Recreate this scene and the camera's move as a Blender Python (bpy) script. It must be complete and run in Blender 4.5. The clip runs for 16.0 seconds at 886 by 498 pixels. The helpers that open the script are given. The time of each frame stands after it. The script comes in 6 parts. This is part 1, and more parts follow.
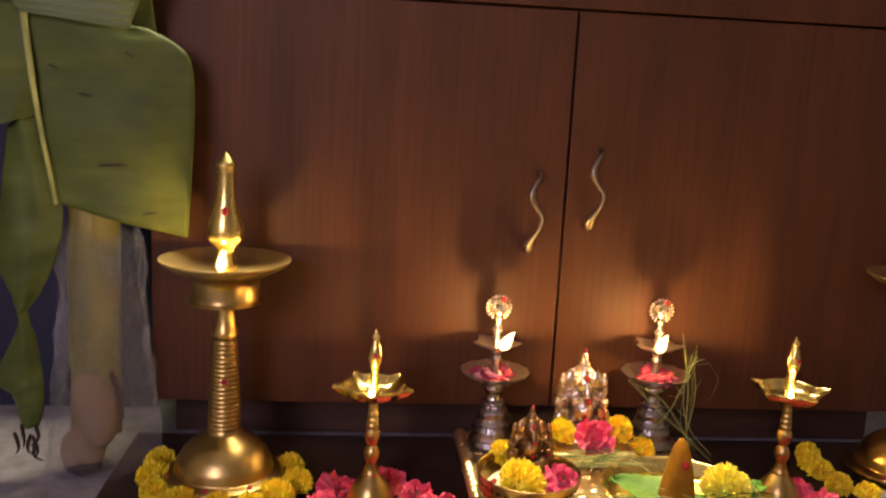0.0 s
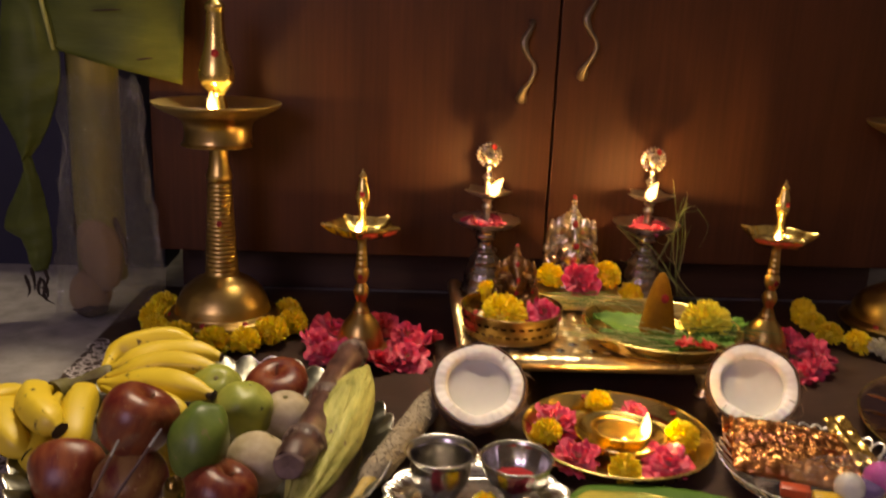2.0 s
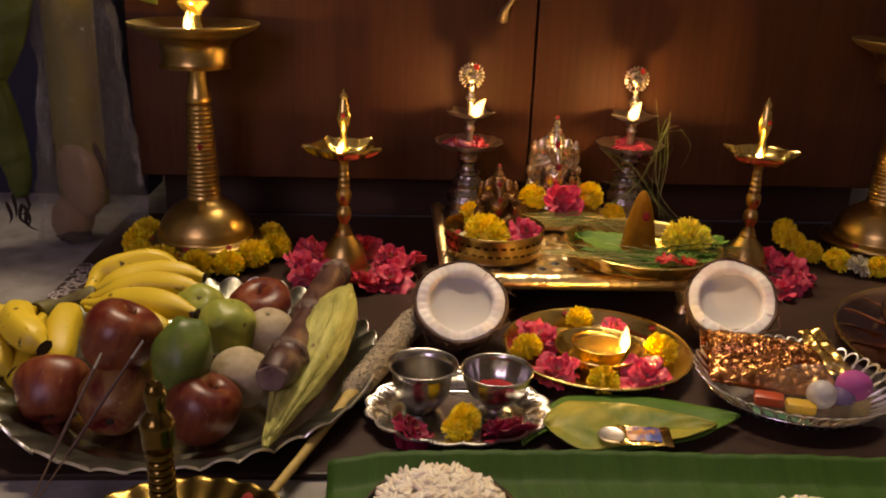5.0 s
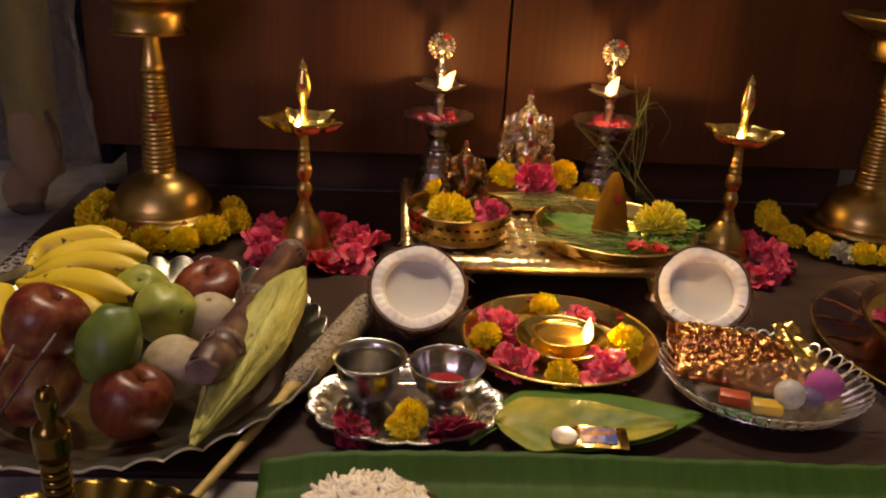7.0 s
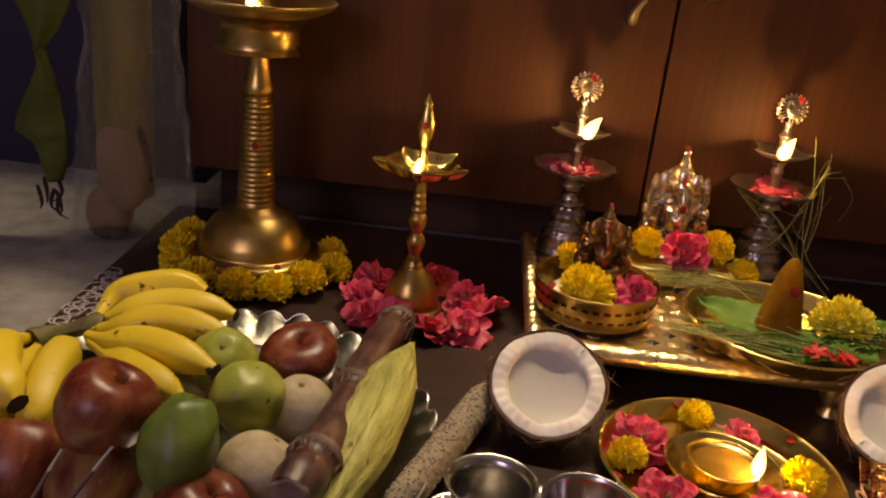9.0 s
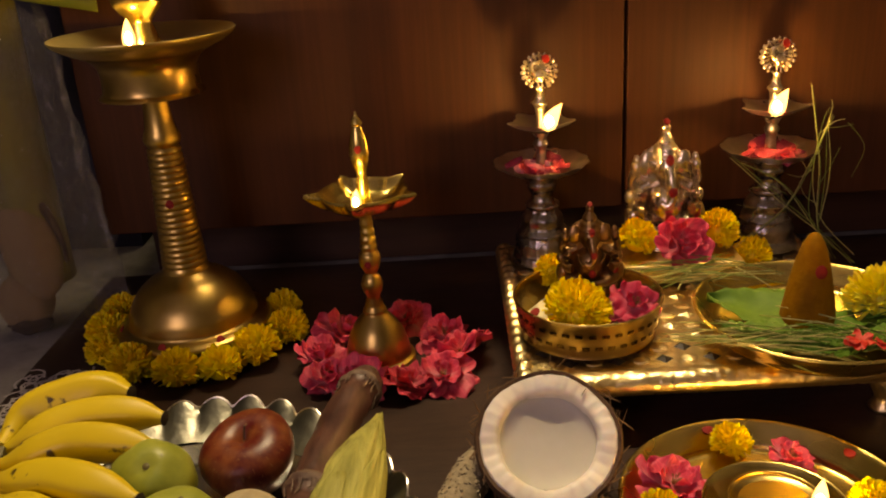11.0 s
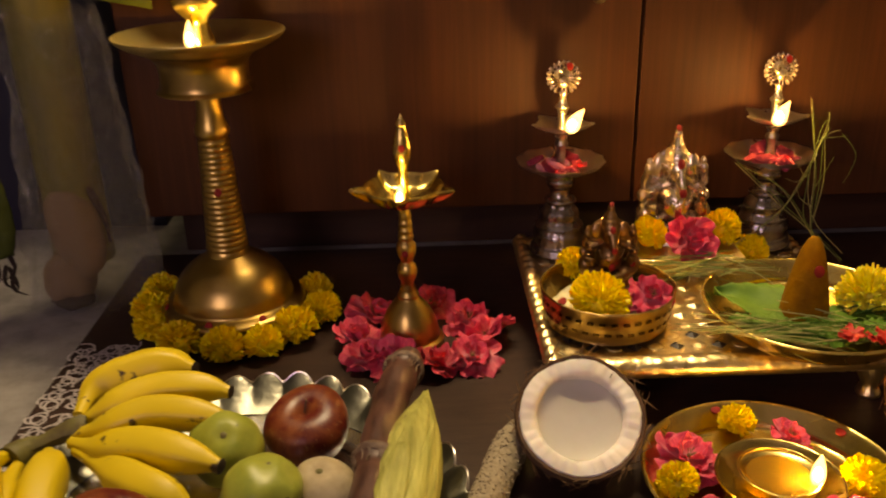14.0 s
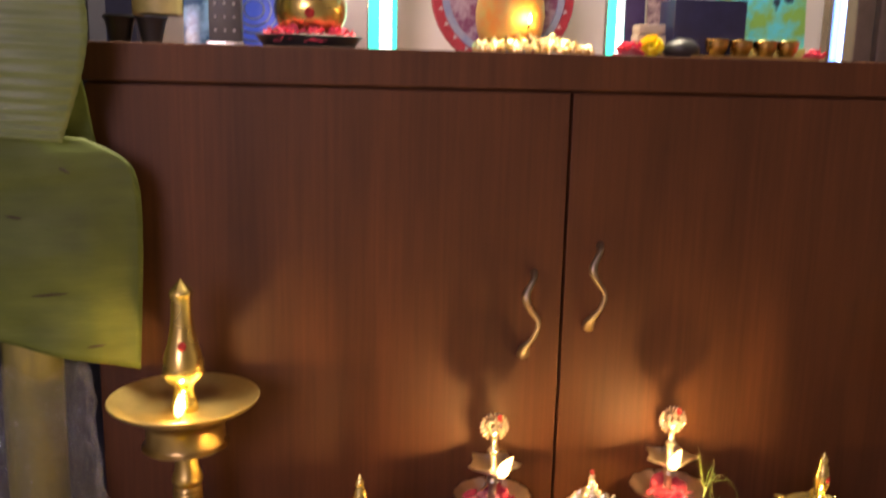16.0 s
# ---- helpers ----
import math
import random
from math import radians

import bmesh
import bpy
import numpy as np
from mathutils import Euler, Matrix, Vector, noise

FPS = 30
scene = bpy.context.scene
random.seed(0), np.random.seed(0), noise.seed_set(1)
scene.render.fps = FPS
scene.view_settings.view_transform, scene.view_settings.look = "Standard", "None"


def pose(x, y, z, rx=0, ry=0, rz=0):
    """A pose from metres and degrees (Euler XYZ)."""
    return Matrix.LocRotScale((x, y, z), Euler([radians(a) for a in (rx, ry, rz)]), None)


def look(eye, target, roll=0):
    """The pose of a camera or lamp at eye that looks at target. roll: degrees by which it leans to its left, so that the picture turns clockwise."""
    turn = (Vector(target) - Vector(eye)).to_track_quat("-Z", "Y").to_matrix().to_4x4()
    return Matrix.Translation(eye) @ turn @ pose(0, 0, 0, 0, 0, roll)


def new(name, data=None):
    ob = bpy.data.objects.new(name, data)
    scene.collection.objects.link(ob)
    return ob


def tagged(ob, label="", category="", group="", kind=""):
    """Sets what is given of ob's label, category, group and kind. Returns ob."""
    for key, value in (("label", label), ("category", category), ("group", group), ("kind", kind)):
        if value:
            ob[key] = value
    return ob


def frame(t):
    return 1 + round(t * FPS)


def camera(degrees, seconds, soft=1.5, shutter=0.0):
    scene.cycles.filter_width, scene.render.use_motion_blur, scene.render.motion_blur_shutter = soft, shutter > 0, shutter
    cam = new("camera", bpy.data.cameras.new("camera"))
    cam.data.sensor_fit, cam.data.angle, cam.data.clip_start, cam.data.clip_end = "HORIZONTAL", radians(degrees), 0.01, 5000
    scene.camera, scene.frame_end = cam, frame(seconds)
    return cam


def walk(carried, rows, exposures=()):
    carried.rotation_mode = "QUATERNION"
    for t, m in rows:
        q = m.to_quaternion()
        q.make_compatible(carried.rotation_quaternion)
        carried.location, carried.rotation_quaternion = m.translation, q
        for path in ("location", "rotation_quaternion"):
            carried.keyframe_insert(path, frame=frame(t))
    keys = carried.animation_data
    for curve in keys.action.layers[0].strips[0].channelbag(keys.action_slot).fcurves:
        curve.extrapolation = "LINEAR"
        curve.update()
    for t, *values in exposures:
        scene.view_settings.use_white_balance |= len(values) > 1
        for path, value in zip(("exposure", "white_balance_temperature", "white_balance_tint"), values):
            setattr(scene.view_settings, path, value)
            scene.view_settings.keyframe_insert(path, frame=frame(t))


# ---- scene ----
cam = camera(54.1, 16.0, soft=2.0, shutter=0.5)
PATH = [
    (0, (-0.2872, 0.1615, 0.5733), (-0.0965, 2.1200, 0.2159), 2.96),
    (0.5, (-0.2625, 0.1553, 0.5353), (-0.1445, 2.1105, 0.1311), 4.64),
    (1, (-0.2308, 0.1453, 0.5089), (-0.1483, 2.0898, 0.0481), 4.01),
    (1.5, (-0.2209, 0.1296, 0.4748), (-0.1387, 2.0725, 0.0076), 3.62),
    (2, (-0.2098, 0.1141, 0.4656), (-0.1109, 2.0419, -0.0578), 2.35),
    (2.5, (-0.1959, 0.0939, 0.4458), (-0.0556, 1.9913, -0.1709), 2.02),
    (3, (-0.2017, 0.0914, 0.4420), (-0.0224, 1.9734, -0.2106), 3.02),
    (3.5, (-0.2034, 0.0912, 0.4478), (-0.0463, 1.9745, -0.2069), 3.27),
    (5.8, (-0.1887, 0.1175, 0.4461), (-0.0623, 1.9933, -0.2360), 1.49),
    (6, (-0.1821, 0.1214, 0.4413), (-0.0474, 1.9927, -0.2514), 1.21),
    (6.5, (-0.1608, 0.1485, 0.4355), (-0.0642, 2.0077, -0.2952), 0.73),
    (7, (-0.1498, 0.1583, 0.4512), (-0.0214, 2.0120, -0.2886), 3.06),
    (7.5, (-0.1757, 0.1669, 0.4642), (-0.1176, 2.0371, -0.2422), 2.33),
    (8, (-0.1933, 0.2155, 0.4643), (-0.2641, 2.0997, -0.2026), 2.90),
    (8.5, (-0.2012, 0.2742, 0.4567), (-0.2584, 2.1482, -0.2396), 5.25),
    (9, (-0.2026, 0.3327, 0.4490), (-0.2570, 2.1947, -0.2790), 6.00),
    (9.2, (-0.2022, 0.3470, 0.4505), (-0.2562, 2.2103, -0.2741), 5.27),
    (11.3, (-0.1682, 0.4919, 0.4227), (-0.2047, 2.3500, -0.3163), -4.40),
    (11.5, (-0.1681, 0.4958, 0.4169), (-0.1920, 2.3541, -0.3221), -4.45),
    (12, (-0.1564, 0.5084, 0.4167), (-0.1318, 2.3604, -0.3380), -3.65),
    (12.5, (-0.1419, 0.5099, 0.4150), (-0.0454, 2.3507, -0.3609), -1.99),
    (13, (-0.1707, 0.5080, 0.4309), (-0.0950, 2.3571, -0.3276), -1.24),
    (13.5, (-0.1969, 0.4774, 0.4529), (-0.1083, 2.3344, -0.2843), -0.65),
    (14, (-0.2361, 0.4199, 0.4799), (-0.2078, 2.2547, -0.3155), -1.57),
    (14.5, (-0.2674, 0.3796, 0.5431), (-0.1804, 2.2549, -0.1465), -0.40),
    (15, (-0.2901, 0.3531, 0.5980), (-0.1681, 2.2478, -0.0308), -2.02),
    (15.5, (-0.2996, 0.3397, 0.6563), (-0.1062, 2.2635, 0.1451), -0.55),
    (16, (-0.2945, 0.3250, 0.7113), (-0.0378, 2.2718, 0.3315), 1.30),
]
EXPOSURES = [(0.0, 1.5, 6800, 12), (0.5, 1.32, 6900, 12), (1.0, 1.02, 7000, 14), (1.5, 0.78, 7200, 16), (2.0, 0.55, 7600, 16), (2.5, 0.33, 7800, 20), (3.5, 0.27, 7800, 20), (9.0, 0.22, 8000, 18), (11.3, 0.18, 9900, 13), (13.5, 0.24, 9900, 13), (14.5, 0.56, 9600, 12), (15.0, 0.75, 9400, 12), (15.5, 1.16, 9000, 14), (16.0, 1.63, 7100, 12)]
walk(cam, [(t, look(eye, target, roll)) for t, eye, target, roll in PATH], EXPOSURES)

# ---- world and daylight ----
world = bpy.data.worlds.new("evening_sky")
scene.world = world
world.use_nodes = True
wn = world.node_tree.nodes
sky = wn.new("ShaderNodeTexSky")
sky.sky_type, sky.sun_disc = "NISHITA", False
sky.sun_elevation, sky.sun_rotation = radians(8), radians(200)
world.node_tree.links.new(sky.outputs["Color"], wn["Background"].inputs["Color"])
wn["Background"].inputs["Strength"].default_value = 0.1


def area(name, m, sx, sy, watts, color):
    d = bpy.data.lights.new(name, "AREA")
    d.shape, d.size, d.size_y, d.energy, d.color = "RECTANGLE", sx, sy, watts, color
    ob = new(name, d)
    ob.matrix_world = m
    return ob


# the window behind the camera, and the tube light of the room on the ceiling
area("window_light", look((-1.3, -1.52, 1.35), (-0.1, 1.4, 0.3)), 0.9, 1.0, 17.0, (0.62, 0.52, 0.9))
area("tube_light", look((-0.1, 1.82, 2.4), (-0.2, 0.9, 0.0)), 1.0, 0.1, 46.0, (1.0, 0.89, 0.68))


# ---- materials ----
def mat(name, base, rough=0.5, metal=0.0, other=None, scale=30.0, mix=0.5, bump=0.0, bscale=120.0, stretch=(1, 1, 1), coat=0.0,
        sss=0.0, trans=0.0, emit=0.0, rand=0.0, rvar=0.12, alpha=1.0, detail=6.0, spec=0.5, ior=1.45, spots=None, broad=None):
    m = bpy.data.materials.new(name)
    m.use_nodes = True
    nt = m.node_tree
    n, link = nt.nodes, nt.links.new
    b = n["Principled BSDF"]
    b.inputs["Roughness"].default_value, b.inputs["Metallic"].default_value = rough, metal
    b.inputs["Coat Weight"].default_value = coat
    b.inputs["Specular IOR Level"].default_value = spec
    b.inputs["IOR"].default_value = ior
    if sss:
        b.inputs["Subsurface Weight"].default_value = sss
        b.inputs["Subsurface Radius"].default_value = (0.01, 0.006, 0.003)
        b.inputs["Subsurface Scale"].default_value = 0.4
    b.inputs["Transmission Weight"].default_value = trans
    b.inputs["Alpha"].default_value = alpha
    tc = n.new("ShaderNodeTexCoord")
    mp = n.new("ShaderNodeMapping")
    mp.inputs["Scale"].default_value = stretch
    link(tc.outputs["Object"], mp.inputs["Vector"])
    ns = n.new("ShaderNodeTexNoise")
    ns.inputs["Scale"].default_value, ns.inputs["Detail"].default_value, ns.inputs["Roughness"].default_value = scale, detail, 0.6
    link(mp.outputs["Vector"], ns.inputs["Vector"])
    ramp = n.new("ShaderNodeValToRGB")
    o = other or tuple(c * 0.65 for c in base)
    ramp.color_ramp.elements[0].position, ramp.color_ramp.elements[1].position = 0.5 - 0.35 * (1 - mix), 0.5 + 0.35 * (1 - mix)
    ramp.color_ramp.elements[0].color, ramp.color_ramp.elements[1].color = (*o, 1), (*base, 1)
    link(ns.outputs["Fac"], ramp.inputs["Fac"])
    col = ramp.outputs["Color"]
    if spots:
        sc, sscale, lim = spots
        n4 = n.new("ShaderNodeTexNoise")
        n4.inputs["Scale"].default_value, n4.inputs["Detail"].default_value = sscale, 3
        link(mp.outputs["Vector"], n4.inputs["Vector"])
        r4 = n.new("ShaderNodeMapRange")
        r4.inputs["From Min"].default_value, r4.inputs["From Max"].default_value = lim, lim + 0.035
        link(n4.outputs["Fac"], r4.inputs["Value"])
        m4 = n.new("ShaderNodeMix")
        m4.data_type = "RGBA"
        link(r4.outputs["Result"], m4.inputs["Factor"])
        link(col, m4.inputs["A"])
        m4.inputs["B"].default_value = (*sc, 1)
        col = m4.outputs["Result"]
    if broad:
        n5, h5, r5 = n.new("ShaderNodeTexNoise"), n.new("ShaderNodeHueSaturation"), n.new("ShaderNodeMapRange")
        p5 = n.new("ShaderNodeMapping")
        p5.inputs["Scale"].default_value = broad[2]
        link(tc.outputs["Object"], p5.inputs["Vector"])
        link(p5.outputs["Vector"], n5.inputs["Vector"])
        n5.inputs["Scale"].default_value, n5.inputs["Detail"].default_value = broad[0], 5
        r5.inputs["From Min"].default_value, r5.inputs["From Max"].default_value = 0.3, 0.7
        r5.inputs["To Min"].default_value, r5.inputs["To Max"].default_value = 1 - broad[1], 1 + broad[1]
        link(n5.outputs["Fac"], r5.inputs["Value"])
        link(r5.outputs["Result"], h5.inputs["Value"])
        link(col, h5.inputs["Color"])
        col = h5.outputs["Color"]
    if rand:
        info = n.new("ShaderNodeObjectInfo")
        hs = n.new("ShaderNodeHueSaturation")
        mr = n.new("ShaderNodeMapRange")
        mr.inputs["To Min"].default_value, mr.inputs["To Max"].default_value = 1 - rand, 1 + rand * 0.6
        link(info.outputs["Random"], mr.inputs["Value"])
        link(mr.outputs["Result"], hs.inputs["Value"])
        link(col, hs.inputs["Color"])
        col = hs.outputs["Color"]
    link(col, b.inputs["Base Color"])
    if rvar:
        n2 = n.new("ShaderNodeTexNoise")
        n2.inputs["Scale"].default_value, n2.inputs["Detail"].default_value = scale * 0.37, 4
        link(tc.outputs["Object"], n2.inputs["Vector"])
        mr2 = n.new("ShaderNodeMapRange")
        mr2.inputs["To Min"].default_value, mr2.inputs["To Max"].default_value = max(0.02, rough - rvar), min(1.0, rough + rvar)
        link(n2.outputs["Fac"], mr2.inputs["Value"])
        link(mr2.outputs["Result"], b.inputs["Roughness"])
    if bump:
        n3 = n.new("ShaderNodeTexNoise")
        n3.inputs["Scale"].default_value, n3.inputs["Detail"].default_value = bscale, 4
        link(mp.outputs["Vector"], n3.inputs["Vector"])
        bp = n.new("ShaderNodeBump")
        bp.inputs["Strength"].default_value, bp.inputs["Distance"].default_value = bump, 0.002
        link(n3.outputs["Fac"], bp.inputs["Height"])
        link(bp.outputs["Normal"], b.inputs["Normal"])
    if emit:
        b.inputs["Emission Color"].default_value = (*base, 1)
        b.inputs["Emission Strength"].default_value = emit
    return m


WOOD = mat("cabinet_laminate", (0.07, 0.0232, 0.008), 0.58, spec=0.25, other=(0.045, 0.0142, 0.0047), scale=9, stretch=(16, 16, 0.5), mix=0.34, bump=0.06, bscale=30, broad=(5, 0.28, (2.2, 1, 0.35)))
WOOD_DARK = mat("plinth_wood", (0.05, 0.02, 0.012), 0.5, scale=10, stretch=(0.6, 8, 8))
CREAM_WALL = mat("cream_paint", (0.24, 0.21, 0.18), 0.7, other=(0.2, 0.175, 0.15), scale=6, bump=0.08, bscale=180)
# one blue wall paint in two tones: dark stands for shade, lighter for light
SHADED_WALL = mat("shaded_blue_wall_paint", (0.018, 0.018, 0.038), 0.8, other=(0.014, 0.014, 0.03), scale=5, bump=0.1, bscale=200)
LIT_WALL = mat("lit_blue_wall_paint", (0.06, 0.06, 0.15), 0.8, other=(0.05, 0.05, 0.125), scale=5, bump=0.1, bscale=200)
WHITE_WALL = mat("white_paint", (0.74, 0.72, 0.68), 0.7, other=(0.68, 0.66, 0.62), scale=6, bump=0.08, bscale=180)
FLOOR = mat("white_vitrified_tile", (0.64, 0.6, 0.55), 0.3, other=(0.6, 0.56, 0.51), scale=4, mix=0.2, spec=0.5, broad=(14, 0.03, (1, 1, 1)))
GROUT = mat("grout", (0.3, 0.28, 0.26), 0.9)
MAT = mat("dark_board", (0.046, 0.025, 0.018), 0.42, spec=0.3, other=(0.03, 0.016, 0.012), scale=22, stretch=(1, 5, 5), bump=0.12, bscale=160, broad=(6, 0.3, (1, 1, 1)))
RANGOLI = mat("white_print", (0.52, 0.47, 0.46), 0.7, scale=60)
BRASS = mat("polished_brass", (0.74, 0.56, 0.2), 0.26, 1.0, other=(0.5, 0.36, 0.11), scale=24, mix=0.3, bump=0.05, bscale=90)
BRASS_AGED = mat("aged_lamp_brass", (0.56, 0.39, 0.13), 0.33, 1.0, other=(0.4, 0.26, 0.08), scale=20, mix=0.3, bump=0.06, bscale=90)
BRASS_OLD = mat("old_brass", (0.5, 0.36, 0.13), 0.28, 1.0, other=(0.32, 0.19, 0.07), scale=18, mix=0.3, bump=0.08, bscale=70)
GOLD = mat("gilded_sheet", (1.0, 0.85, 0.5), 0.32, 1.0, other=(0.88, 0.66, 0.3), scale=30, bump=1.0, bscale=120)
COPPER = mat("coppery_brass", (0.6, 0.38, 0.25), 0.2, 1.0, other=(0.35, 0.18, 0.09), scale=14, bump=0.05)
SILVER = mat("silver_metal", (0.85, 0.81, 0.74), 0.3, 1.0, other=(0.7, 0.66, 0.6), scale=40, bump=0.1, bscale=110)
TRAY_SILVER = mat("pale_silver_tray", (0.52, 0.5, 0.47), 0.2, 1.0, other=(0.42, 0.4, 0.38), scale=30, bump=0.25, bscale=50, rvar=0.06)
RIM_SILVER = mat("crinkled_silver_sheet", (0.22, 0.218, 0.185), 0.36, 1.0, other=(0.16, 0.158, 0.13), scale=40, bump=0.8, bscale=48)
# the dark tone serves engraved marks, and stands for shade on the incense stand
BRASS_DARK = mat("dark_brass", (0.17, 0.11, 0.03), 0.2, 1.0, other=(0.11, 0.07, 0.018), scale=30, bump=0.1, bscale=70, rvar=0.06)
BRASS_SATIN = mat("satin_brass", (0.76, 0.6, 0.27), 0.36, 1.0, other=(0.56, 0.43, 0.17), scale=26, mix=0.3, bump=0.06, bscale=90)
RIM_GOLD = mat("pale_embossed_gilt", (0.9, 0.82, 0.6), 0.3, 1.0, other=(0.7, 0.6, 0.38), scale=40, bump=0.9, bscale=150)
ENAMEL = mat("dark_recess", (0.025, 0.016, 0.01), 0.5)
SILVER_OLD = mat("tarnished_silver", (0.46, 0.41, 0.37), 0.28, 1.0, other=(0.22, 0.19, 0.18), scale=50, bump=0.6, bscale=160)
STEEL = mat("stainless_steel", (0.52, 0.49, 0.45), 0.25, 1.0, other=(0.38, 0.36, 0.33), scale=20, bump=0.03)
IDOL_BROWN = mat("antique_brown_metal", (0.36, 0.22, 0.1), 0.38, 1.0, other=(0.2, 0.1, 0.045), scale=60, bump=0.3, bscale=150)
IDOL_SILVER = mat("cast_silver", (0.84, 0.71, 0.53), 0.26, 1.0, other=(0.56, 0.46, 0.35), scale=60, bump=0.6, bscale=130)
TILAK = mat("red_kumkum_mark", (0.3, 0.014, 0.01), 0.8, scale=200)
YELLOW = mat("yellow_petal", (0.98, 0.78, 0.035), 0.6, other=(0.9, 0.62, 0.018), scale=60, rand=0.12, sss=0.5)
LEMON = mat("lemon_petal", (0.97, 0.86, 0.1), 0.6, other=(0.92, 0.76, 0.06), scale=60, rand=0.1, sss=0.5)
CREAM = mat("cream_petal", (0.72, 0.66, 0.42), 0.6, scale=60)


def petal_mat(name, base, deep, throat, rand=0.2):
    """A thin petal: pale at its foot, streaked along its length, a little light coming through."""
    m = mat(name, base, 0.5, other=deep, scale=3.2, stretch=(5, 1, 1), mix=0.35, rand=rand, bump=0.25, bscale=9, sss=0.15)
    n, link = m.node_tree.nodes, m.node_tree.links.new
    b = n["Principled BSDF"]
    tc, sp, mr, mx = n.new("ShaderNodeTexCoord"), n.new("ShaderNodeSeparateXYZ"), n.new("ShaderNodeMapRange"), n.new("ShaderNodeMix")
    link(tc.outputs["Object"], sp.inputs["Vector"])
    link(sp.outputs["Y"], mr.inputs["Value"])
    mr.inputs["From Min"].default_value, mr.inputs["From Max"].default_value = 0.1, 0.62
    mr.inputs["To Min"].default_value, mr.inputs["To Max"].default_value = 0.75, 0.0
    mx.data_type = "RGBA"
    link(mr.outputs["Result"], mx.inputs["Factor"])
    link(b.inputs["Base Color"].links[0].from_socket, mx.inputs["A"])
    mx.inputs["B"].default_value = (*throat, 1)
    link(mx.outputs["Result"], b.inputs["Base Color"])
    b.inputs["Subsurface Radius"].default_value = (0.004, 0.001, 0.001)
    return m


PINK = petal_mat("pink_petal", (0.84, 0.105, 0.175), (0.5, 0.02, 0.06), (0.85, 0.4, 0.42))
CRIMSON = petal_mat("crimson_petal", (0.34, 0.014, 0.055), (0.18, 0.006, 0.03), (0.36, 0.05, 0.09))
MAGENTA = petal_mat("magenta_petal", (0.68, 0.045, 0.115), (0.42, 0.016, 0.05), (0.7, 0.22, 0.3))
RED = mat("red_petal", (0.62, 0.03, 0.02), 0.55, scale=60)
FLOWER_EYE = mat("flower_eye", (0.3, 0.2, 0.06), 0.8, other=(0.1, 0.03, 0.015), scale=300)
LEAF = mat("banana_leaf_green", (0.066, 0.084, 0.015), 0.6, spec=0.25, other=(0.05, 0.066, 0.012), scale=9, stretch=(1, 1, 6), bump=0.25, bscale=40, broad=(9, 0.3, (1, 1, 1.5)))
LEAF_DEEP = mat("deep_green_leaf", (0.036, 0.09, 0.01), 0.58, spec=0.25, other=(0.022, 0.06, 0.008), scale=14, mix=0.3, bump=0.2, bscale=60, stretch=(8, 1, 1))
FRESH = mat("fresh_green_leaf", (0.1, 0.21, 0.022), 0.6, spec=0.25, other=(0.06, 0.135, 0.016), scale=30, bump=0.2, bscale=80)
BETEL = mat("betel_leaf_green", (0.07, 0.15, 0.016), 0.55, spec=0.25, other=(0.05, 0.12, 0.015), scale=25, bump=0.25, bscale=70)
# gold patches in this green are the sheen of the bowl lamp's flame
BETEL_SHEEN = mat("betel_leaf_flame_sheen", (0.36, 0.3, 0.035), 0.5, spec=0.35, other=(0.08, 0.14, 0.016), scale=16, mix=0.6, bump=0.3, bscale=60)
RIB = mat("leaf_rib", (0.34, 0.36, 0.1), 0.5, scale=30)
GRASS = mat("grass_blade", (0.2, 0.26, 0.06), 0.6, other=(0.1, 0.15, 0.03), scale=30)
STRAW = mat("pale_straw", (0.44, 0.4, 0.17), 0.6, other=(0.24, 0.24, 0.08), scale=30)
STEM = mat("banana_stem", (0.17, 0.14, 0.025), 0.6, other=(0.09, 0.085, 0.03), scale=9, stretch=(4, 4, 0.5), bump=0.15, bscale=40)
ROOT = mat("banana_corm", (0.25, 0.165, 0.09), 0.8, other=(0.2, 0.125, 0.07), scale=14, bump=0.4, bscale=60)

# dark for the dried root end, and for shade in the recess above
ROOT_DARK = mat("dark_root", (0.05, 0.026, 0.018), 0.9, other=(0.03, 0.015, 0.01), scale=40, bump=0.5, bscale=90)


def film_mat(name, shine, haze, bscale):
    """Thin clear film: mostly see-through, with crinkled gloss and a little haze."""
    m = bpy.data.materials.new(name)
    m.use_nodes = True
    n, link = m.node_tree.nodes, m.node_tree.links.new
    n.remove(n["Principled BSDF"])
    tr, gl, df = n.new("ShaderNodeBsdfTransparent"), n.new("ShaderNodeBsdfGlossy"), n.new("ShaderNodeBsdfDiffuse")
    gl.inputs["Roughness"].default_value = 0.05
    df.inputs["Color"].default_value = (0.7, 0.68, 0.7, 1)
    ns, bp = n.new("ShaderNodeTexNoise"), n.new("ShaderNodeBump")
    ns.inputs["Scale"].default_value, ns.inputs["Detail"].default_value = bscale, 5
    bp.inputs["Strength"].default_value, bp.inputs["Distance"].default_value = 1.0, 0.016
    link(ns.outputs["Fac"], bp.inputs["Height"])
    link(bp.outputs["Normal"], gl.inputs["Normal"])
    a, b = n.new("ShaderNodeMixShader"), n.new("ShaderNodeMixShader")
    a.inputs["Fac"].default_value, b.inputs["Fac"].default_value = shine, haze
    link(tr.outputs[0], a.inputs[1])
    link(gl.outputs[0], a.inputs[2])
    link(a.outputs[0], b.inputs[1])
    link(df.outputs[0], b.inputs[2])
    link(b.outputs[0], n["Material Output"].inputs["Surface"])
    return m


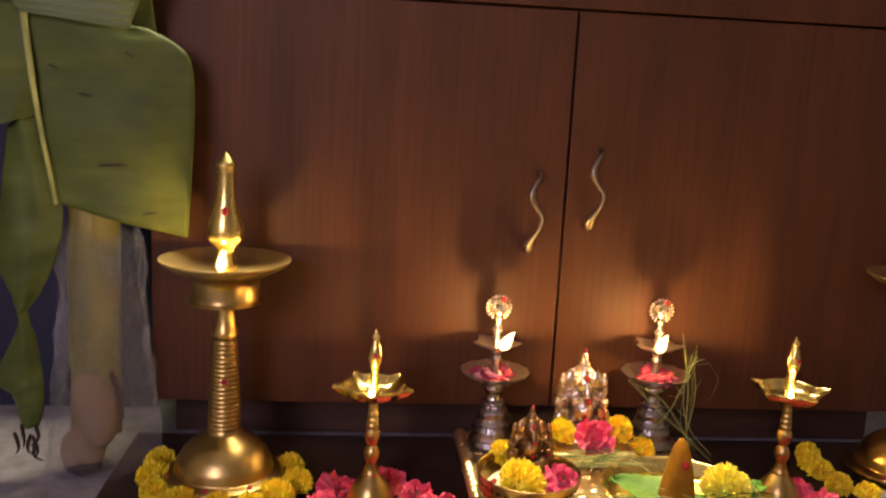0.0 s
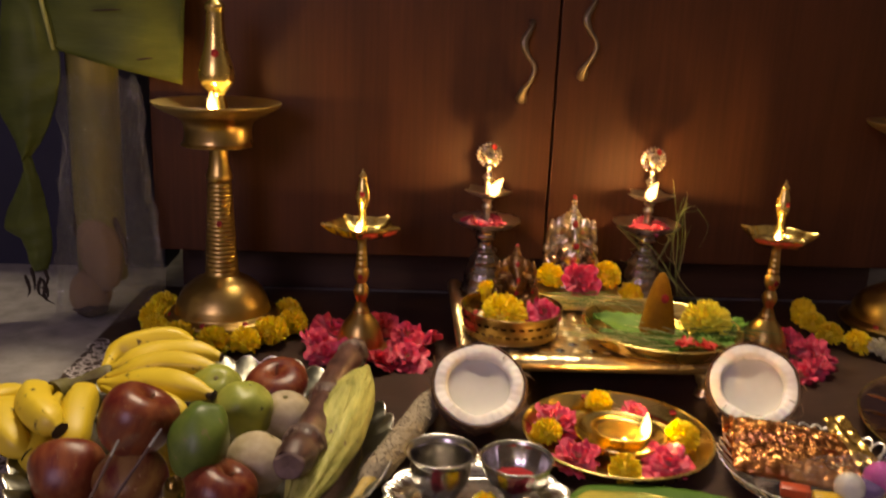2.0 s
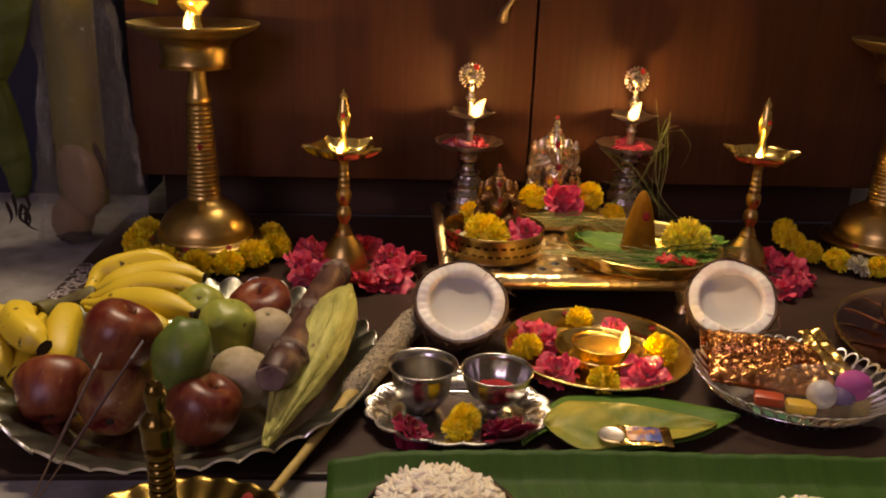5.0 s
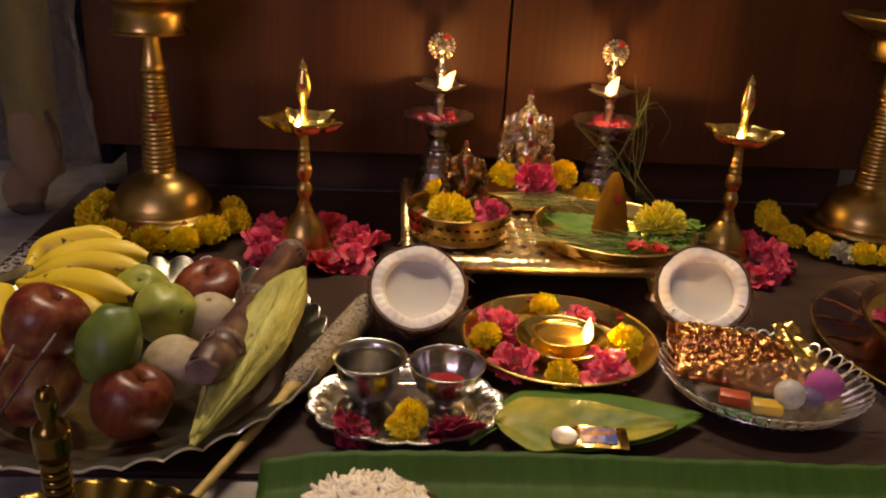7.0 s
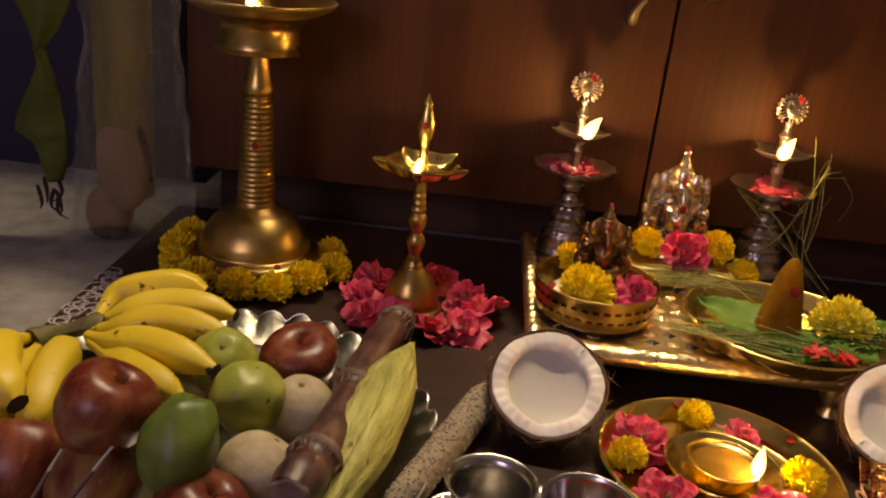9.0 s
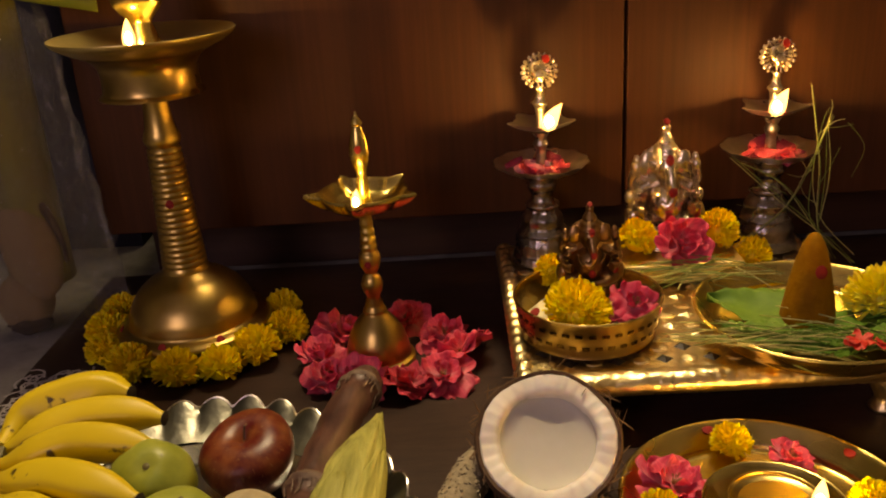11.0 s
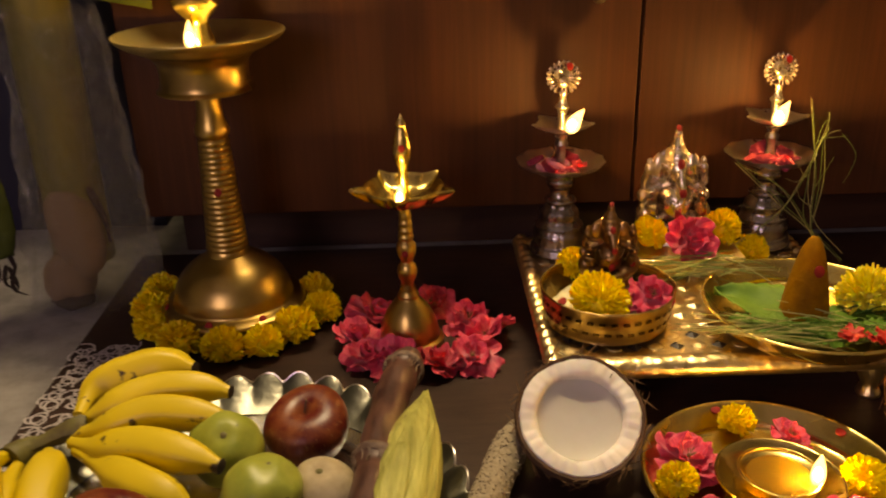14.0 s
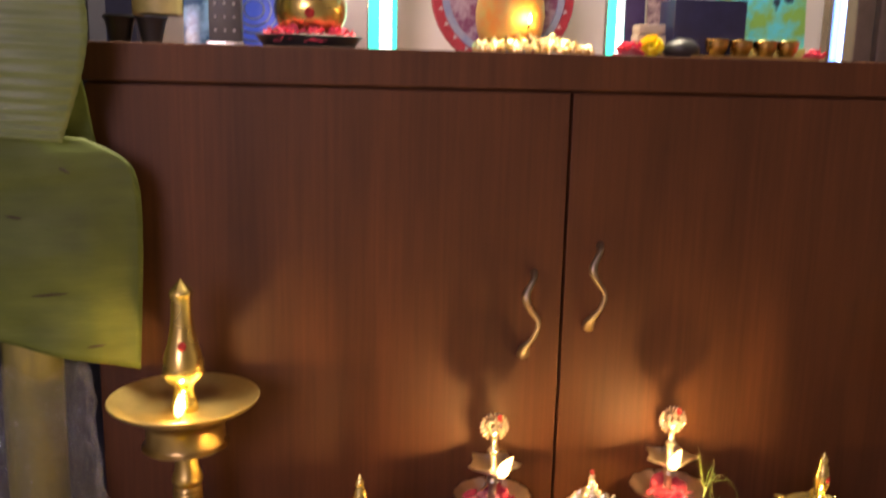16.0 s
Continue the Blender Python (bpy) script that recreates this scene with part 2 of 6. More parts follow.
BAG = film_mat("clear_plastic", 0.19, 0.005, 60)
FLESH = mat("coconut_flesh", (0.86, 0.8, 0.72), 0.45, other=(0.72, 0.66, 0.58), scale=40, sss=0.25, bump=0.12, bscale=80)
FLESH_SHADED = mat("shaded_coconut_flesh", (0.56, 0.53, 0.47), 0.5, other=(0.5, 0.47, 0.4), scale=20, sss=0.2)
SHELL = mat("coconut_shell", (0.11, 0.055, 0.026), 0.8, other=(0.05, 0.024, 0.012), scale=50, stretch=(1, 1, 3), bump=0.9, bscale=130)
FIBRE = mat("coconut_fibre", (0.2, 0.11, 0.05), 0.85, scale=60)
APPLE = mat("red_apple", (0.088, 0.0058, 0.0055), 0.36, other=(0.2, 0.055, 0.018), scale=34, stretch=(2.2, 2.2, 0.5), mix=0.6, rand=0.15, bump=0.08, bscale=40, spots=((0.2, 0.09, 0.04), 170, 0.64))
APPLE_PALE = mat("streaked_apple", (0.1, 0.0055, 0.0045), 0.42, other=(0.22, 0.11, 0.032), scale=20, stretch=(2.0, 2.0, 0.7), mix=0.72, bump=0.08, bscale=40, spots=((0.3, 0.16, 0.08), 150, 0.67))
GUAVA = mat("green_guava", (0.36, 0.37, 0.06), 0.4, other=(0.17, 0.21, 0.035), scale=32, mix=0.35, bump=0.3, bscale=55, spots=((0.06, 0.06, 0.02), 90, 0.68))
MANGO = mat("green_lime_skin", (0.13, 0.18, 0.026), 0.4, other=(0.045, 0.085, 0.013), scale=24, mix=0.4, bump=0.3, bscale=70, spots=((0.16, 0.15, 0.05), 110, 0.66))
WOODAPPLE = mat("pale_wood_apple", (0.46, 0.38, 0.25), 0.75, other=(0.33, 0.26, 0.15), scale=60, sss=0.05, bump=0.35, bscale=160)
BANANA = mat("ripe_banana", (0.66, 0.47, 0.028), 0.46, other=(0.6, 0.45, 0.035), scale=26, mix=0.2, bump=0.1, bscale=60, rand=0.08, spots=((0.06, 0.035, 0.01), 46, 0.64))
BANANA_TIP = mat("banana_tip", (0.03, 0.018, 0.01), 0.8)
BANANA_STALK = mat("banana_stalk", (0.17, 0.155, 0.045), 0.6, other=(0.08, 0.06, 0.02), scale=40)
CANE = mat("sugar_cane", (0.12, 0.052, 0.036), 0.42, other=(0.035, 0.014, 0.012), scale=26, stretch=(2, 0.5, 2), mix=0.65, bump=0.5, bscale=50)
CANE_CUT = mat("cane_cut", (0.22, 0.14, 0.11), 0.75, other=(0.1, 0.06, 0.05), scale=60)
JOINT = mat("cane_joint", (0.2, 0.13, 0.085), 0.7, other=(0.07, 0.035, 0.025), scale=70, mix=0.6, bump=0.6, bscale=90)
HUSK = mat("corn_husk", (0.56, 0.53, 0.15), 0.6, other=(0.3, 0.3, 0.06), scale=14, stretch=(11, 0.9, 11), mix=0.5, bump=0.9, bscale=42, broad=(9, 0.3, (2.0, 1, 2.0)), spots=((0.2, 0.13, 0.06), 16, 0.66))
HUSK_DRY = mat("dry_husk", (0.32, 0.24, 0.11), 0.75, other=(0.14, 0.09, 0.045), scale=20, stretch=(6, 1.2, 6), mix=0.4, bump=0.4, bscale=40)
MILLET = mat("millet_head", (0.34, 0.28, 0.19), 0.9, other=(0.23, 0.185, 0.12), scale=210, bump=0.6, bscale=260)
STALK = mat("dry_stalk", (0.5, 0.36, 0.1), 0.55, other=(0.36, 0.25, 0.07), scale=20, stretch=(5, 5, 0.6))
TURMERIC = mat("turmeric_paste", (0.33, 0.145, 0.006), 0.8, spec=0.2, other=(0.19, 0.075, 0.003), scale=40, mix=0.4, bump=0.8, bscale=120)
KUMKUM = mat("kumkum_powder", (0.36, 0.012, 0.015), 0.95, other=(0.22, 0.006, 0.01), scale=150, bump=0.6, bscale=200)
OIL = mat("lamp_oil", (0.36, 0.2, 0.04), 0.06, trans=0.6, rvar=0)
RICE = mat("puffed_rice", (0.86, 0.79, 0.66), 0.7, other=(0.68, 0.58, 0.42), scale=60, sss=0.2)
SWEET = mat("brown_pudding", (0.3, 0.16, 0.05), 0.7, other=(0.2, 0.1, 0.03), scale=60, bump=0.5, bscale=120)
FOIL = mat("copper_foil", (0.56, 0.26, 0.085), 0.26, 1.0, other=(0.34, 0.12, 0.045), scale=20, bump=0.2, bscale=90)
GOLDFOIL = mat("gold_foil", (0.85, 0.55, 0.15), 0.2, 1.0, bump=1.0, bscale=80)
CELLO = film_mat("cellophane", 0.15, 0.008, 45)
LILAC = mat("magenta_powder", (0.5, 0.06, 0.34), 0.7)
PEARL = mat("white_ball", (0.6, 0.58, 0.55), 0.4)
BLUE_PRINT = mat("blue_print", (0.05, 0.08, 0.3), 0.35, other=(0.5, 0.2, 0.05), scale=90, mix=0.8)
DARK_PLASTIC = mat("black_plastic", (0.02, 0.02, 0.022), 0.4)
INCENSE = mat("incense_paste", (0.09, 0.05, 0.045), 0.9)
BAMBOO = mat("incense_bamboo", (0.14, 0.085, 0.04), 0.7)
HANDLE = mat("brushed_nickel", (0.34, 0.27, 0.2), 0.45, 1.0, other=(0.2, 0.15, 0.1), bump=0.4, bscale=60)
FLAME = mat("oil_flame", (1.0, 0.62, 0.22), 0.5, emit=1850.0, rvar=0)


def mantle_mat():
    """The thin outer zone of a flame: clear, with a weak orange glow of its own."""
    m = bpy.data.materials.new("flame_mantle")
    m.use_nodes = True
    n, link = m.node_tree.nodes, m.node_tree.links.new
    n.remove(n["Principled BSDF"])
    tr, em, mx = n.new("ShaderNodeBsdfTransparent"), n.new("ShaderNodeEmission"), n.new("ShaderNodeMixShader")
    em.inputs["Color"].default_value, em.inputs["Strength"].default_value = (1.0, 0.6, 0.2, 1), 5.0
    mx.inputs["Fac"].default_value = 0.6
    link(tr.outputs[0], mx.inputs[1])
    link(em.outputs[0], mx.inputs[2])
    link(mx.outputs[0], n["Material Output"].inputs["Surface"])
    return m


MANTLE = mantle_mat()
WICK = mat("burnt_wick", (0.02, 0.015, 0.01), 0.9)
CYAN_LED = mat("cyan_light_strip", (0.02, 0.85, 0.66), 0.5, emit=0.85, rvar=0)
WHITE_LED = mat("white_light_core", (0.85, 1.0, 1.0), 0.5, emit=1.6, rvar=0)
BLUE_LED = mat("blue_light_strip", (0.12, 0.3, 1.0), 0.5, emit=2.0, rvar=0)


# ---- mesh helpers ----
class Geo:
    """Vertices and faces gathered into one mesh."""

    def __init__(self):
        self.v, self.f, self.m = [], [], []

    def add(self, verts, faces, mi=0, x=None):
        o = len(self.v)
        self.v += [tuple(x @ Vector(p)) if x else tuple(p) for p in verts]
        self.f += [tuple(i + o for i in q) for q in faces]
        self.m += [mi] * len(faces)
        return self

    def grid(self, fn, nu, nv, cu=False, cv=False, mi=0, x=None):
        vs = [fn(i / (nu if cu else nu - 1), j / (nv if cv else nv - 1)) for i in range(nu) for j in range(nv)]
        fs = []
        for i in range(nu if cu else nu - 1):
            for j in range(nv if cv else nv - 1):
                a, b = i * nv + j, ((i + 1) % nu) * nv + j
                c, d = ((i + 1) % nu) * nv + (j + 1) % nv, i * nv + (j + 1) % nv
                fs.append((a, b, c, d))
        return self.add(vs, fs, mi, x)

    def lathe(self, prof, seg=40, mi=0, x=None, wave=None):
        """prof: (r, z) from the bottom to the top; wave(angle, r, z) bends it."""
        def fn(u, v):
            r, z = prof[round(v * (len(prof) - 1))]
            a = 2 * math.pi * u
            if wave:
                r, z = wave(a, r, z)
            return (r * math.cos(a), r * math.sin(a), z)
        return self.grid(fn, seg, len(prof), cu=True, mi=mi, x=x)

    def tube(self, pts, rad, seg=8, mi=0, x=None, cap=True, ridge=(0, 0.0)):
        pts = [Vector(p) for p in pts]
        n = len(pts)
        rad = rad if isinstance(rad, (list, tuple)) else [rad] * n
        vs, up = [], None
        for i, p in enumerate(pts):
            d = (pts[min(i + 1, n - 1)] - pts[max(i - 1, 0)]).normalized()
            if up is None:
                up = d.orthogonal().normalized()
            up = (up - d * up.dot(d)).normalized()
            side = d.cross(up)
            for k in range(seg):
                a = 2 * math.pi * k / seg
                vs.append(p + (up * math.cos(a) + side * math.sin(a)) * rad[i] * (1 + ridge[1] * (abs(math.cos(a * ridge[0] / 2)) - 0.6)))
        fs = [(i * seg + k, i * seg + (k + 1) % seg, (i + 1) * seg + (k + 1) % seg, (i + 1) * seg + k) for i in range(n - 1) for k in range(seg)]
        if cap:
            fs += [tuple(range(seg))[::-1], tuple((n - 1) * seg + k for k in range(seg))]
        return self.add(vs, fs, mi, x)

    def ball(self, c, r, nu=16, nv=10, mi=0, x=None, fn=None):
        r = r if isinstance(r, (list, tuple)) else (r, r, r)

        def at(u, v):
            a, b = 2 * math.pi * u, math.pi * (v * 0.998 + 0.001)
            d = Vector((math.sin(b) * math.cos(a), math.sin(b) * math.sin(a), -math.cos(b)))
            k = fn(d) if fn else 1.0
            return (c[0] + r[0] * d.x * k, c[1] + r[1] * d.y * k, c[2] + r[2] * d.z * k)
        return self.grid(at, nu, nv, cu=True, mi=mi, x=x)

    def box(self, c, s, bevel=0.0, mi=0, x=None):
        bm = bmesh.new()
        bmesh.ops.create_cube(bm, size=1.0, matrix=Matrix.Translation(c) @ Matrix.Diagonal((*s, 1)))
        if bevel:
            bmesh.ops.bevel(bm, geom=bm.edges[:], offset=bevel, segments=2, affect="EDGES", profile=0.6)
        bm.verts.index_update()
        self.add([v.co[:] for v in bm.verts], [[v.index for v in f.verts] for f in bm.faces], mi, x)
        bm.free()
        return self

    def mesh(self, name, mats, smooth=True):
        me = bpy.data.meshes.new(name)
        me.from_pydata(self.v, [], self.f)
        for m in mats if isinstance(mats, (list, tuple)) else [mats]:
            me.materials.append(m)
        me.polygons.foreach_set("material_index", self.m)
        me.polygons.foreach_set("use_smooth", [smooth] * len(self.f))
        me.validate()
        bm = bmesh.new()
        bm.from_mesh(me)
        bmesh.ops.recalc_face_normals(bm, faces=bm.faces[:])
        for e in bm.edges:
            if len(e.link_faces) == 2 and e.calc_face_angle(0) > 0.75:
                e.smooth = False
        bm.to_mesh(me)
        bm.free()
        return me


def part(name, geo, mats, parent, label="", m=None, smooth=True):
    me = geo if isinstance(geo, bpy.types.Mesh) else geo.mesh(name, mats, smooth)
    ob = new(name, me)
    ob.parent = parent
    if m is not None:
        ob.matrix_basis = m
    return tagged(ob, label)


def thing(name, m, label, category, group="", kind=""):
    ob = new(name)
    ob.empty_display_size = 0.02
    ob.matrix_basis = m
    return tagged(ob, label, category, group, kind)


def solid(name, geo, mats, m, label, category, group="", kind="", smooth=True):
    me = geo if isinstance(geo, bpy.types.Mesh) else geo.mesh(name, mats, smooth)
    ob = new(name, me)
    ob.matrix_basis = m
    return tagged(ob, label, category, group, kind)


def thick(ob, t, offset=0.0):
    md = ob.modifiers.new("thickness", "SOLIDIFY")
    md.thickness, md.offset = t, offset
    return ob


def aim(p, d, roll=0.0):
    """A pose at p whose z axis points along d."""
    return Matrix.Translation(p) @ Vector(d).to_track_quat("Z", "Y").to_matrix().to_4x4() @ pose(0, 0, 0, 0, 0, roll)


def nz(x, y, z=0.0, s=1.0):
    return noise.noise(Vector((x * s, y * s, z * s)))


def smooth_line(pts, n):
    """A smooth line through a few points."""
    pts = [Vector(p) for p in pts]
    out = []
    for i in range(n):
        u = i / (n - 1) * (len(pts) - 1)
        k = min(int(u), len(pts) - 2)
        f = u - k
        a, b, c, d = pts[max(k - 1, 0)], pts[k], pts[k + 1], pts[min(k + 2, len(pts) - 1)]
        out.append(0.5 * ((2 * b) + (c - a) * f + (2 * a - 5 * b + 4 * c - d) * f * f + (3 * b - a - 3 * c + d) * f ** 3))
    return out


def smooth_prof(pts, n):
    return [(max(p.x, 0.0004), p.y) for p in smooth_line([(a, b, 0) for a, b in pts], n)]


# ---- the room ----
def slab(name, c, s, m, label, category, bevel=0.0):
    return solid(name, Geo().box((0, 0, 0), s, bevel), m, pose(*c), label, category, kind="structure", smooth=False)


floor = solid("floor", Geo().box((0, 0, 0), (4.4, 4.0, 0.05)), GROUT, pose(-0.4, 0.2, -0.032), "white vitrified tile floor with thin joints", "floor", kind="structure", smooth=False)
slab("wall_back", (-0.4, 2.05, 1.3), (4.4, 0.1, 2.7), LIT_WALL, "blue painted wall behind the cabinet, its paint lightened for the light on it", "wall")
slab("wall_alcove", (-1.36, 1.72, 1.3), (1.44, 0.1, 2.7), SHADED_WALL, "blue painted wall beside the cabinet, its paint darkened for the shade there", "wall")
slab("wall_left", (-2.05, 0.2, 1.3), (0.1, 3.6, 2.7), CREAM_WALL, "cream painted side wall", "wall")
slab("wall_right", (1.65, 0.2, 1.3), (0.1, 3.6, 2.7), CREAM_WALL, "cream painted side wall", "wall")
slab("ceiling", (-0.4, 0.2, 2.68), (4.4, 4.0, 0.06), WHITE_WALL, "plain white ceiling", "ceiling")
front = Geo()
front.box((-2.05, 0, 0), (0.5, 0.1, 2.7)).box((0.65, 0, 0), (2.9, 0.1, 2.7)).box((-1.3, 0, -0.9), (1.0, 0.1, 0.9)).box((-1.3, 0, 0.95), (1.0, 0.1, 0.8))
solid("wall_front", front, CREAM_WALL, pose(0, -1.6, 1.3), "cream painted wall with a window opening", "wall", kind="structure", smooth=False)

# ---- the cabinet ----
CX, CY, CW = 0.022, 1.455, 0.618
cab = thing("cabinet", pose(CX, CY, 0), "brown wood-grain laminate cabinet with two closed doors", "cabinet")
part("body", Geo().box((0, 0.235, 0.393), (2 * CW - 0.002, 0.43, 0.6195), 0.001), WOOD, cab, smooth=False)
part("plinth", Geo().box((0, 0.31, 0.04), (2 * CW - 0.03, 0.41, 0.086), 0.001), WOOD_DARK, cab, "dark recessed plinth", smooth=False)
part("top", Geo().box((0, 0.2255, 0.7265), (2 * CW + 0.006, 0.455, 0.047), 0.002), WOOD, cab, "thick laminate cabinet top", smooth=False)
for s in (-1, 1):
    door = part("door", Geo().box((s * (CW / 2), 0.0095, 0.394), (CW - 0.004, 0.019, 0.6105), 0.0015), WOOD, cab, smooth=False)
    hx, hz = (-0.046, 0.392) if s < 0 else (0.045, 0.43)
    line = smooth_line([(0.004, 0.0, 0.066), (0.002, -0.012, 0.06), (-0.010, -0.02, 0.038), (-0.004, -0.022, 0.02), (0.008, -0.022, 0.002),
                        (0.004, -0.02, -0.018), (-0.006, -0.012, -0.036), (-0.007, 0.0, -0.05)], 30)
    rad = [0.0034 + 0.0026 * math.exp(-((i - 9) / 3.2) ** 2) + 0.0018 * math.exp(-(i / 2.5) ** 2) + 0.0056 * math.exp(-((i - 28) / 3.6) ** 2) for i in range(30)]
    part("handle", Geo().tube([p + Vector((hx, 0, hz)) for p in line], rad, 10), HANDLE, door, "wavy brushed metal handle")

# ---- the board on the floor ----
board = solid("floor_board", Geo().box((0.02, 1.155, -0.0035), (1.316, 0.77, 0.007), 0.002), MAT, pose(0, 0, 0), "dark brown low board with white rangoli print at its edge", "board", smooth=False)

# ---- flames and marks ----
def flame(parent, p, h=0.03, lean=(0.0, 0.0), r=0.0052):
    g = Geo()
    n = 12
    g.ball((p[0] + 0.12 * lean[0] * h, p[1] + 0.12 * lean[1] * h, p[2] + 0.36 * h), (0.6 * r, 0.6 * r, 0.22 * h), 14, 10)
    part("flame", g, FLAME, parent, "bright yellow-white oil flame")
    g = Geo()
    g.tube([(lean[0] * h * (i / n) ** 1.6, lean[1] * h * (i / n) ** 1.6, -0.001 + 1.1 * h * i / n) for i in range(n + 1)],
           [1.15 * r * max(0.06, math.sin(math.pi * min(1, (i / n) ** 0.62)) ** 0.8) for i in range(n + 1)], 12, x=Matrix.Translation(p))
    part("flame_mantle", g, MANTLE, parent, "faint orange outer flame")
    part("wick", Geo().tube([(p[0], p[1] + 0.012, p[2] - 0.006), (p[0], p[1] + 0.004, p[2] - 0.003), (p[0], p[1], p[2] + 0.002)], 0.0013, 6), WICK, parent)


def dot(parent, p, d, r=0.005, mt=None):
    g = Geo().ball((0, 0, 0), (r, r * 1.15, r * 0.22), 10, 6, x=aim(p, d))
    part("tilak", g, mt or TILAK, parent, "red kumkum mark")


# ---- tall brass lamps ----
def big_lamp(x, y, rz, group, lit=True):
    t = thing("oil_lamp", pose(x, y, 0, 0, 0, rz), "tall brass oil lamp lit on one wick, with red kumkum marks" if lit else "tall brass oil lamp with red kumkum marks, not lit", "oil lamp", group)
    part("base", Geo().lathe(smooth_prof([(0.001, 0.006), (0.04, 0.003), (0.056, 0.001), (0.06, 0.006), (0.068, 0.016), (0.079, 0.021), (0.0825, 0.024), (0.0822, 0.0285), (0.0765, 0.0315), (0.069, 0.0335), (0.0672, 0.04),
                                          (0.0645, 0.05), (0.056, 0.0645), (0.043, 0.0765), (0.031, 0.083), (0.024, 0.088)], 72), 56), BRASS_AGED, t)
    prof = [(0.024, 0.086), (0.0245, 0.09)]
    n = 20
    for i in range(n):
        f = i / n
        z, r = 0.094 + f * 0.128, 0.0228 - 0.0068 * f
        dz = 0.128 / n
        prof += [(r - 0.0004, z), (r + 0.0006, z + dz * 0.25), (r + 0.0009, z + dz * 0.5), (r + 0.0005, z + dz * 0.75)]
    prof += [(0.0148, 0.223), (0.0175, 0.226), (0.0188, 0.231), (0.0172, 0.237), (0.0148, 0.243), (0.0132, 0.258), (0.0128, 0.272), (0.014, 0.277)]
    part("stem", Geo().lathe(prof, 40), BRASS_AGED, t, "ringed brass stem")
    part("cup", Geo().lathe(smooth_prof([(0.012, 0.274), (0.03, 0.274), (0.0495, 0.2755), (0.0502, 0.278), (0.0472, 0.282), (0.0462, 0.294), (0.0475, 0.305), (0.054, 0.3135), (0.062, 0.318)], 40), 48), BRASS_OLD, t)
    part("oil_dish", Geo().lathe(smooth_prof([(0.012, 0.312), (0.035, 0.314), (0.062, 0.3185), (0.081, 0.3275), (0.0875, 0.333), (0.0875, 0.3355), (0.08, 0.3315), (0.061, 0.323), (0.035, 0.3195), (0.008, 0.319)], 44), 64), BRASS_SATIN, t)
    part("finial", Geo().lathe(smooth_prof([(0.016, 0.316), (0.0165, 0.325), (0.0125, 0.338), (0.0115, 0.347), (0.015, 0.352), (0.0225, 0.361), (0.0242, 0.371), (0.022, 0.386), (0.0165, 0.405),
                                            (0.0128, 0.428), (0.0118, 0.452), (0.0128, 0.459), (0.0138, 0.4625), (0.0118, 0.4665), (0.006, 0.473), (0.0008, 0.479)], 64), 36), BRASS, t)
    dot(t, (0.002, -0.0176, 0.402), (0, -1, 0.2), 0.0055)
    dot(t, (0.002, -0.0195, 0.166), (0, -1, 0.1), 0.0045)
    for ang in (-100, -55, 200):
        dot(t, (0.077 * math.cos(radians(ang)), 0.077 * math.sin(radians(ang)), 0.0312), (math.cos(radians(ang)), math.sin(radians(ang)), 0.8), 0.005)
    if lit:
        flame(t, (0.0, -0.04, 0.326), 0.026, (0.05, 0.0), 0.005)
    return t


# ---- five-beaked brass lamps ----
def star(r0, r1, k, p=3.0):
    """Radius of a dish with k beaks, by the angle."""
    def wave(a, r, z):
        f = abs(math.cos((a + math.pi / 2) * k / 2)) ** p
        e = (r / r0) ** 3 if r0 else 0
        return (r + (r1 - r0) * f * e, z + 0.0015 * f * e)
    return wave


def small_lamp(x, y, rz, group, tilt=0.0, fa=0.0):
    t = thing("beaked_oil_lamp", pose(x, y, 0, 0, tilt, rz), "small brass oil lamp with a five-beaked dish, lit", "oil lamp", group)
    part("base", Geo().lathe(smooth_prof([(0.001, 0.008), (0.034, 0.003), (0.0365, 0.006), (0.0372, 0.0095), (0.0335, 0.0118), (0.0325, 0.015), (0.0315, 0.022), (0.0285, 0.033), (0.0232, 0.044), (0.0165, 0.053), (0.0118, 0.0585), (0.0118, 0.0615), (0.0095, 0.066), (0.0088, 0.071)], 60), 44), BRASS_AGED, t)
    part("stem", Geo().lathe(smooth_prof([(0.008, 0.068), (0.0068, 0.076), (0.0098, 0.083), (0.0108, 0.09), (0.0088, 0.097), (0.0062, 0.101), (0.009, 0.107), (0.0106, 0.114), (0.0102, 0.121), (0.0074, 0.125),
                                          (0.0088, 0.129), (0.0074, 0.133), (0.0082, 0.137), (0.0068, 0.141), (0.0074, 0.145), (0.0062, 0.149), (0.0066, 0.153), (0.006, 0.16), (0.0092, 0.168)], 60), 28), BRASS_AGED, t)
    part("oil_dish", Geo().lathe(smooth_prof([(0.004, 0.168), (0.017, 0.1672), (0.033, 0.1715), (0.0412, 0.1818), (0.0418, 0.1852), (0.0405, 0.1855), (0.032, 0.1748), (0.017, 0.17), (0.003, 0.169)], 30), 80, wave=star(0.041, 0.0545, 5, 22.0)), BRASS, t, "dish drawn out into five sharp beaks")
    part("finial", Geo().lathe(smooth_prof([(0.0075, 0.169), (0.0068, 0.18), (0.0056, 0.194), (0.0052, 0.205), (0.0082, 0.214), (0.0098, 0.223), (0.0084, 0.234), (0.0058, 0.244), (0.0048, 0.249), (0.0056, 0.251), (0.0032, 0.256), (0.0006, 0.262)], 44), 24), BRASS, t)
    dot(t, (0.001, -0.0092, 0.228), (0, -1, 0.2), 0.0036)
    dot(t, (0.0, -0.0108, 0.113), (0, -1, 0), 0.0035)
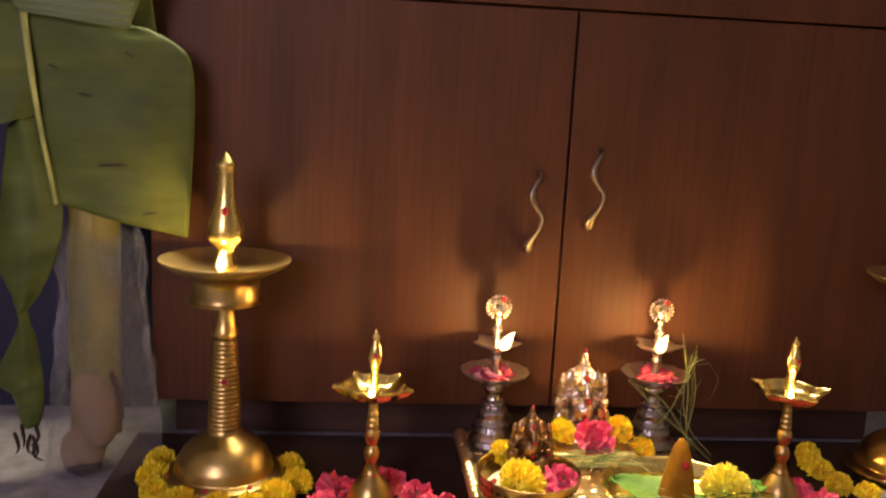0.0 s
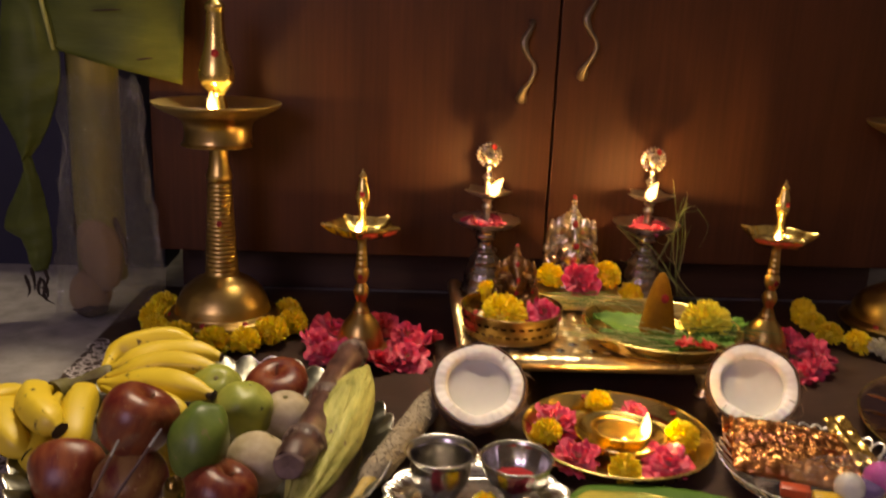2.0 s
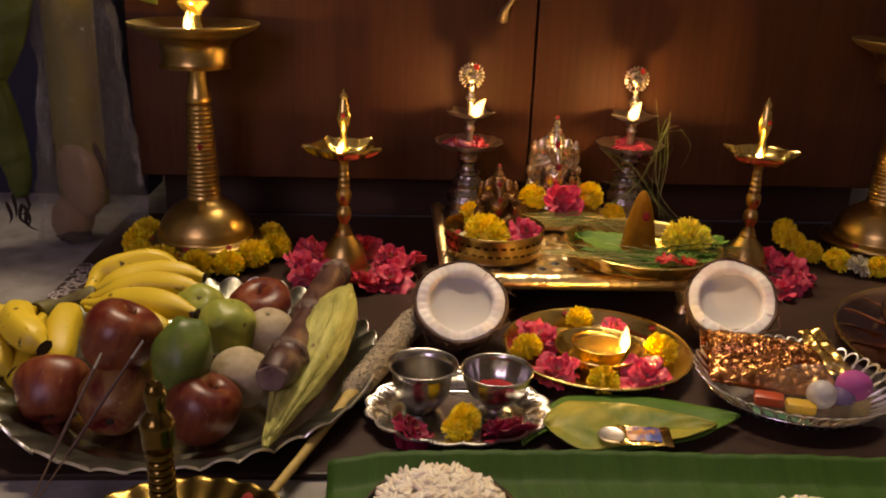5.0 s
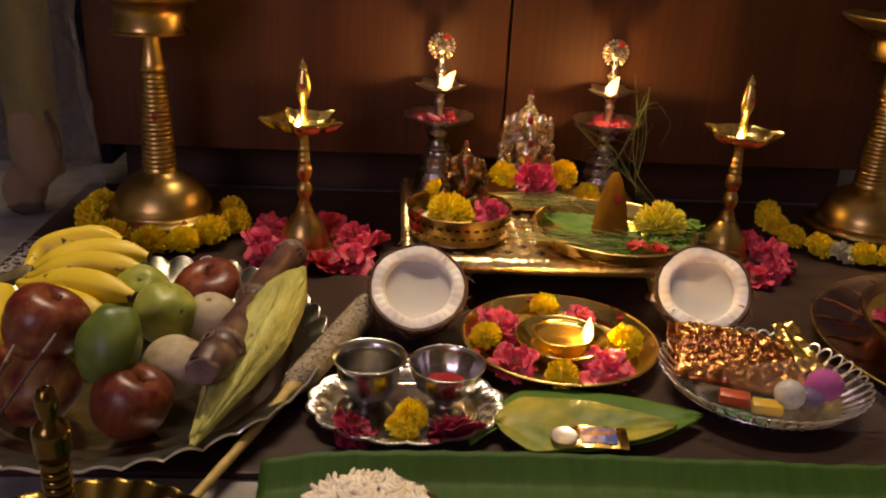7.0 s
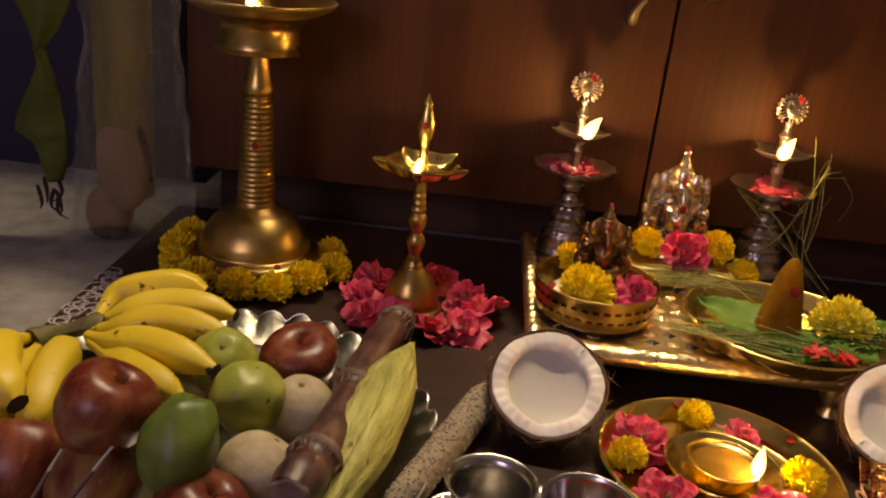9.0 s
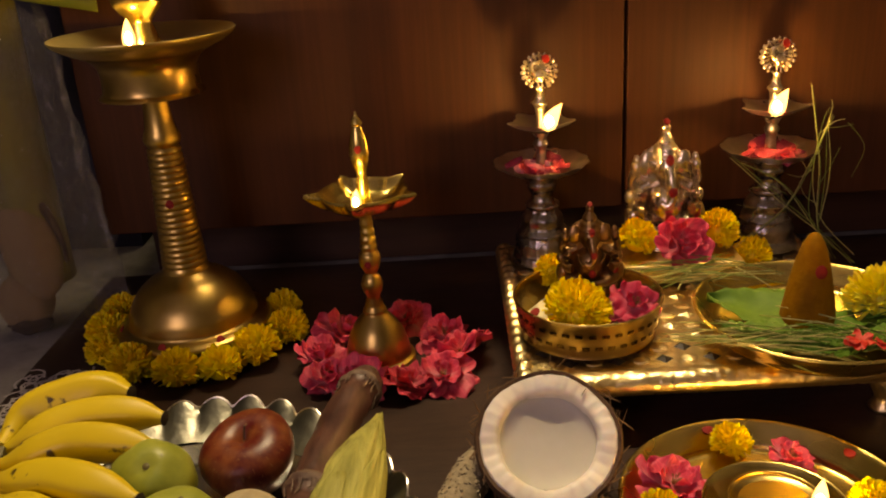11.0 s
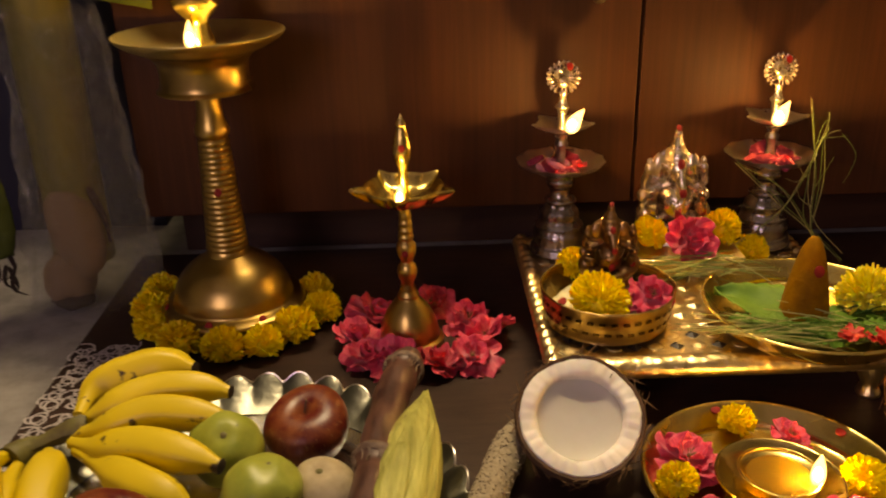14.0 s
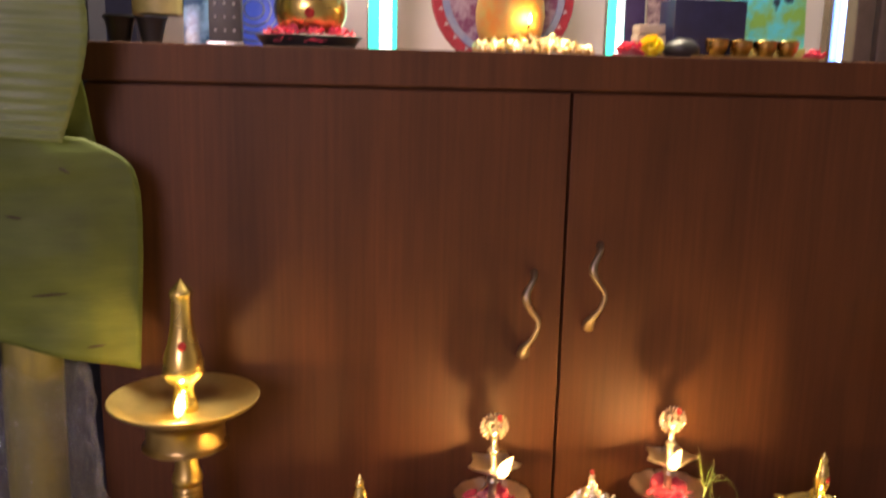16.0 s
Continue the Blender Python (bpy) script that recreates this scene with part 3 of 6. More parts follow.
    flame(t, (0.034 * math.sin(radians(fa)), -0.034 * math.cos(radians(fa)), 0.179), 0.018, (0.08, 0.0), 0.0038)
    return t


# ---- silver lamps with a bird finial ----
def bird_lamp(x, y, z, rz, lean, group):
    t = thing("bird_lamp", pose(x, y, z, 0, 0, rz), "silver two-tier oil lamp with a fan-tailed bird finial, lit", "oil lamp", group)
    part("base", Geo().lathe(smooth_prof([(0.001, 0.004), (0.033, 0.001), (0.0345, 0.004), (0.033, 0.009), (0.030, 0.012), (0.0305, 0.022), (0.027, 0.031), (0.0285, 0.034), (0.0225, 0.041), (0.0225, 0.05), (0.017, 0.057), (0.0155, 0.062)], 44), 44,
                             wave=lambda a, r, zz: (r + 0.0007 * math.sin(a * 16) * (zz > 0.01), zz)), SILVER_OLD, t, "tarnished silver tiered base")
    part("stem", Geo().lathe(smooth_prof([(0.0155, 0.06), (0.019, 0.065), (0.0135, 0.07), (0.012, 0.078), (0.016, 0.084), (0.0165, 0.09), (0.009, 0.098)], 26), 28), SILVER_OLD, t)
    part("petal_dish", Geo().lathe(smooth_prof([(0.003, 0.096), (0.02, 0.0985), (0.036, 0.104), (0.048, 0.1115), (0.0485, 0.113), (0.036, 0.1065), (0.02, 0.101), (0.003, 0.1)], 24), 72,
                                   wave=lambda a, r, zz: (r * (1 + 0.04 * abs(math.sin(a * 6)) * (r > 0.03)), zz + 0.0007 * math.sin(a * 12) * (r > 0.03))), SILVER, t, "scalloped silver dish")
    part("upper_stem", Geo().lathe(smooth_prof([(0.008, 0.098), (0.006, 0.11), (0.0055, 0.125), (0.008, 0.132), (0.006, 0.138), (0.01, 0.146)], 20), 20), SILVER_OLD, t)
    part("oil_dish", Geo().lathe(smooth_prof([(0.003, 0.147), (0.012, 0.148), (0.022, 0.1515), (0.0275, 0.156), (0.028, 0.1573), (0.022, 0.154), (0.012, 0.1505), (0.003, 0.15)], 22), 60, wave=star(0.028, 0.037, 5, 5.0)), SILVER, t)
    fin = Geo().lathe(smooth_prof([(0.006, 0.147), (0.0048, 0.16), (0.0058, 0.172), (0.009, 0.177), (0.0062, 0.181), (0.0048, 0.188), (0.006, 0.193)], 24), 20)
    part("finial_post", fin, IDOL_SILVER, t)
    g = Geo()
    # the tail is an open fan of feathers bent round the bird, which stands before it
    for i in range(17):
        a = radians(-58 + 296 * i / 16)
        ca_, sa_ = math.cos(a), math.sin(a)
        g.tube(smooth_line([(0.005 * ca_, 0.001, 0.21 + 0.005 * sa_), (0.012 * ca_, -0.001, 0.21 + 0.012 * sa_), (0.0178 * ca_, 0.0, 0.21 + 0.0178 * sa_)], 6), [0.001, 0.0011, 0.0012, 0.0014, 0.0014, 0.001], 7)
        g.ball((0.0176 * ca_, -0.0016, 0.21 + 0.0176 * sa_), (0.0023, 0.002, 0.0023), 8, 6)
        g.ball((0.0118 * ca_, -0.003, 0.21 + 0.0118 * sa_), (0.0016, 0.0016, 0.0016), 7, 5)
    g.tube([(0.0155 * math.cos(radians(-58 + 296 * i / 40)), 0.0, 0.21 + 0.0155 * math.sin(radians(-58 + 296 * i / 40))) for i in range(41)], 0.0013, 7)
    g.lathe(smooth_prof([(0.0005, -0.0016), (0.0058, -0.0018), (0.0076, -0.001), (0.0076, 0.001), (0.0058, 0.0018), (0.0005, 0.0018)], 14), 30, x=Matrix.Translation((0, 0.001, 0.21)) @ pose(0, 0, 0, 90))
    g.ball((-0.001, -0.0055, 0.2055), (0.0078, 0.006, 0.0066), 14, 10)
    g.tube(smooth_line([(-0.005, -0.0075, 0.208), (-0.009, -0.009, 0.2125), (-0.0085, -0.0095, 0.2185), (-0.0045, -0.0095, 0.2205), (-0.0025, -0.01, 0.2175)], 12), [0.0036, 0.0033, 0.0029, 0.0025, 0.0022, 0.0021, 0.0022, 0.0024, 0.0026, 0.0024, 0.0016, 0.0006], 9)
    for s_ in (-1, 1):
        g.tube([(0.002 * s_, -0.0055, 0.201), (0.002 * s_, -0.006, 0.194)], 0.0013, 6)
    part("bird_finial", g, IDOL_SILVER, t, "cast silver fan-tailed bird")
    dot(t, (0.006, -0.0062, 0.223), (0.2, -1, 0.3), 0.0042, RED)
    flame(t, (lean[1], -0.039, 0.1565), 0.025, (lean[0], 0), 0.0068)
    return t


def petals_in_dish(x, y, z, n, r, mats, seed):
    """Loose petals lying in a dish."""
    rng = random.Random(seed)
    g = Geo()
    for i in range(n):
        a, q = rng.uniform(0, 6.28), r * math.sqrt(rng.uniform(0.02, 1))
        s = rng.uniform(0.008, 0.012)
        m = pose(q * math.cos(a), q * math.sin(a), 0.001 + 0.004 * rng.random() + q * 0.12, rng.uniform(-35, 35), rng.uniform(-35, 35), rng.uniform(0, 360))
        g.grid(lambda u, v: ((u - 0.5) * 2 * s * math.sin(math.pi * (0.12 + 0.8 * v)), (v - 0.5) * 2.2 * s, 0.35 * s * ((2 * u - 1) ** 2 + (v - 0.4) ** 2)), 5, 5, mi=i % len(mats), x=m)
    return thick(solid("loose_petals", g, mats, pose(x, y, z), "crimson and pink flower petals lying in the silver dish", "petals", kind="stuff"), 0.0006)


# ---- flowers ----
def bloom_mesh(name, r, h, n, mt, seed, long=0.45, wide=0.1):
    """A many-petalled yellow bloom: rays in rising layers."""
    rng = random.Random(seed)
    g = Geo()
    c = Vector((0, 0, h * 0.4))
    core = r * (1 - long)
    g.ball(c, (core, core, core * h / r * 0.62), 14, 10)
    for i in range(n):
        f = (i + 0.5) / n
        a = i * 2.39996 + rng.uniform(-0.2, 0.2)
        el = math.asin(max(-0.35, min(0.999, -0.35 + 1.35 * f))) + rng.uniform(-0.12, 0.12)
        d = Vector((math.cos(a) * math.cos(el), math.sin(a) * math.cos(el), math.sin(el) * h / r * 0.62))
        d = (d + Vector((rng.uniform(-1, 1), rng.uniform(-1, 1), rng.uniform(-1, 1))) * 0.3).normalized() * d.length
        s = d.cross(Vector((rng.uniform(-1, 1), rng.uniform(-1, 1), rng.uniform(-1, 1)))).normalized()
        bend = Vector((0, 0, rng.uniform(-0.1, 0.28)))
        ln = r * long * rng.uniform(0.8, 1.15)
        w = r * wide * rng.uniform(0.8, 1.2)
        up = (d.cross(s) * -1).normalized()
        o = c + d * core * 0.9
        vs = []
        for q, ww in ((0.0, 0.6), (0.55, 1.0), (0.9, 0.85), (1.0, 0.35)):
            p = o + d * ln * q + bend * ln * q * q
            vs += [p - s * w * ww + up * w * 0.35, p - up * w * 0.2, p + s * w * ww + up * w * 0.35]
        g.add(vs, [(k * 3 + j, k * 3 + j + 1, k * 3 + j + 4, k * 3 + j + 3) for k in range(3) for j in range(2)])
    return g.mesh(name, mt)


MARI = [bloom_mesh("marigold", 0.022, 0.034, 330, YELLOW, 3 + i, 0.36, 0.095) for i in range(3)]
CHRYS_BIG = bloom_mesh("chrysanthemum", 0.034, 0.048, 480, LEMON, 21, 0.46, 0.075)
MARI_BIG = bloom_mesh("marigold", 0.036, 0.046, 620, YELLOW, 31, 0.28, 0.07)
WHITE_BLOOM = bloom_mesh("white_bloom", 0.021, 0.026, 170, CREAM, 41, 0.5, 0.12)


def marigold(x, y, z, s=1.0, tilt=(0, 0), k=0, group="", mesh=None, label="yellow marigold bloom with ruffled petals", rz=None):
    ob = solid("marigold", mesh or MARI[k % 3], None, pose(x, y, z, tilt[0], tilt[1], rz if rz is not None else (k * 77) % 360), label, "flower", group)
    ob.scale = (s, s, s)
    return ob


def petal_mesh(r, mt, seed, cup):
    """A thin obovate petal with a crumpled, notched outer edge."""
    rng = random.Random(seed * 13 + 5)
    ph, notch = rng.uniform(0, 6), rng.uniform(0.35, 0.65)

    def at(u, v):
        s = 2 * u - 1
        w = 0.16 + 0.62 * math.sin(math.pi * min(1, 0.04 + 0.62 * v)) ** 1.1
        y = 0.05 + v * (0.98 - 0.22 * s * s - 0.12 * math.exp(-((u - notch) / 0.07) ** 2) + 0.07 * math.sin(u * 11 + ph))
        z = cup * v * v + 0.10 * s * s * v - 0.3 * max(0, v - 0.6) ** 1.2 + v ** 1.5 * (0.1 * math.sin(u * 7 + ph) + 0.07 * math.sin(u * 17 + 2 * ph + 3 * v)) - 0.05 * math.exp(-(s / 0.12) ** 2) * v
        return (s * w * r, y * r, z * r)
    return Geo().grid(at, 19, 12).mesh("petal", mt)


PETALS = {}


def pink_flower(x, y, z, r=0.027, tilt=(0, 0), seed=0, mt=None, group="", label="pink flower with broad ruffled petals", layers=3, eye=True, cups=(0.08, 0.3, 0.6)):
    mt = mt or PINK
    t = thing("pink_flower", pose(x, y, z, tilt[0], tilt[1], seed * 53 % 360), label, "flower", group)
    rng = random.Random(100 + seed)
    for L in range(layers):
        n = (5, 5, 4)[L]
        for i in range(n):
            key = (mt.name, L, (seed + i) % 3, cups)
            if key not in PETALS:
                PETALS[key] = petal_mesh(1.0, mt, 7 * L + (seed + i) % 3, cups[L])
            q = r * (1.08, 0.82, 0.5)[L] * rng.uniform(0.82, 1.15)
            m = pose(0, 0, 0.004 + 0.0022 * L, rng.uniform(-16, 16) + (2, 14, 30)[L], rng.uniform(-18, 18), 360 * (i + 0.5 * L) / n + rng.uniform(-16, 16))
            ob = part("petal", PETALS[key], None, t, m=m @ Matrix.Diagonal((q * rng.uniform(0.85, 1.1), q, q, 1)))
            thick(ob, 0.012)
    if eye:
        g = Geo().ball((0, 0, 0.008), (0.0028, 0.0028, 0.004), 8, 6)
        for i in range(9):
            a, l = i * 2.4, rng.uniform(0.005, 0.009)
            d = Vector((0.45 * math.cos(a), 0.45 * math.sin(a), 1))
            g.tube([(0, 0, 0.008), d * l * 0.6 + Vector((0, 0, 0.008)), d * l + Vector((0, 0, 0.008))], [0.0003, 0.0003, 0.0007], 5)
        part("eye", g, FLOWER_EYE, t, "pale stamens round a dark centre")
    return t


# ---- statues ----
def seated_statue(name, m, h, mats, label, fan=False, sx=1.0):
    """A seated figure kept to plain rounded forms, with red marks. Height 1 before scaling."""
    g = Geo()
    g.lathe(smooth_prof([(0.01, 0.0), (0.33, 0.0), (0.36, 0.03), (0.34, 0.07), (0.36, 0.1), (0.3, 0.12), (0.01, 0.125)], 16), 28, x=Matrix.Diagonal((1.05, 0.7, 1, 1)))
    g.ball((0, 0.05, 0.46), (0.34, 0.08, 0.34), 24, 16)
    g.ball((0, -0.04, 0.33), (0.2, 0.19, 0.19), 22, 16)
    for i in range(15):
        a = math.pi * (1 + i / 14)
        g.ball((0.17 * math.cos(a), -0.17 + 0.02 * math.sin(a), 0.46 + 0.13 * math.sin(a)), 0.018, 8, 6)
    for s in (-1, 1):
        g.ball((s * 0.24, -0.08, 0.19), (0.16, 0.14, 0.085), 14, 10)
        g.tube(smooth_line([(s * 0.34, -0.05, 0.2), (s * 0.2, -0.2, 0.17), (s * 0.02, -0.22, 0.15)], 8), [0.07, 0.07, 0.065, 0.06, 0.055, 0.05, 0.045, 0.035], 10)
        g.tube(smooth_line([(s * 0.16, 0, 0.48), (s * 0.31, -0.02, 0.42), (s * 0.33, -0.12, 0.33), (s * 0.25, -0.2, 0.33)], 9), 0.05, 10)
        g.tube(smooth_line([(s * 0.16, 0.04, 0.5), (s * 0.31, 0.0, 0.46), (s * 0.36, -0.04, 0.53), (s * 0.33, -0.06, 0.6)], 9), [0.05, 0.05, 0.048, 0.046, 0.044, 0.042, 0.042, 0.045, 0.05], 10)
        g.ball((s * 0.32, -0.06, 0.645), (0.055, 0.05, 0.055), 12, 8)
        g.ball((s * 0.315, -0.06, 0.7), (0.038, 0.035, 0.04), 10, 8)
        g.ball((s * 0.19, -0.04, 0.65), (0.1, 0.04, 0.105), 14, 10, fn=lambda d: 1 + 0.08 * math.sin(d.z * 9))
        g.ball((s * 0.34, -0.06, 0.24), (0.105, 0.1, 0.12), 14, 10)
        g.ball((s * 0.37, -0.03, 0.4), (0.06, 0.06, 0.06), 12, 8)
        for j in range(3):
            g.ball((s * (0.3 + 0.012 * j), -0.1 - 0.015 * j, 0.46 - 0.05 * j), (0.057, 0.05, 0.014), 10, 6)
    g.ball((0, -0.06, 0.63), (0.13, 0.13, 0.135), 18, 12)
    g.tube(smooth_line([(0, -0.17, 0.64), (0.005, -0.23, 0.55), (0.02, -0.25, 0.45), (-0.04, -0.26, 0.38), (-0.1, -0.25, 0.41)], 14), [0.07 - 0.0035 * i for i in range(14)], 12)
    g.lathe(smooth_prof([(0.12, 0.7), (0.15, 0.72), (0.13, 0.75), (0.12, 0.79), (0.085, 0.82), (0.09, 0.84), (0.06, 0.88), (0.045, 0.91), (0.05, 0.94), (0.03, 0.97), (0.001, 1.0)], 34), 22, x=pose(0, -0.03, 0))
    for p, d, q in (((0, -0.19, 0.72), (0, -1, 0.3), 0.045), ((0.01, -0.285, 0.5), (0, -1, 0.1), 0.045), ((0, -0.235, 0.27), (0, -1, 0), 0.05), ((0.3, -0.2, 0.3), (0.3, -1, 0), 0.045), ((0, -0.05, 0.985), (0, -0.6, 1), 0.035)):
        g.ball((0, 0, 0), (q, q, q * 0.35), 10, 6, mi=1, x=aim(p, d))
    if fan:
        for i in range(9):
            a = radians(200 - 220 * i / 8)
            g.ball((0.34 * math.cos(a), 0.06, 0.55 + 0.3 * math.sin(a)), (0.06, 0.03, 0.06), 8, 6)
    g.v = [(x * h * sx, y * h, z * h) for x, y, z in g.v]
    return solid(name, g, mats, m, label, "statue")


# ---- plates ----
def plate_prof(r, depth, rim=0.006, t=0.0014, foot=0.75):
    return smooth_prof([(0.0005, 0.0), (r * foot, 0.0), (r * (foot + 0.12), depth * 0.35), (r * 0.97, depth), (r, depth + 0.0005), (r, depth + t), (r * 0.965, depth + t), (r * (foot + 0.1), depth * 0.35 + t), (r * (foot - 0.02), t), (0.0005, t)], 48)


# ---- coconut halves ----
def coconut(x, y, z, r, az, el, seed, group):
    d = Vector((math.sin(radians(az)) * math.cos(radians(el)), -math.cos(radians(az)) * math.cos(radians(el)), math.sin(radians(el))))
    t = thing("coconut_half", aim((x, y, z), d), "broken half coconut with white flesh and a hairy brown shell", "coconut", group)
    rng = random.Random(seed)
    wob = lambda a: 1 + 0.01 * math.sin(2 * a + seed) + 0.004 * math.sin(5 * a + 2 * seed) + 0.003 * math.sin(17 * a)
    w3 = lambda a, rr, zz: (rr * (wob(a) if zz > -r * 0.5 else 1), zz + (0.002 * math.sin(5 * a + seed) if abs(zz) < 0.006 else 0))
    part("shell", Geo().lathe([(r * 1.03 * math.cos(b), -r * 0.98 * math.sin(b)) for b in [math.pi / 2 * (1 - i / 16) for i in range(17)]] + [(r * 1.0, 0.003), (r * 0.95, 0.002)], 64, wave=w3), SHELL, t, "rough dark brown shell")
    part("flesh", Geo().lathe([(r * 0.955, 0.0015), (r * 0.93, 0.0032), (r * 0.85, 0.0035), (r * 0.77, 0.0032), (r * 0.725, 0.0026), (r * 0.7, 0.0012), (r * 0.68, -0.0015), (r * 0.665, -0.006)], 96, wave=lambda a, rr, zz: (w3(a, rr, zz)[0] * (1 + (0.02 * math.sin(3 * a + seed) + 0.012 * math.sin(7 * a)) * max(0, 0.8 - rr / r) * 6), w3(a, rr, zz)[1] + 0.0006 * math.sin(31 * a + seed))), FLESH, t, "thick white coconut flesh")
    for k in range(2):
        a = rng.uniform(0, 6.283)
        q0, q1 = rng.uniform(0.74, 0.8), rng.uniform(0.86, 0.94)
        g = Geo().tube([(r * q * math.cos(a + 0.06 * (q - q0)), r * q * math.sin(a + 0.06 * (q - q0)), 0.0036 - 0.001 * (q < 0.76)) for q in (q0, (q0 + q1) / 2, q1)], [0.0002, 0.0005, 0.0002], 5)
        part("crack", g, SHELL, t)
    # the hollow is shallow; its greyed flesh colour carries the shade inside
    part("hollow", Geo().lathe([(r * 0.685 * math.cos(b), -0.003 - r * 0.14 * math.sin(b)) for b in [math.pi / 2 * (1 - i / 10) for i in range(11)]], 48), FLESH_SHADED, t, "smooth hollow, its flesh greyed for the shade inside")
    g = Geo()
    for i in range(170):
        a, b = rng.uniform(0, 6.283), rng.uniform(-0.25, 1.35)
        n = Vector((math.cos(a) * math.cos(b), math.sin(a) * math.cos(b), -math.sin(b)))
        s = n.cross((0, 0, 1)).normalized()
        p = n * r * 1.03
        l = rng.uniform(0.004, 0.013)
        tv = (s * rng.uniform(-1, 1) + Vector((0, 0, rng.uniform(-0.3, 1)))).normalized()
        g.tube([p, p + n * l * 0.3 + tv * l * 0.6, p + n * l * 0.6 + tv * l * 1.3], [0.0005, 0.0004, 0.0002], 4, cap=False)
    part("fibre_fuzz", g, FIBRE, t, "loose brown shell fibres")
    return t


# ---- fruit ----
def apple(x, y, z, r, mt, tilt=(0, 0), rz=0, label="shiny dark red apple", seed=0, flat=1.0):
    t = thing("apple", pose(x, y, z, tilt[0], tilt[1], rz), label, "apple", "fruit on the silver tray")
    prof = [(0.002, -0.72), (0.18, -0.83), (0.4, -0.86), (0.66, -0.72), (0.86, -0.4), (0.98, 0.0), (1.0, 0.28), (0.9, 0.6), (0.66, 0.82), (0.38, 0.86), (0.17, 0.75), (0.06, 0.6), (0.002, 0.55)]
    wv = lambda a, q, zz: (q * (1 + 0.05 * math.sin(a * 5 + seed) * (0.3 - zz / r) * 0.5 + 0.035 * math.sin(2 * a + seed) + 0.03 * math.sin(3 * a + 2 * seed) * (zz > 0)), zz)
    part("skin", Geo().lathe([(a * r, b * r * flat) for a, b in smooth_prof(prof, 34)], 48, wave=wv), mt, t)
    part("calyx", Geo().ball((0, 0, -r * 0.74 * flat), (r * 0.15, r * 0.15, r * 0.1), 10, 6, fn=lambda d: 1 + 0.3 * nz(d.x * 4, d.y * 4, seed)), BANANA_TIP, t, "dark dried calyx")
    part("stalk", Geo().tube(smooth_line([(0, 0, r * 0.5), (0.002, 0, r * 0.7), (0.004, 0.001, r * 0.86)], 6), 0.001, 6), BAMBOO, t)
    return t


def lump(name, x, y, z, r, mt, label, category, rot=(0, 0, 0), seed=0, bumps=0.05, freq=1.4, stem=True):
    t = thing(name, pose(x, y, z, *rot), label, category, "fruit on the silver tray")
    part("skin", Geo().ball((0, 0, 0), r, 36, 24, fn=lambda d: 1 + bumps * nz(d.x * freq + seed, d.y * freq, d.z * freq) - 0.1 * math.exp(-((1 - d.z) / 0.03))), mt, t)
    if stem:
        part("stalk_scar", Geo().ball((0, 0, r[2] * 0.9), (r[0] * 0.1, r[0] * 0.1, r[0] * 0.05), 8, 6), BANANA_STALK, t)
    return t


def banana(parent, pts, r=0.0155, tip=0.36):
    line, r = smooth_line(pts, 26), r * 1.1
    prof = [0.3, 0.31, 0.33, 0.37, 0.46, 0.6, 0.75, 0.87, 0.94, 0.98, 1, 1, 1, 1, 1, 1, 0.99, 0.97, 0.93, 0.87, 0.79, 0.68, 0.54, 0.42, 0.34, 0.3]
    b = part("banana", Geo().tube(line, [q * r for q in prof], 30, ridge=(5, -0.085)), BANANA, parent)
    part("tip", Geo().tube([line[-1] - (line[-1] - line[-2]) * 0.3, line[-1], line[-1] + (line[-1] - line[-2]) * 0.5], [r * tip, r * (tip + 0.03), r * 0.2], 8), BANANA_TIP, b, "black dried tip")
    return b

# ---- the altar: tall and small lamps ----
big_lamp(-0.468, 1.338, 0, "tall brass lamps")
big_lamp(0.572, 1.372, 20, "tall brass lamps", False)
small_lamp(-0.262, 1.266, -6, "small brass lamps")
small_lamp(0.324, 1.282, 12, "small brass lamps", 0.0, -38)
bird_lamp(-0.081, 1.385, 0.0565, 0, (0.6, 0.003), "silver bird lamps")
bird_lamp(0.166, 1.39, 0.0565, 0, (0.45, -0.012), "silver bird lamps")
petals_in_dish(-0.081, 1.385, 0.1565, 20, 0.03, [CRIMSON, CRIMSON, PINK], 5)
petals_in_dish(0.166, 1.39, 0.1565, 20, 0.03, [CRIMSON], 6)

for k, (x, y) in enumerate([(-0.562, 1.385), (-0.57, 1.335), (-0.552, 1.287), (-0.514, 1.252), (-0.464, 1.234), (-0.421, 1.243), (-0.387, 1.275), (-0.369, 1.32), (-0.374, 1.37)]):
    marigold(x, y, 0.002, 1.15 + 0.1 * math.sin(k * 2.3), (22 * math.sin(k), -18 * math.cos(k * 1.7)), k, "marigolds round the tall lamps")
for k, (x, y) in enumerate([(0.448, 1.425), (0.442, 1.378), (0.452, 1.335), (0.47, 1.302), (0.527, 1.265), (0.562, 1.262), (0.603, 1.268), (0.636, 1.29), (0.46, 1.45)]):
    marigold(x, y, 0.002, 1.0 + 0.12 * math.sin(k * 3.1), (20 * math.cos(k), 18 * math.sin(k * 1.3)), k, "marigolds round the tall lamps")
marigold(0.499, 1.283, 0.002, 1.0, (15, 0), 1, "marigolds round the tall lamps", WHITE_BLOOM, "pale cream bloom among the marigolds")

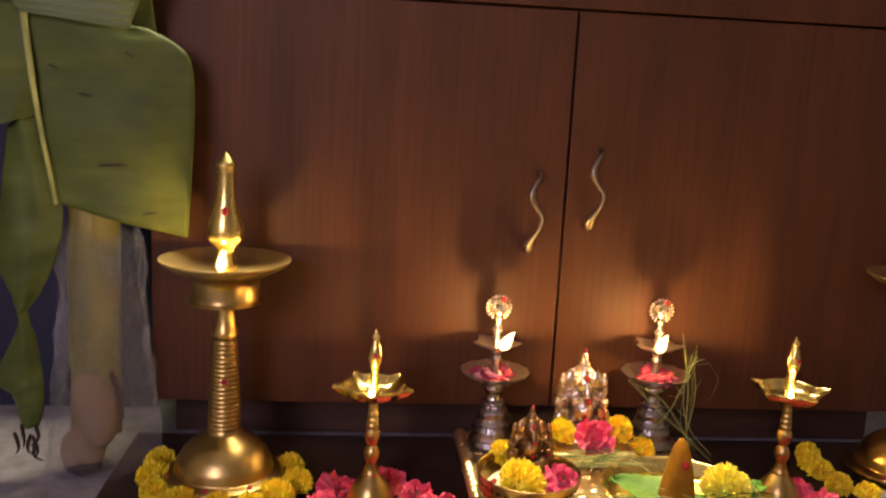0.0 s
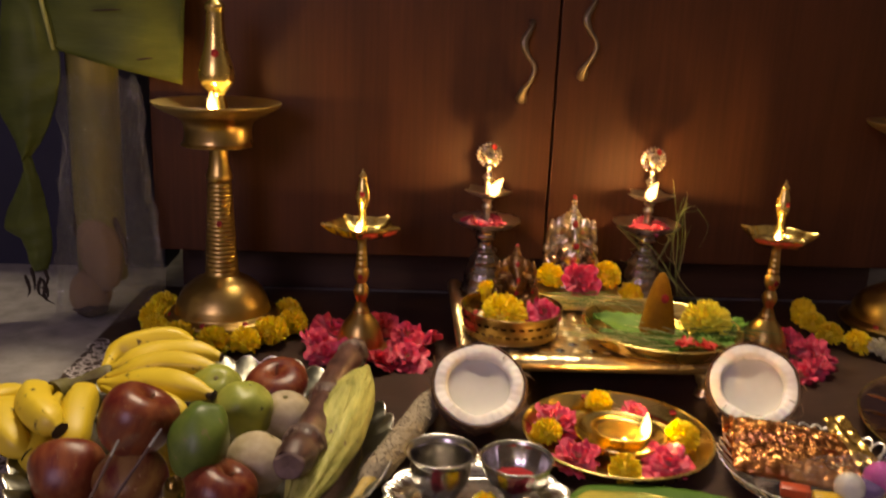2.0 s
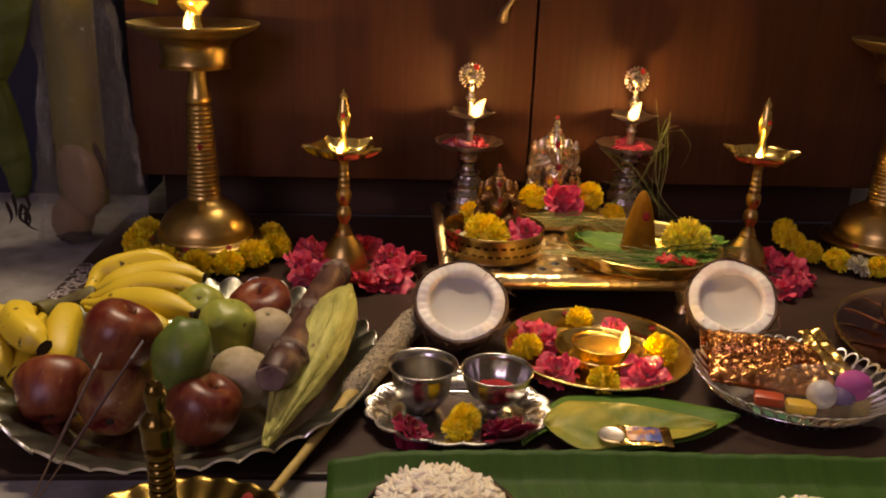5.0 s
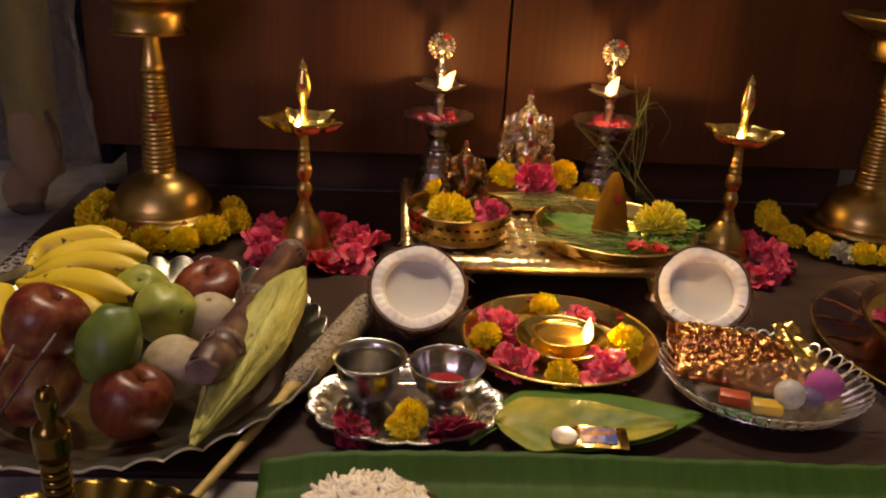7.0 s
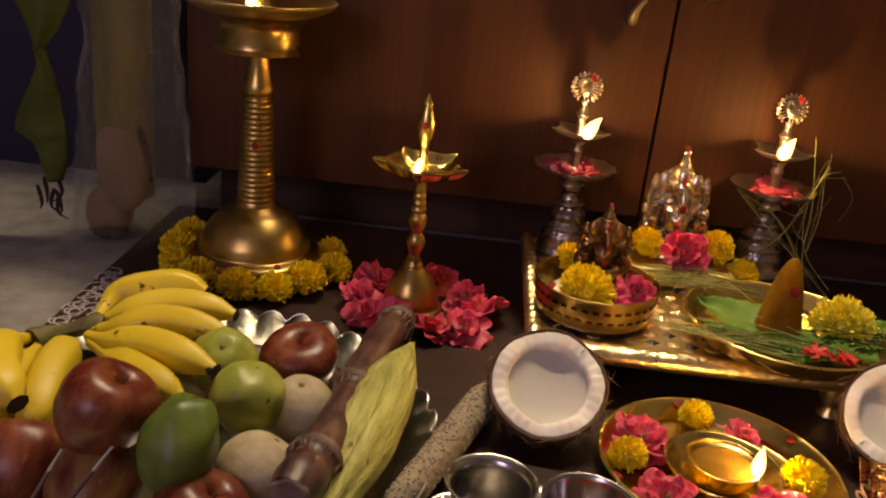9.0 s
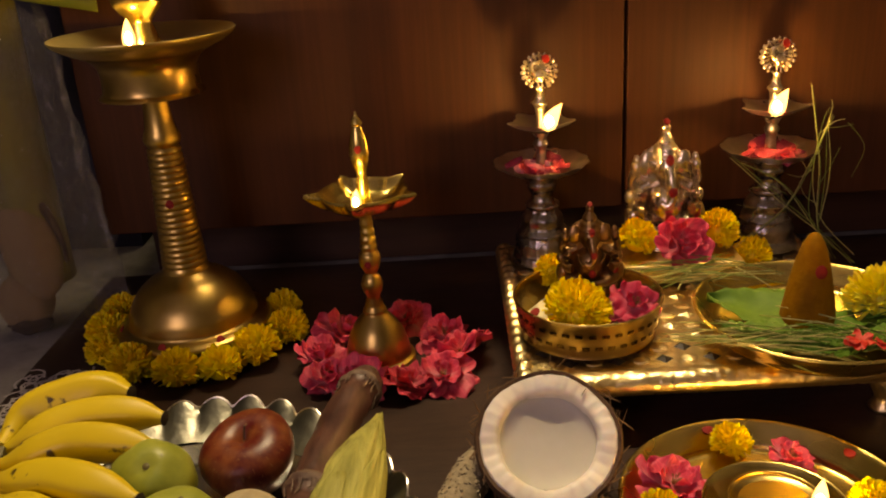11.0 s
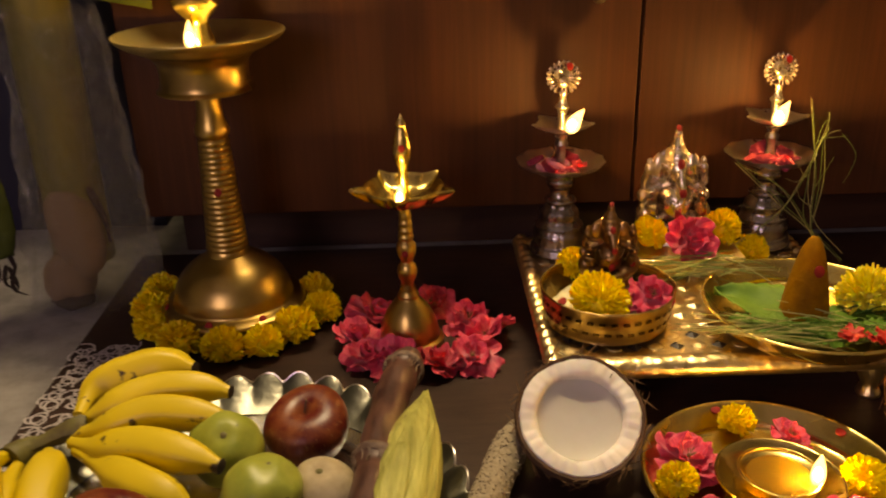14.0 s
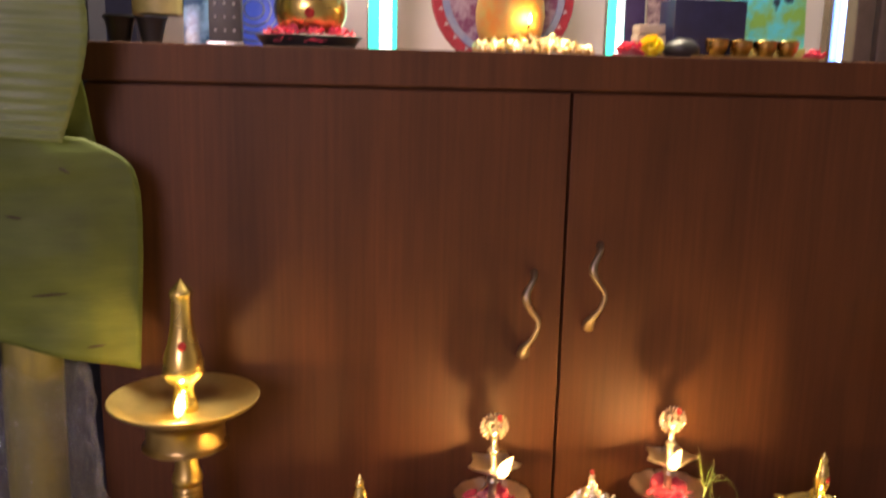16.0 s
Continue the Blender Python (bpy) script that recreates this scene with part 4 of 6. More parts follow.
for k, (x, y) in enumerate([(-0.322, 1.262), (-0.302, 1.322), (-0.235, 1.345), (-0.196, 1.305), (-0.178, 1.262), (-0.196, 1.218), (-0.236, 1.205), (-0.277, 1.212), (-0.308, 1.225)]):
    pink_flower(x, y, 0.003, 0.029 + 0.004 * math.sin(k * 2), (26 * math.sin(k * 1.9), 22 * math.cos(k * 1.3)), k, PINK, "pink flowers round the small lamps")
for k, (x, y) in enumerate([(0.268, 1.24), (0.30, 1.21), (0.342, 1.198), (0.376, 1.214), (0.394, 1.25), (0.396, 1.29), (0.38, 1.33)]):
    pink_flower(x, y, 0.003, 0.024, (24 * math.sin(k * 1.4), 22 * math.cos(k * 2.3)), k + 20, PINK, "pink flowers round the small lamps")

# ---- the gilded low stool that carries the statues ----
TX0, TX1, TY0, TY1, TZ = -0.132, 0.212, 1.112, 1.428, 0.0565
tw, td = TX1 - TX0, TY1 - TY0
tray = thing("gilded_stool", pose((TX0 + TX1) / 2, (TY0 + TY1) / 2, 0), "low gilded stool with an embossed top and roped rim", "stool")
part("top_panel", Geo().box((0, 0, 0.0485), (tw - 0.02, td - 0.02, 0.012), 0.002), GOLD, tray, smooth=False)
for s in (-1, 1):
    # twisted side mouldings, plain rolled ones in front and behind
    part("side_moulding", Geo().grid(lambda u, v: (s * (tw / 2 - 0.009) + (0.0085 + 0.0016 * math.sin(2 * math.pi * u + v * 120)) * math.cos(2 * math.pi * u), (v - 0.5) * td, 0.0505 + (0.0085 + 0.0016 * math.sin(2 * math.pi * u + v * 120)) * math.sin(2 * math.pi * u)), 14, 150, cu=True), GOLD, tray, "roped gilt moulding")
    part("front_moulding", Geo().grid(lambda u, v: ((v - 0.5) * (tw - 0.004), s * (td / 2 - 0.010) + 0.0125 * math.cos(2 * math.pi * u), 0.0475 + 0.0105 * math.sin(2 * math.pi * u) + 0.0011 * nz(v * 70, u * 9, s)), 18, 140, cu=True), GOLD, tray, "rolled gilt moulding")
    for q in (-1, 1):
        part("foot", Geo().lathe(smooth_prof([(0.001, 0.0), (0.011, 0.0), (0.012, 0.004), (0.008, 0.012), (0.012, 0.022), (0.015, 0.034), (0.016, 0.044)], 22), 20, x=pose(s * (tw / 2 - 0.024), q * (td / 2 - 0.024), 0)), GOLD, tray)
loz = lambda: Geo().add([(-0.008, 0, 0), (0, -0.008, 0), (0.008, 0, 0), (0, 0.008, 0), (0, 0, 0.003)], [(0, 1, 4), (1, 2, 4), (2, 3, 4), (3, 0, 4)])
dark_loz, bright_loz = loz().mesh("lozenge", ENAMEL, False), loz().mesh("lozenge", RIM_GOLD, False)
z = 0.0545
for i in range(15):
    for j in range(13):
        x, y = (i - 7) * 0.0205, (j - 6) * 0.0205
        if (i + j) % 2 == 0:
            part("boss", Geo().lathe([(0.0085, 0.0), (0.0078, 0.001), (0.0045, 0.0017), (0.0005, 0.0021)], 8, x=pose(x, y, z)) if (i, j) == (0, 0) else bpy.data.meshes["boss"], GOLD, tray, m=pose(x + 0.1435, y + 0.123, 0) if (i, j) != (0, 0) else None)
        else:
            # dark sunk lozenges run along the front edge alone
            part("lozenge", dark_loz if j < 2 else bright_loz, None, tray, "dark sunk lozenge" if j < 2 else "", m=pose(x, y, z), smooth=False)
SZ = 0.0585   # what stands on the stool rests here

# pedestal and silver statue
ped = thing("pedestal", pose(0.05, 1.338, SZ), "small gilded pedestal under the silver statue", "pedestal")
part("block", Geo().box((0, 0, 0.009), (0.112, 0.092, 0.018), 0.003), GOLD, ped, smooth=False)
part("lip", Geo().box((0, 0, 0.0205), (0.124, 0.104, 0.006), 0.002), GOLD, ped, smooth=False)
seated_statue("silver_statue", pose(0.043, 1.352, SZ + 0.0235), 0.135, [IDOL_SILVER, TILAK], "shiny silver seated statue with red marks on the gilded pedestal", sx=0.71)
marigold(0.003, 1.308, SZ + 0.032, 1.0, (34, -15), 2, "flowers before the silver statue")
marigold(0.083, 1.318, SZ + 0.036, 1.05, (40, 30), 1, "flowers before the silver statue")
pink_flower(0.05, 1.297, SZ + 0.04, 0.0225, (58, 0), 34, PINK, "flowers before the silver statue", "full pink rose leaning on the silver statue", 3, False, (0.5, 0.75, 0.95))
marigold(0.128, 1.33, SZ, 1.0, (20, 10), 5, "flowers before the silver statue")
marigold(-0.075, 1.27, SZ + 0.026, 0.85, (50, -20), 4, "flowers before the silver statue")

# brass bowl with the brown statue
bx, by = -0.056, 1.212
bowl = thing("brass_bowl", pose(bx - 0.003, by - 0.008, SZ), "shallow brass bowl with straight sides", "bowl")
part("bowl_wall", Geo().lathe(smooth_prof([(0.001, 0.0), (0.056, 0.0), (0.0615, 0.0035), (0.0645, 0.018), (0.0665, 0.034), (0.0682, 0.036), (0.0668, 0.0372), (0.0648, 0.034), (0.0625, 0.018), (0.058, 0.0065), (0.052, 0.004), (0.001, 0.004)], 44), 64), BRASS_OLD, bowl)
mark = None
for row, (mz, mr0) in enumerate(((0.0125, 0.0639), (0.0245, 0.0662))):
    for i in range(36):
        if mark is None:
            mark = Geo().box((0, 0, 0), (0.0066, 0.0006, 0.0034), 0.0002).mesh("engraving", BRASS_DARK)
        a = 2 * math.pi * (i + 0.5 * row) / 36
        part("engraving", mark, None, bowl, "dark engraved mark" if i == 0 else "", m=pose(mr0 * math.cos(a), mr0 * math.sin(a), mz, 6, 0, math.degrees(a) + 90))
dot(bowl, (-0.052, -0.037, 0.0375), (-0.6, -0.4, 1), 0.005)
seated_statue("brown_statue", pose(-0.052, 1.24, SZ + 0.024), 0.088, [IDOL_BROWN, TILAK], "small antique-brown seated statue with red marks in the brass bowl", sx=0.82)
# added mound under the statue; its pale colour stands for the shining brass floor
filler = solid("pebble_bed", Geo().ball((0, 0, 0), (0.056, 0.056, 0.0165), 30, 14, fn=lambda d: 1 + 0.08 * nz(d.x * 3, d.y * 3, d.z * 3)), CREAM, pose(bx - 0.003, by - 0.006, SZ + 0.008), "pale mound added in the bowl for its bright reflecting brass floor", "rice")
marigold(-0.079, 1.184, SZ + 0.014, 0.95, (28, 0), 1, "flowers in the brass bowl", MARI_BIG)
pink_flower(-0.023, 1.184, SZ + 0.026, 0.025, (30, 4), 7, MAGENTA, "flowers in the brass bowl", "magenta-pink flower lying in the brass bowl", 3, True, (-0.05, 0.12, 0.45))

# brass plate of leaves with the turmeric cone
lx, ly, LZ = 0.135, 1.172, SZ + 0.003
lp = thing("leaf_plate", pose(lx, ly, LZ), "round brass plate on the gilded stool", "plate")
part("dish", Geo().lathe(plate_prof(0.103, 0.022), 72), BRASS, lp)
g = Geo()
rng = random.Random(8)
def broad_leaf(m, l, w, seed):
    """A leaf with a creased midrib, side veins and a pointed end, lying along its own y axis."""
    def at(u, v):
        s = 2 * u - 1
        wd = w * math.sin(math.pi * min(1.0, 0.1 + 0.9 * v) ** 0.8) ** 0.7
        return (s * wd, (v - 0.5) * 2 * l, 0.2 * w * abs(s) + 0.0012 * math.cos(v * 44 - abs(s) * 7) * abs(s) + 0.004 * nz(u * 3 + seed, v * 4, seed))
    g.grid(at, 11, 24, x=m)


# one broad leaf lies at the back, smaller ones make a rim of green before the cone
broad_leaf(pose(-0.034, 0.018, 0.0105, 4, -6, 62), 0.054, 0.034, 1)
broad_leaf(pose(-0.02, -0.02, 0.0125, 2, 4, 100), 0.058, 0.024, 2)
broad_leaf(pose(0.03, -0.03, 0.012, 0, 4, 76), 0.056, 0.022, 3)
for i in range(9):
    f = i / 8
    a = radians(205 + 150 * f)
    q = 0.062 + 0.01 * rng.random()
    broad_leaf(pose(q * math.cos(a) * 1.05, q * math.sin(a), 0.014 + 0.004 * rng.random(), rng.uniform(-6, 6), rng.uniform(-10, 10), 95 + 8 * (f - 0.5) + rng.uniform(-28, 28)), rng.uniform(0.024, 0.034), rng.uniform(0.008, 0.013), i + 5)
broad_leaf(pose(0.088, 0.004, 0.022, 0, -8, 112), 0.032, 0.012, 21)
broad_leaf(pose(-0.012, -0.055, 0.02, 0, 0, 18), 0.016, 0.007, 22)
thick(solid("leaf_bed", g, FRESH, pose(lx, ly, LZ), "fresh green leaves lying in the brass plate", "leaves", kind="stuff"), 0.0006)


def blades(n, cx, cy, cz, l0, l1, mats, seed, spread, flat=0.3, name="grass_blades", label="loose blades of green sacred grass lying over the plate", az=None, azs=40):
    rng = random.Random(seed)
    g = Geo()
    for i in range(n):
        a = radians((az if az is not None else 0) + rng.gauss(0, azs))
        l = rng.uniform(l0, l1)
        p = Vector((cx + rng.uniform(-1, 1) * spread[0], cy + rng.uniform(-1, 1) * spread[1], cz + rng.uniform(0, 0.01)))
        d = Vector((math.cos(a), math.sin(a), rng.uniform(-0.05, flat)))
        s = Vector((-math.sin(a), math.cos(a), 0)) * rng.uniform(-0.25, 0.25)
        pts = [p + d * l * (q - 0.5) + s * l * q * q + Vector((0, 0, -0.12 * l * q * q)) for q in (0, 0.33, 0.66, 1)]
        g.tube(smooth_line(pts, 8), [0.0003, 0.0005, 0.0006, 0.0006, 0.0006, 0.0005, 0.0004, 0.0002], 4, mi=rng.randrange(len(mats)), cap=False)
    return solid(name, g, mats, pose(0, 0, 0), label, "grass", kind="stuff")


blades(34, lx - 0.035, ly - 0.05, LZ + 0.02, 0.06, 0.15, [GRASS, STRAW], 3, (0.06, 0.02), 0.06, az=-4, azs=14)
blades(16, lx + 0.03, ly - 0.055, LZ + 0.02, 0.05, 0.1, [GRASS, FRESH], 13, (0.05, 0.018), 0.06, az=0, azs=24)
blades(40, lx - 0.075, ly + 0.085, SZ + 0.026, 0.05, 0.1, [GRASS, STRAW, GRASS], 5, (0.04, 0.02), 0.15, "grass_blades", "bundle of green grass lying before the pedestal", 8, 20)
blades(16, lx + 0.085, ly - 0.012, LZ + 0.022, 0.05, 0.09, [GRASS, LEAF_DEEP], 9, (0.03, 0.02), 0.1, "grass_blades", "tufts of grass at the rim of the plate", -10, 30)
cone = thing("turmeric_cone", pose(0.128, 1.168, LZ + 0.006), "pointed cone of turmeric paste with a red mark", "turmeric cone")
part("paste", Geo().lathe(smooth_prof([(0.001, 0.0), (0.023, 0.0), (0.0235, 0.008), (0.0198, 0.03), (0.015, 0.055), (0.0098, 0.075), (0.0045, 0.086), (0.0005, 0.089)], 34), 30,
                          wave=lambda a, r, z: (r * (1 + 0.04 * math.sin(2 * a + z * 40) + 0.03 * math.sin(3 * a + 1)), z)), TURMERIC, cone)
dot(cone, (0.002, -0.0148, 0.058), (0.05, -1, 0.25), 0.0055)
marigold(0.192, 1.165, LZ + 0.008, 1.0, (24, 6), 2, "", CHRYS_BIG, "large lemon-yellow chrysanthemum on the leaves")
for k, (x, y) in enumerate([(0.145, 1.103), (0.172, 1.098), (0.16, 1.09)]):
    pink_flower(x, y, LZ + 0.022, 0.01, (15, 10 * k), k + 40, RED, "small red flowers on the plate", "tiny star-shaped red flower", 1, False)
# grass hung over the silver lamp: long crossing stalks with thin side shoots
g = Geo()
rng = random.Random(4)
GY = 1.34
STALKS = (((0.106, 0.178), (0.162, 0.128), (0.205, 0.09), (0.239, 0.057)), ((0.239, 0.06), (0.2, 0.101), (0.192, 0.157), (0.201, 0.21), (0.204, 0.225)),
          ((0.113, 0.08), (0.163, 0.115), (0.186, 0.158), (0.197, 0.193), (0.206, 0.212)), ((0.204, 0.075), (0.203, 0.11), (0.199, 0.157), (0.196, 0.19), (0.182, 0.248)),
          ((0.12, 0.165), (0.16, 0.14), (0.195, 0.095), (0.215, 0.06)), ((0.205, 0.1), (0.208, 0.15), (0.203, 0.2)))
SHOOTS = (((0.197, 0.193), (0.208, 0.207), (0.221, 0.208)), ((0.201, 0.2), (0.212, 0.2), (0.228, 0.203)), ((0.186, 0.158), (0.175, 0.175), (0.172, 0.19)), ((0.225, 0.203), (0.243, 0.178), (0.232, 0.147)),
          ((0.163, 0.115), (0.14, 0.118), (0.118, 0.122)), ((0.17, 0.13), (0.15, 0.142), (0.128, 0.14)), ((0.192, 0.157), (0.18, 0.15), (0.165, 0.155)), ((0.199, 0.14), (0.212, 0.16), (0.216, 0.18)), ((0.2, 0.12), (0.188, 0.128), (0.18, 0.142)))
for k, pts in enumerate(STALKS):
    for j in range(2):
        dx, dy = rng.uniform(-0.004, 0.004), rng.uniform(-0.006, 0.004)
        line = smooth_line([(x + dx * (i % 2) + j * 0.002, GY + dy - 0.012 * (z < 0.1), z + dx) for i, (x, z) in enumerate(pts)], 16)
        g.tube(line, [0.00055 - 0.00002 * i for i in range(16)], 5, mi=(k + j) % 2, cap=False)
for k, pts in enumerate(SHOOTS):
    g.tube(smooth_line([(x, GY + rng.uniform(-0.006, 0.004), z) for x, z in pts], 10), [0.00045 - 0.00003 * i for i in range(10)], 4, mi=k % 2, cap=False)
solid("grass_bunch", g, [STRAW, GRASS], pose(0, 0, 0), "thin pale-green grass stalks draped over the silver lamp", "grass", kind="stuff")

# ---- coconuts and the plates before the stool ----
coconut(-0.115, 1.032, 0.056, 0.0535, 0, 50, 1, "coconut halves")
coconut(0.212, 1.046, 0.056, 0.0535, -14, 46, 5, "coconut halves")

px, py = 0.04, 0.994
fp = thing("brass_plate", pose(px, py, 0.0), "round brass plate holding flowers and a lit bowl lamp", "plate")
part("dish", Geo().lathe(plate_prof(0.107, 0.019), 80), BRASS, fp)
for a in (35, 200, 300, 100):
    dot(fp, (0.1 * math.cos(radians(a)), 0.1 * math.sin(radians(a)), 0.0175), (-0.3 * math.cos(radians(a)), -0.3 * math.sin(radians(a)), 1), 0.005)
bl = thing("bowl_lamp", pose(px + 0.002, py - 0.006, 0.002), "small brass bowl lamp filled with oil, lit", "oil lamp")
part("saucer", Geo().lathe(smooth_prof([(0.001, 0.0), (0.03, 0.0), (0.042, 0.008), (0.05, 0.018), (0.0515, 0.0195), (0.0495, 0.0205), (0.041, 0.011), (0.03, 0.003), (0.001, 0.003)], 34), 56), BRASS, bl)
part("oil_cup", Geo().lathe(smooth_prof([(0.001, 0.003), (0.02, 0.003), (0.028, 0.012), (0.032, 0.022), (0.0335, 0.025), (0.0315, 0.0255), (0.0295, 0.022), (0.001, 0.017)], 34), 48), BRASS, bl)
part("oil", Geo().lathe([(0.0293, 0.0212), (0.0005, 0.0214)], 40), OIL, bl, "golden lamp oil")
flame(bl, (0.024, -0.014, 0.022), 0.027, (0.02, 0), 0.005)
PF = [(-0.062, 0.033, 0.034, "p"), (-0.006, 0.077, 0.022, "y"), (0.034, 0.056, 0.02, "p"), (0.068, -0.008, 0.026, "y"), (0.041, -0.06, 0.029, "p"), (-0.01, -0.081, 0.023, "y"), (-0.056, -0.056, 0.028, "p"), (-0.079, -0.006, 0.023, "y")]
for k, (dx, dy, r, c) in enumerate(PF):
    if c == "p":
        pink_flower(px + dx, py + dy, 0.008, r * 0.84, (18 * math.sin(k), 14 * math.cos(k)), k + 60, PINK, "flowers on the brass plate")
    else:
        marigold(px + dx, py + dy, 0.006, r / 0.027, (16 * math.cos(k), 12 * math.sin(k)), k, "flowers on the brass plate")

# ---- silver tray with two cups ----
sx, sy = -0.128, 0.862
st = thing("silver_tray", pose(sx, sy + 0.002, 0), "small oval silver tray with a scalloped beaded rim", "tray")
wv = lambda a, r, z: (r * (1 + 0.06 * abs(math.sin(a * 8)) ** 0.8 * max(0, (r - 0.066) / 0.022)), z + 0.0007 * math.cos(a * 64) * (r > 0.08))
part("dish", Geo().lathe(smooth_prof([(0.001, 0.001), (0.06, 0.001), (0.07, 0.003), (0.076, 0.008), (0.086, 0.0115), (0.088, 0.013), (0.086, 0.0145), (0.076, 0.011), (0.069, 0.006), (0.06, 0.0035), (0.001, 0.0035)], 44), 192, wave=wv, x=Matrix.Diagonal((1.0, 0.76, 1, 1))), TRAY_SILVER, st)
part("beaded_rim", Geo().tube([(wv(6.2832 * i / 384, 0.0875, 0.014)[0] * math.cos(6.2832 * i / 384), 0.76 * wv(6.2832 * i / 384, 0.0875, 0.014)[0] * math.sin(6.2832 * i / 384), 0.0138) for i in range(385)], [0.0016 + 0.0006 * (i % 3 == 0) for i in range(385)], 7), SILVER, st, "bright beaded silver rim")


def cup(x, y, z, mt, prof, label, ribs=0):
    t = thing("cup", pose(x, y, z), label, "cup", "cups on the silver tray")
    w2 = (lambda a, r, zz: (r * (1 + 0.03 * abs(math.cos(a * ribs / 2)) * (0.008 < zz < 0.046)), zz)) if ribs else None
    part("body", Geo().lathe(smooth_prof(prof, 64), 84, wave=w2), mt, t)
    return t


cup(-0.164, 0.88, 0.004, STEEL, [(0.001, 0.001), (0.014, 0.0), (0.017, 0.0025), (0.0235, 0.0105), (0.028, 0.021), (0.0297, 0.033), (0.0297, 0.041), (0.032, 0.0462), (0.0352, 0.0482), (0.0357, 0.0497), (0.034, 0.0497),
                                       (0.0302, 0.0465), (0.0282, 0.041), (0.028, 0.033), (0.026, 0.021), (0.021, 0.0115), (0.015, 0.0055), (0.001, 0.0045)], "plain steel cup with a flared rim")
c2 = cup(-0.091, 0.869, 0.004, STEEL, [(0.001, 0.001), (0.017, 0.0), (0.018, 0.002), (0.0105, 0.0045), (0.0085, 0.0085), (0.0115, 0.0125), (0.021, 0.0185), (0.0282, 0.0275), (0.0322, 0.038), (0.0342, 0.046), (0.0362, 0.0485), (0.0358, 0.0498), (0.0342, 0.0492),
                                       (0.0322, 0.0455), (0.0302, 0.038), (0.0262, 0.0282), (0.019, 0.0202), (0.009, 0.0158), (0.001, 0.0152)], "ribbed footed steel cup with red powder in it", 12)
part("ring", Geo().grid(lambda u, v: (-0.0372 + (0.0035 + 0.0014 * math.cos(6.2832 * u)) * math.cos(6.2832 * v), 0.004 + (0.0045 + 0.0014 * math.cos(6.2832 * u)) * math.sin(6.2832 * v), 0.046 + 0.0014 * math.sin(6.2832 * u)), 8, 20, cu=True, cv=True), STEEL, c2, "small steel ring joining the cups")
solid("kumkum_powder", Geo().ball((0, 0, 0), (0.0225, 0.0225, 0.0085), 24, 14, fn=lambda d: 1 + 0.14 * nz(d.x * 3, d.y * 3, d.z * 3)), KUMKUM, pose(-0.091, 0.868, 0.0285), "red kumkum powder in the ribbed cup", "powder")
pink_flower(-0.178, 0.82, 0.006, 0.021, (30, -20), 70, CRIMSON, "flowers on the silver tray", "dark crimson flower pressed against the cup")
pink_flower(-0.086, 0.816, 0.006, 0.025, (22, 14), 71, CRIMSON, "flowers on the silver tray", "dark crimson flower with curled petals")
marigold(-0.13, 0.832, 0.012, 0.75, (38, 0), 1, "flowers on the silver tray")
marigold(-0.136, 0.814, 0.006, 0.75, (42, -8), 2, "flowers on the silver tray")

# ---- betel leaves with coin and sachet ----
def betel(L, W, seed, veins=0.0007):
    """A heart-shaped leaf along x: broad at the stalk, pointed at the far end, its veins sunk in."""
    def at(u, v):
        s = 2 * u - 1
        wd = W * (min(1, v / 0.16) ** 0.55) * (1 - max(0, (v - 0.3) / 0.7) ** 1.9) ** 0.9 * (1 + 0.03 * math.sin(v * 17 + seed))
        x = (v - 0.5) * L - 0.1 * W * abs(s) * (v < 0.2) * (1 - v / 0.2)
        return (x, s * wd, 0.0045 * abs(s) ** 1.4 - veins * math.cos(v * 34 - abs(s) * 9) * abs(s) * (1 - abs(s)) * 3 + 0.006 * nz(v * 2.6 + seed, u * 2, seed) + 0.006 * max(0, v - 0.75))
    return Geo().grid(at, 21, 36)


bt = thing("betel_leaves", pose(0.05, 0.84, 0.008), "two glossy green betel leaves laid one on the other", "leaves")
thick(part("upper_leaf", betel(0.196, 0.051, 1), BETEL, bt, m=pose(0.005, 0.003, 0.0, 0, 0, 3)), 0.0007)
thick(part("lower_leaf", betel(0.165, 0.04, 5), BETEL_SHEEN, bt, "glossy yellow-green betel leaf, the flame's gold sheen coloured in as patches", m=pose(-0.012, -0.012, 0.0045, 2, 0, -2)), 0.0007)
for k in range(4):
    part("stalk", Geo().tube(smooth_line([(-0.085, 0.006 - k * 0.004, 0.003), (-0.105, -0.004 - k * 0.006, 0.003), (-0.122, -0.022 - k * 0.005, 0.001)], 6), 0.0016, 6), BETEL, bt)
solid("coin", Geo().lathe([(0.0005, 0.0), (0.0115, 0.0), (0.0125, 0.0006), (0.0125, 0.0014), (0.0115, 0.002), (0.010, 0.0016), (0.0005, 0.0016)], 36), SILVER, pose(0.011, 0.803, 0.0185, 4, 0, 0), "silver-coloured coin on the betel leaf", "coin")
sac = thing("sachet", pose(0.043, 0.803, 0.0185, 4, 0, -6), "small blue and gold printed foil sachet on the leaf", "sachet")
part("foil", Geo().grid(lambda u, v: ((u - 0.5) * 0.05, (v - 0.5) * 0.03, 0.003 * math.sin(math.pi * u) * math.sin(math.pi * v) + 0.0012 * nz(u * 7, v * 5, 1)), 14, 10), GOLDFOIL, sac)
part("print", Geo().grid(lambda u, v: ((u - 0.55) * 0.032, (v - 0.5) * 0.022, 0.0012 + 0.003 * math.sin(math.pi * (0.2 + 0.6 * u)) * math.sin(math.pi * (0.1 + 0.8 * v)) + 0.0012 * nz(u * 5, v * 4, 1)), 12, 8), BLUE_PRINT, sac)

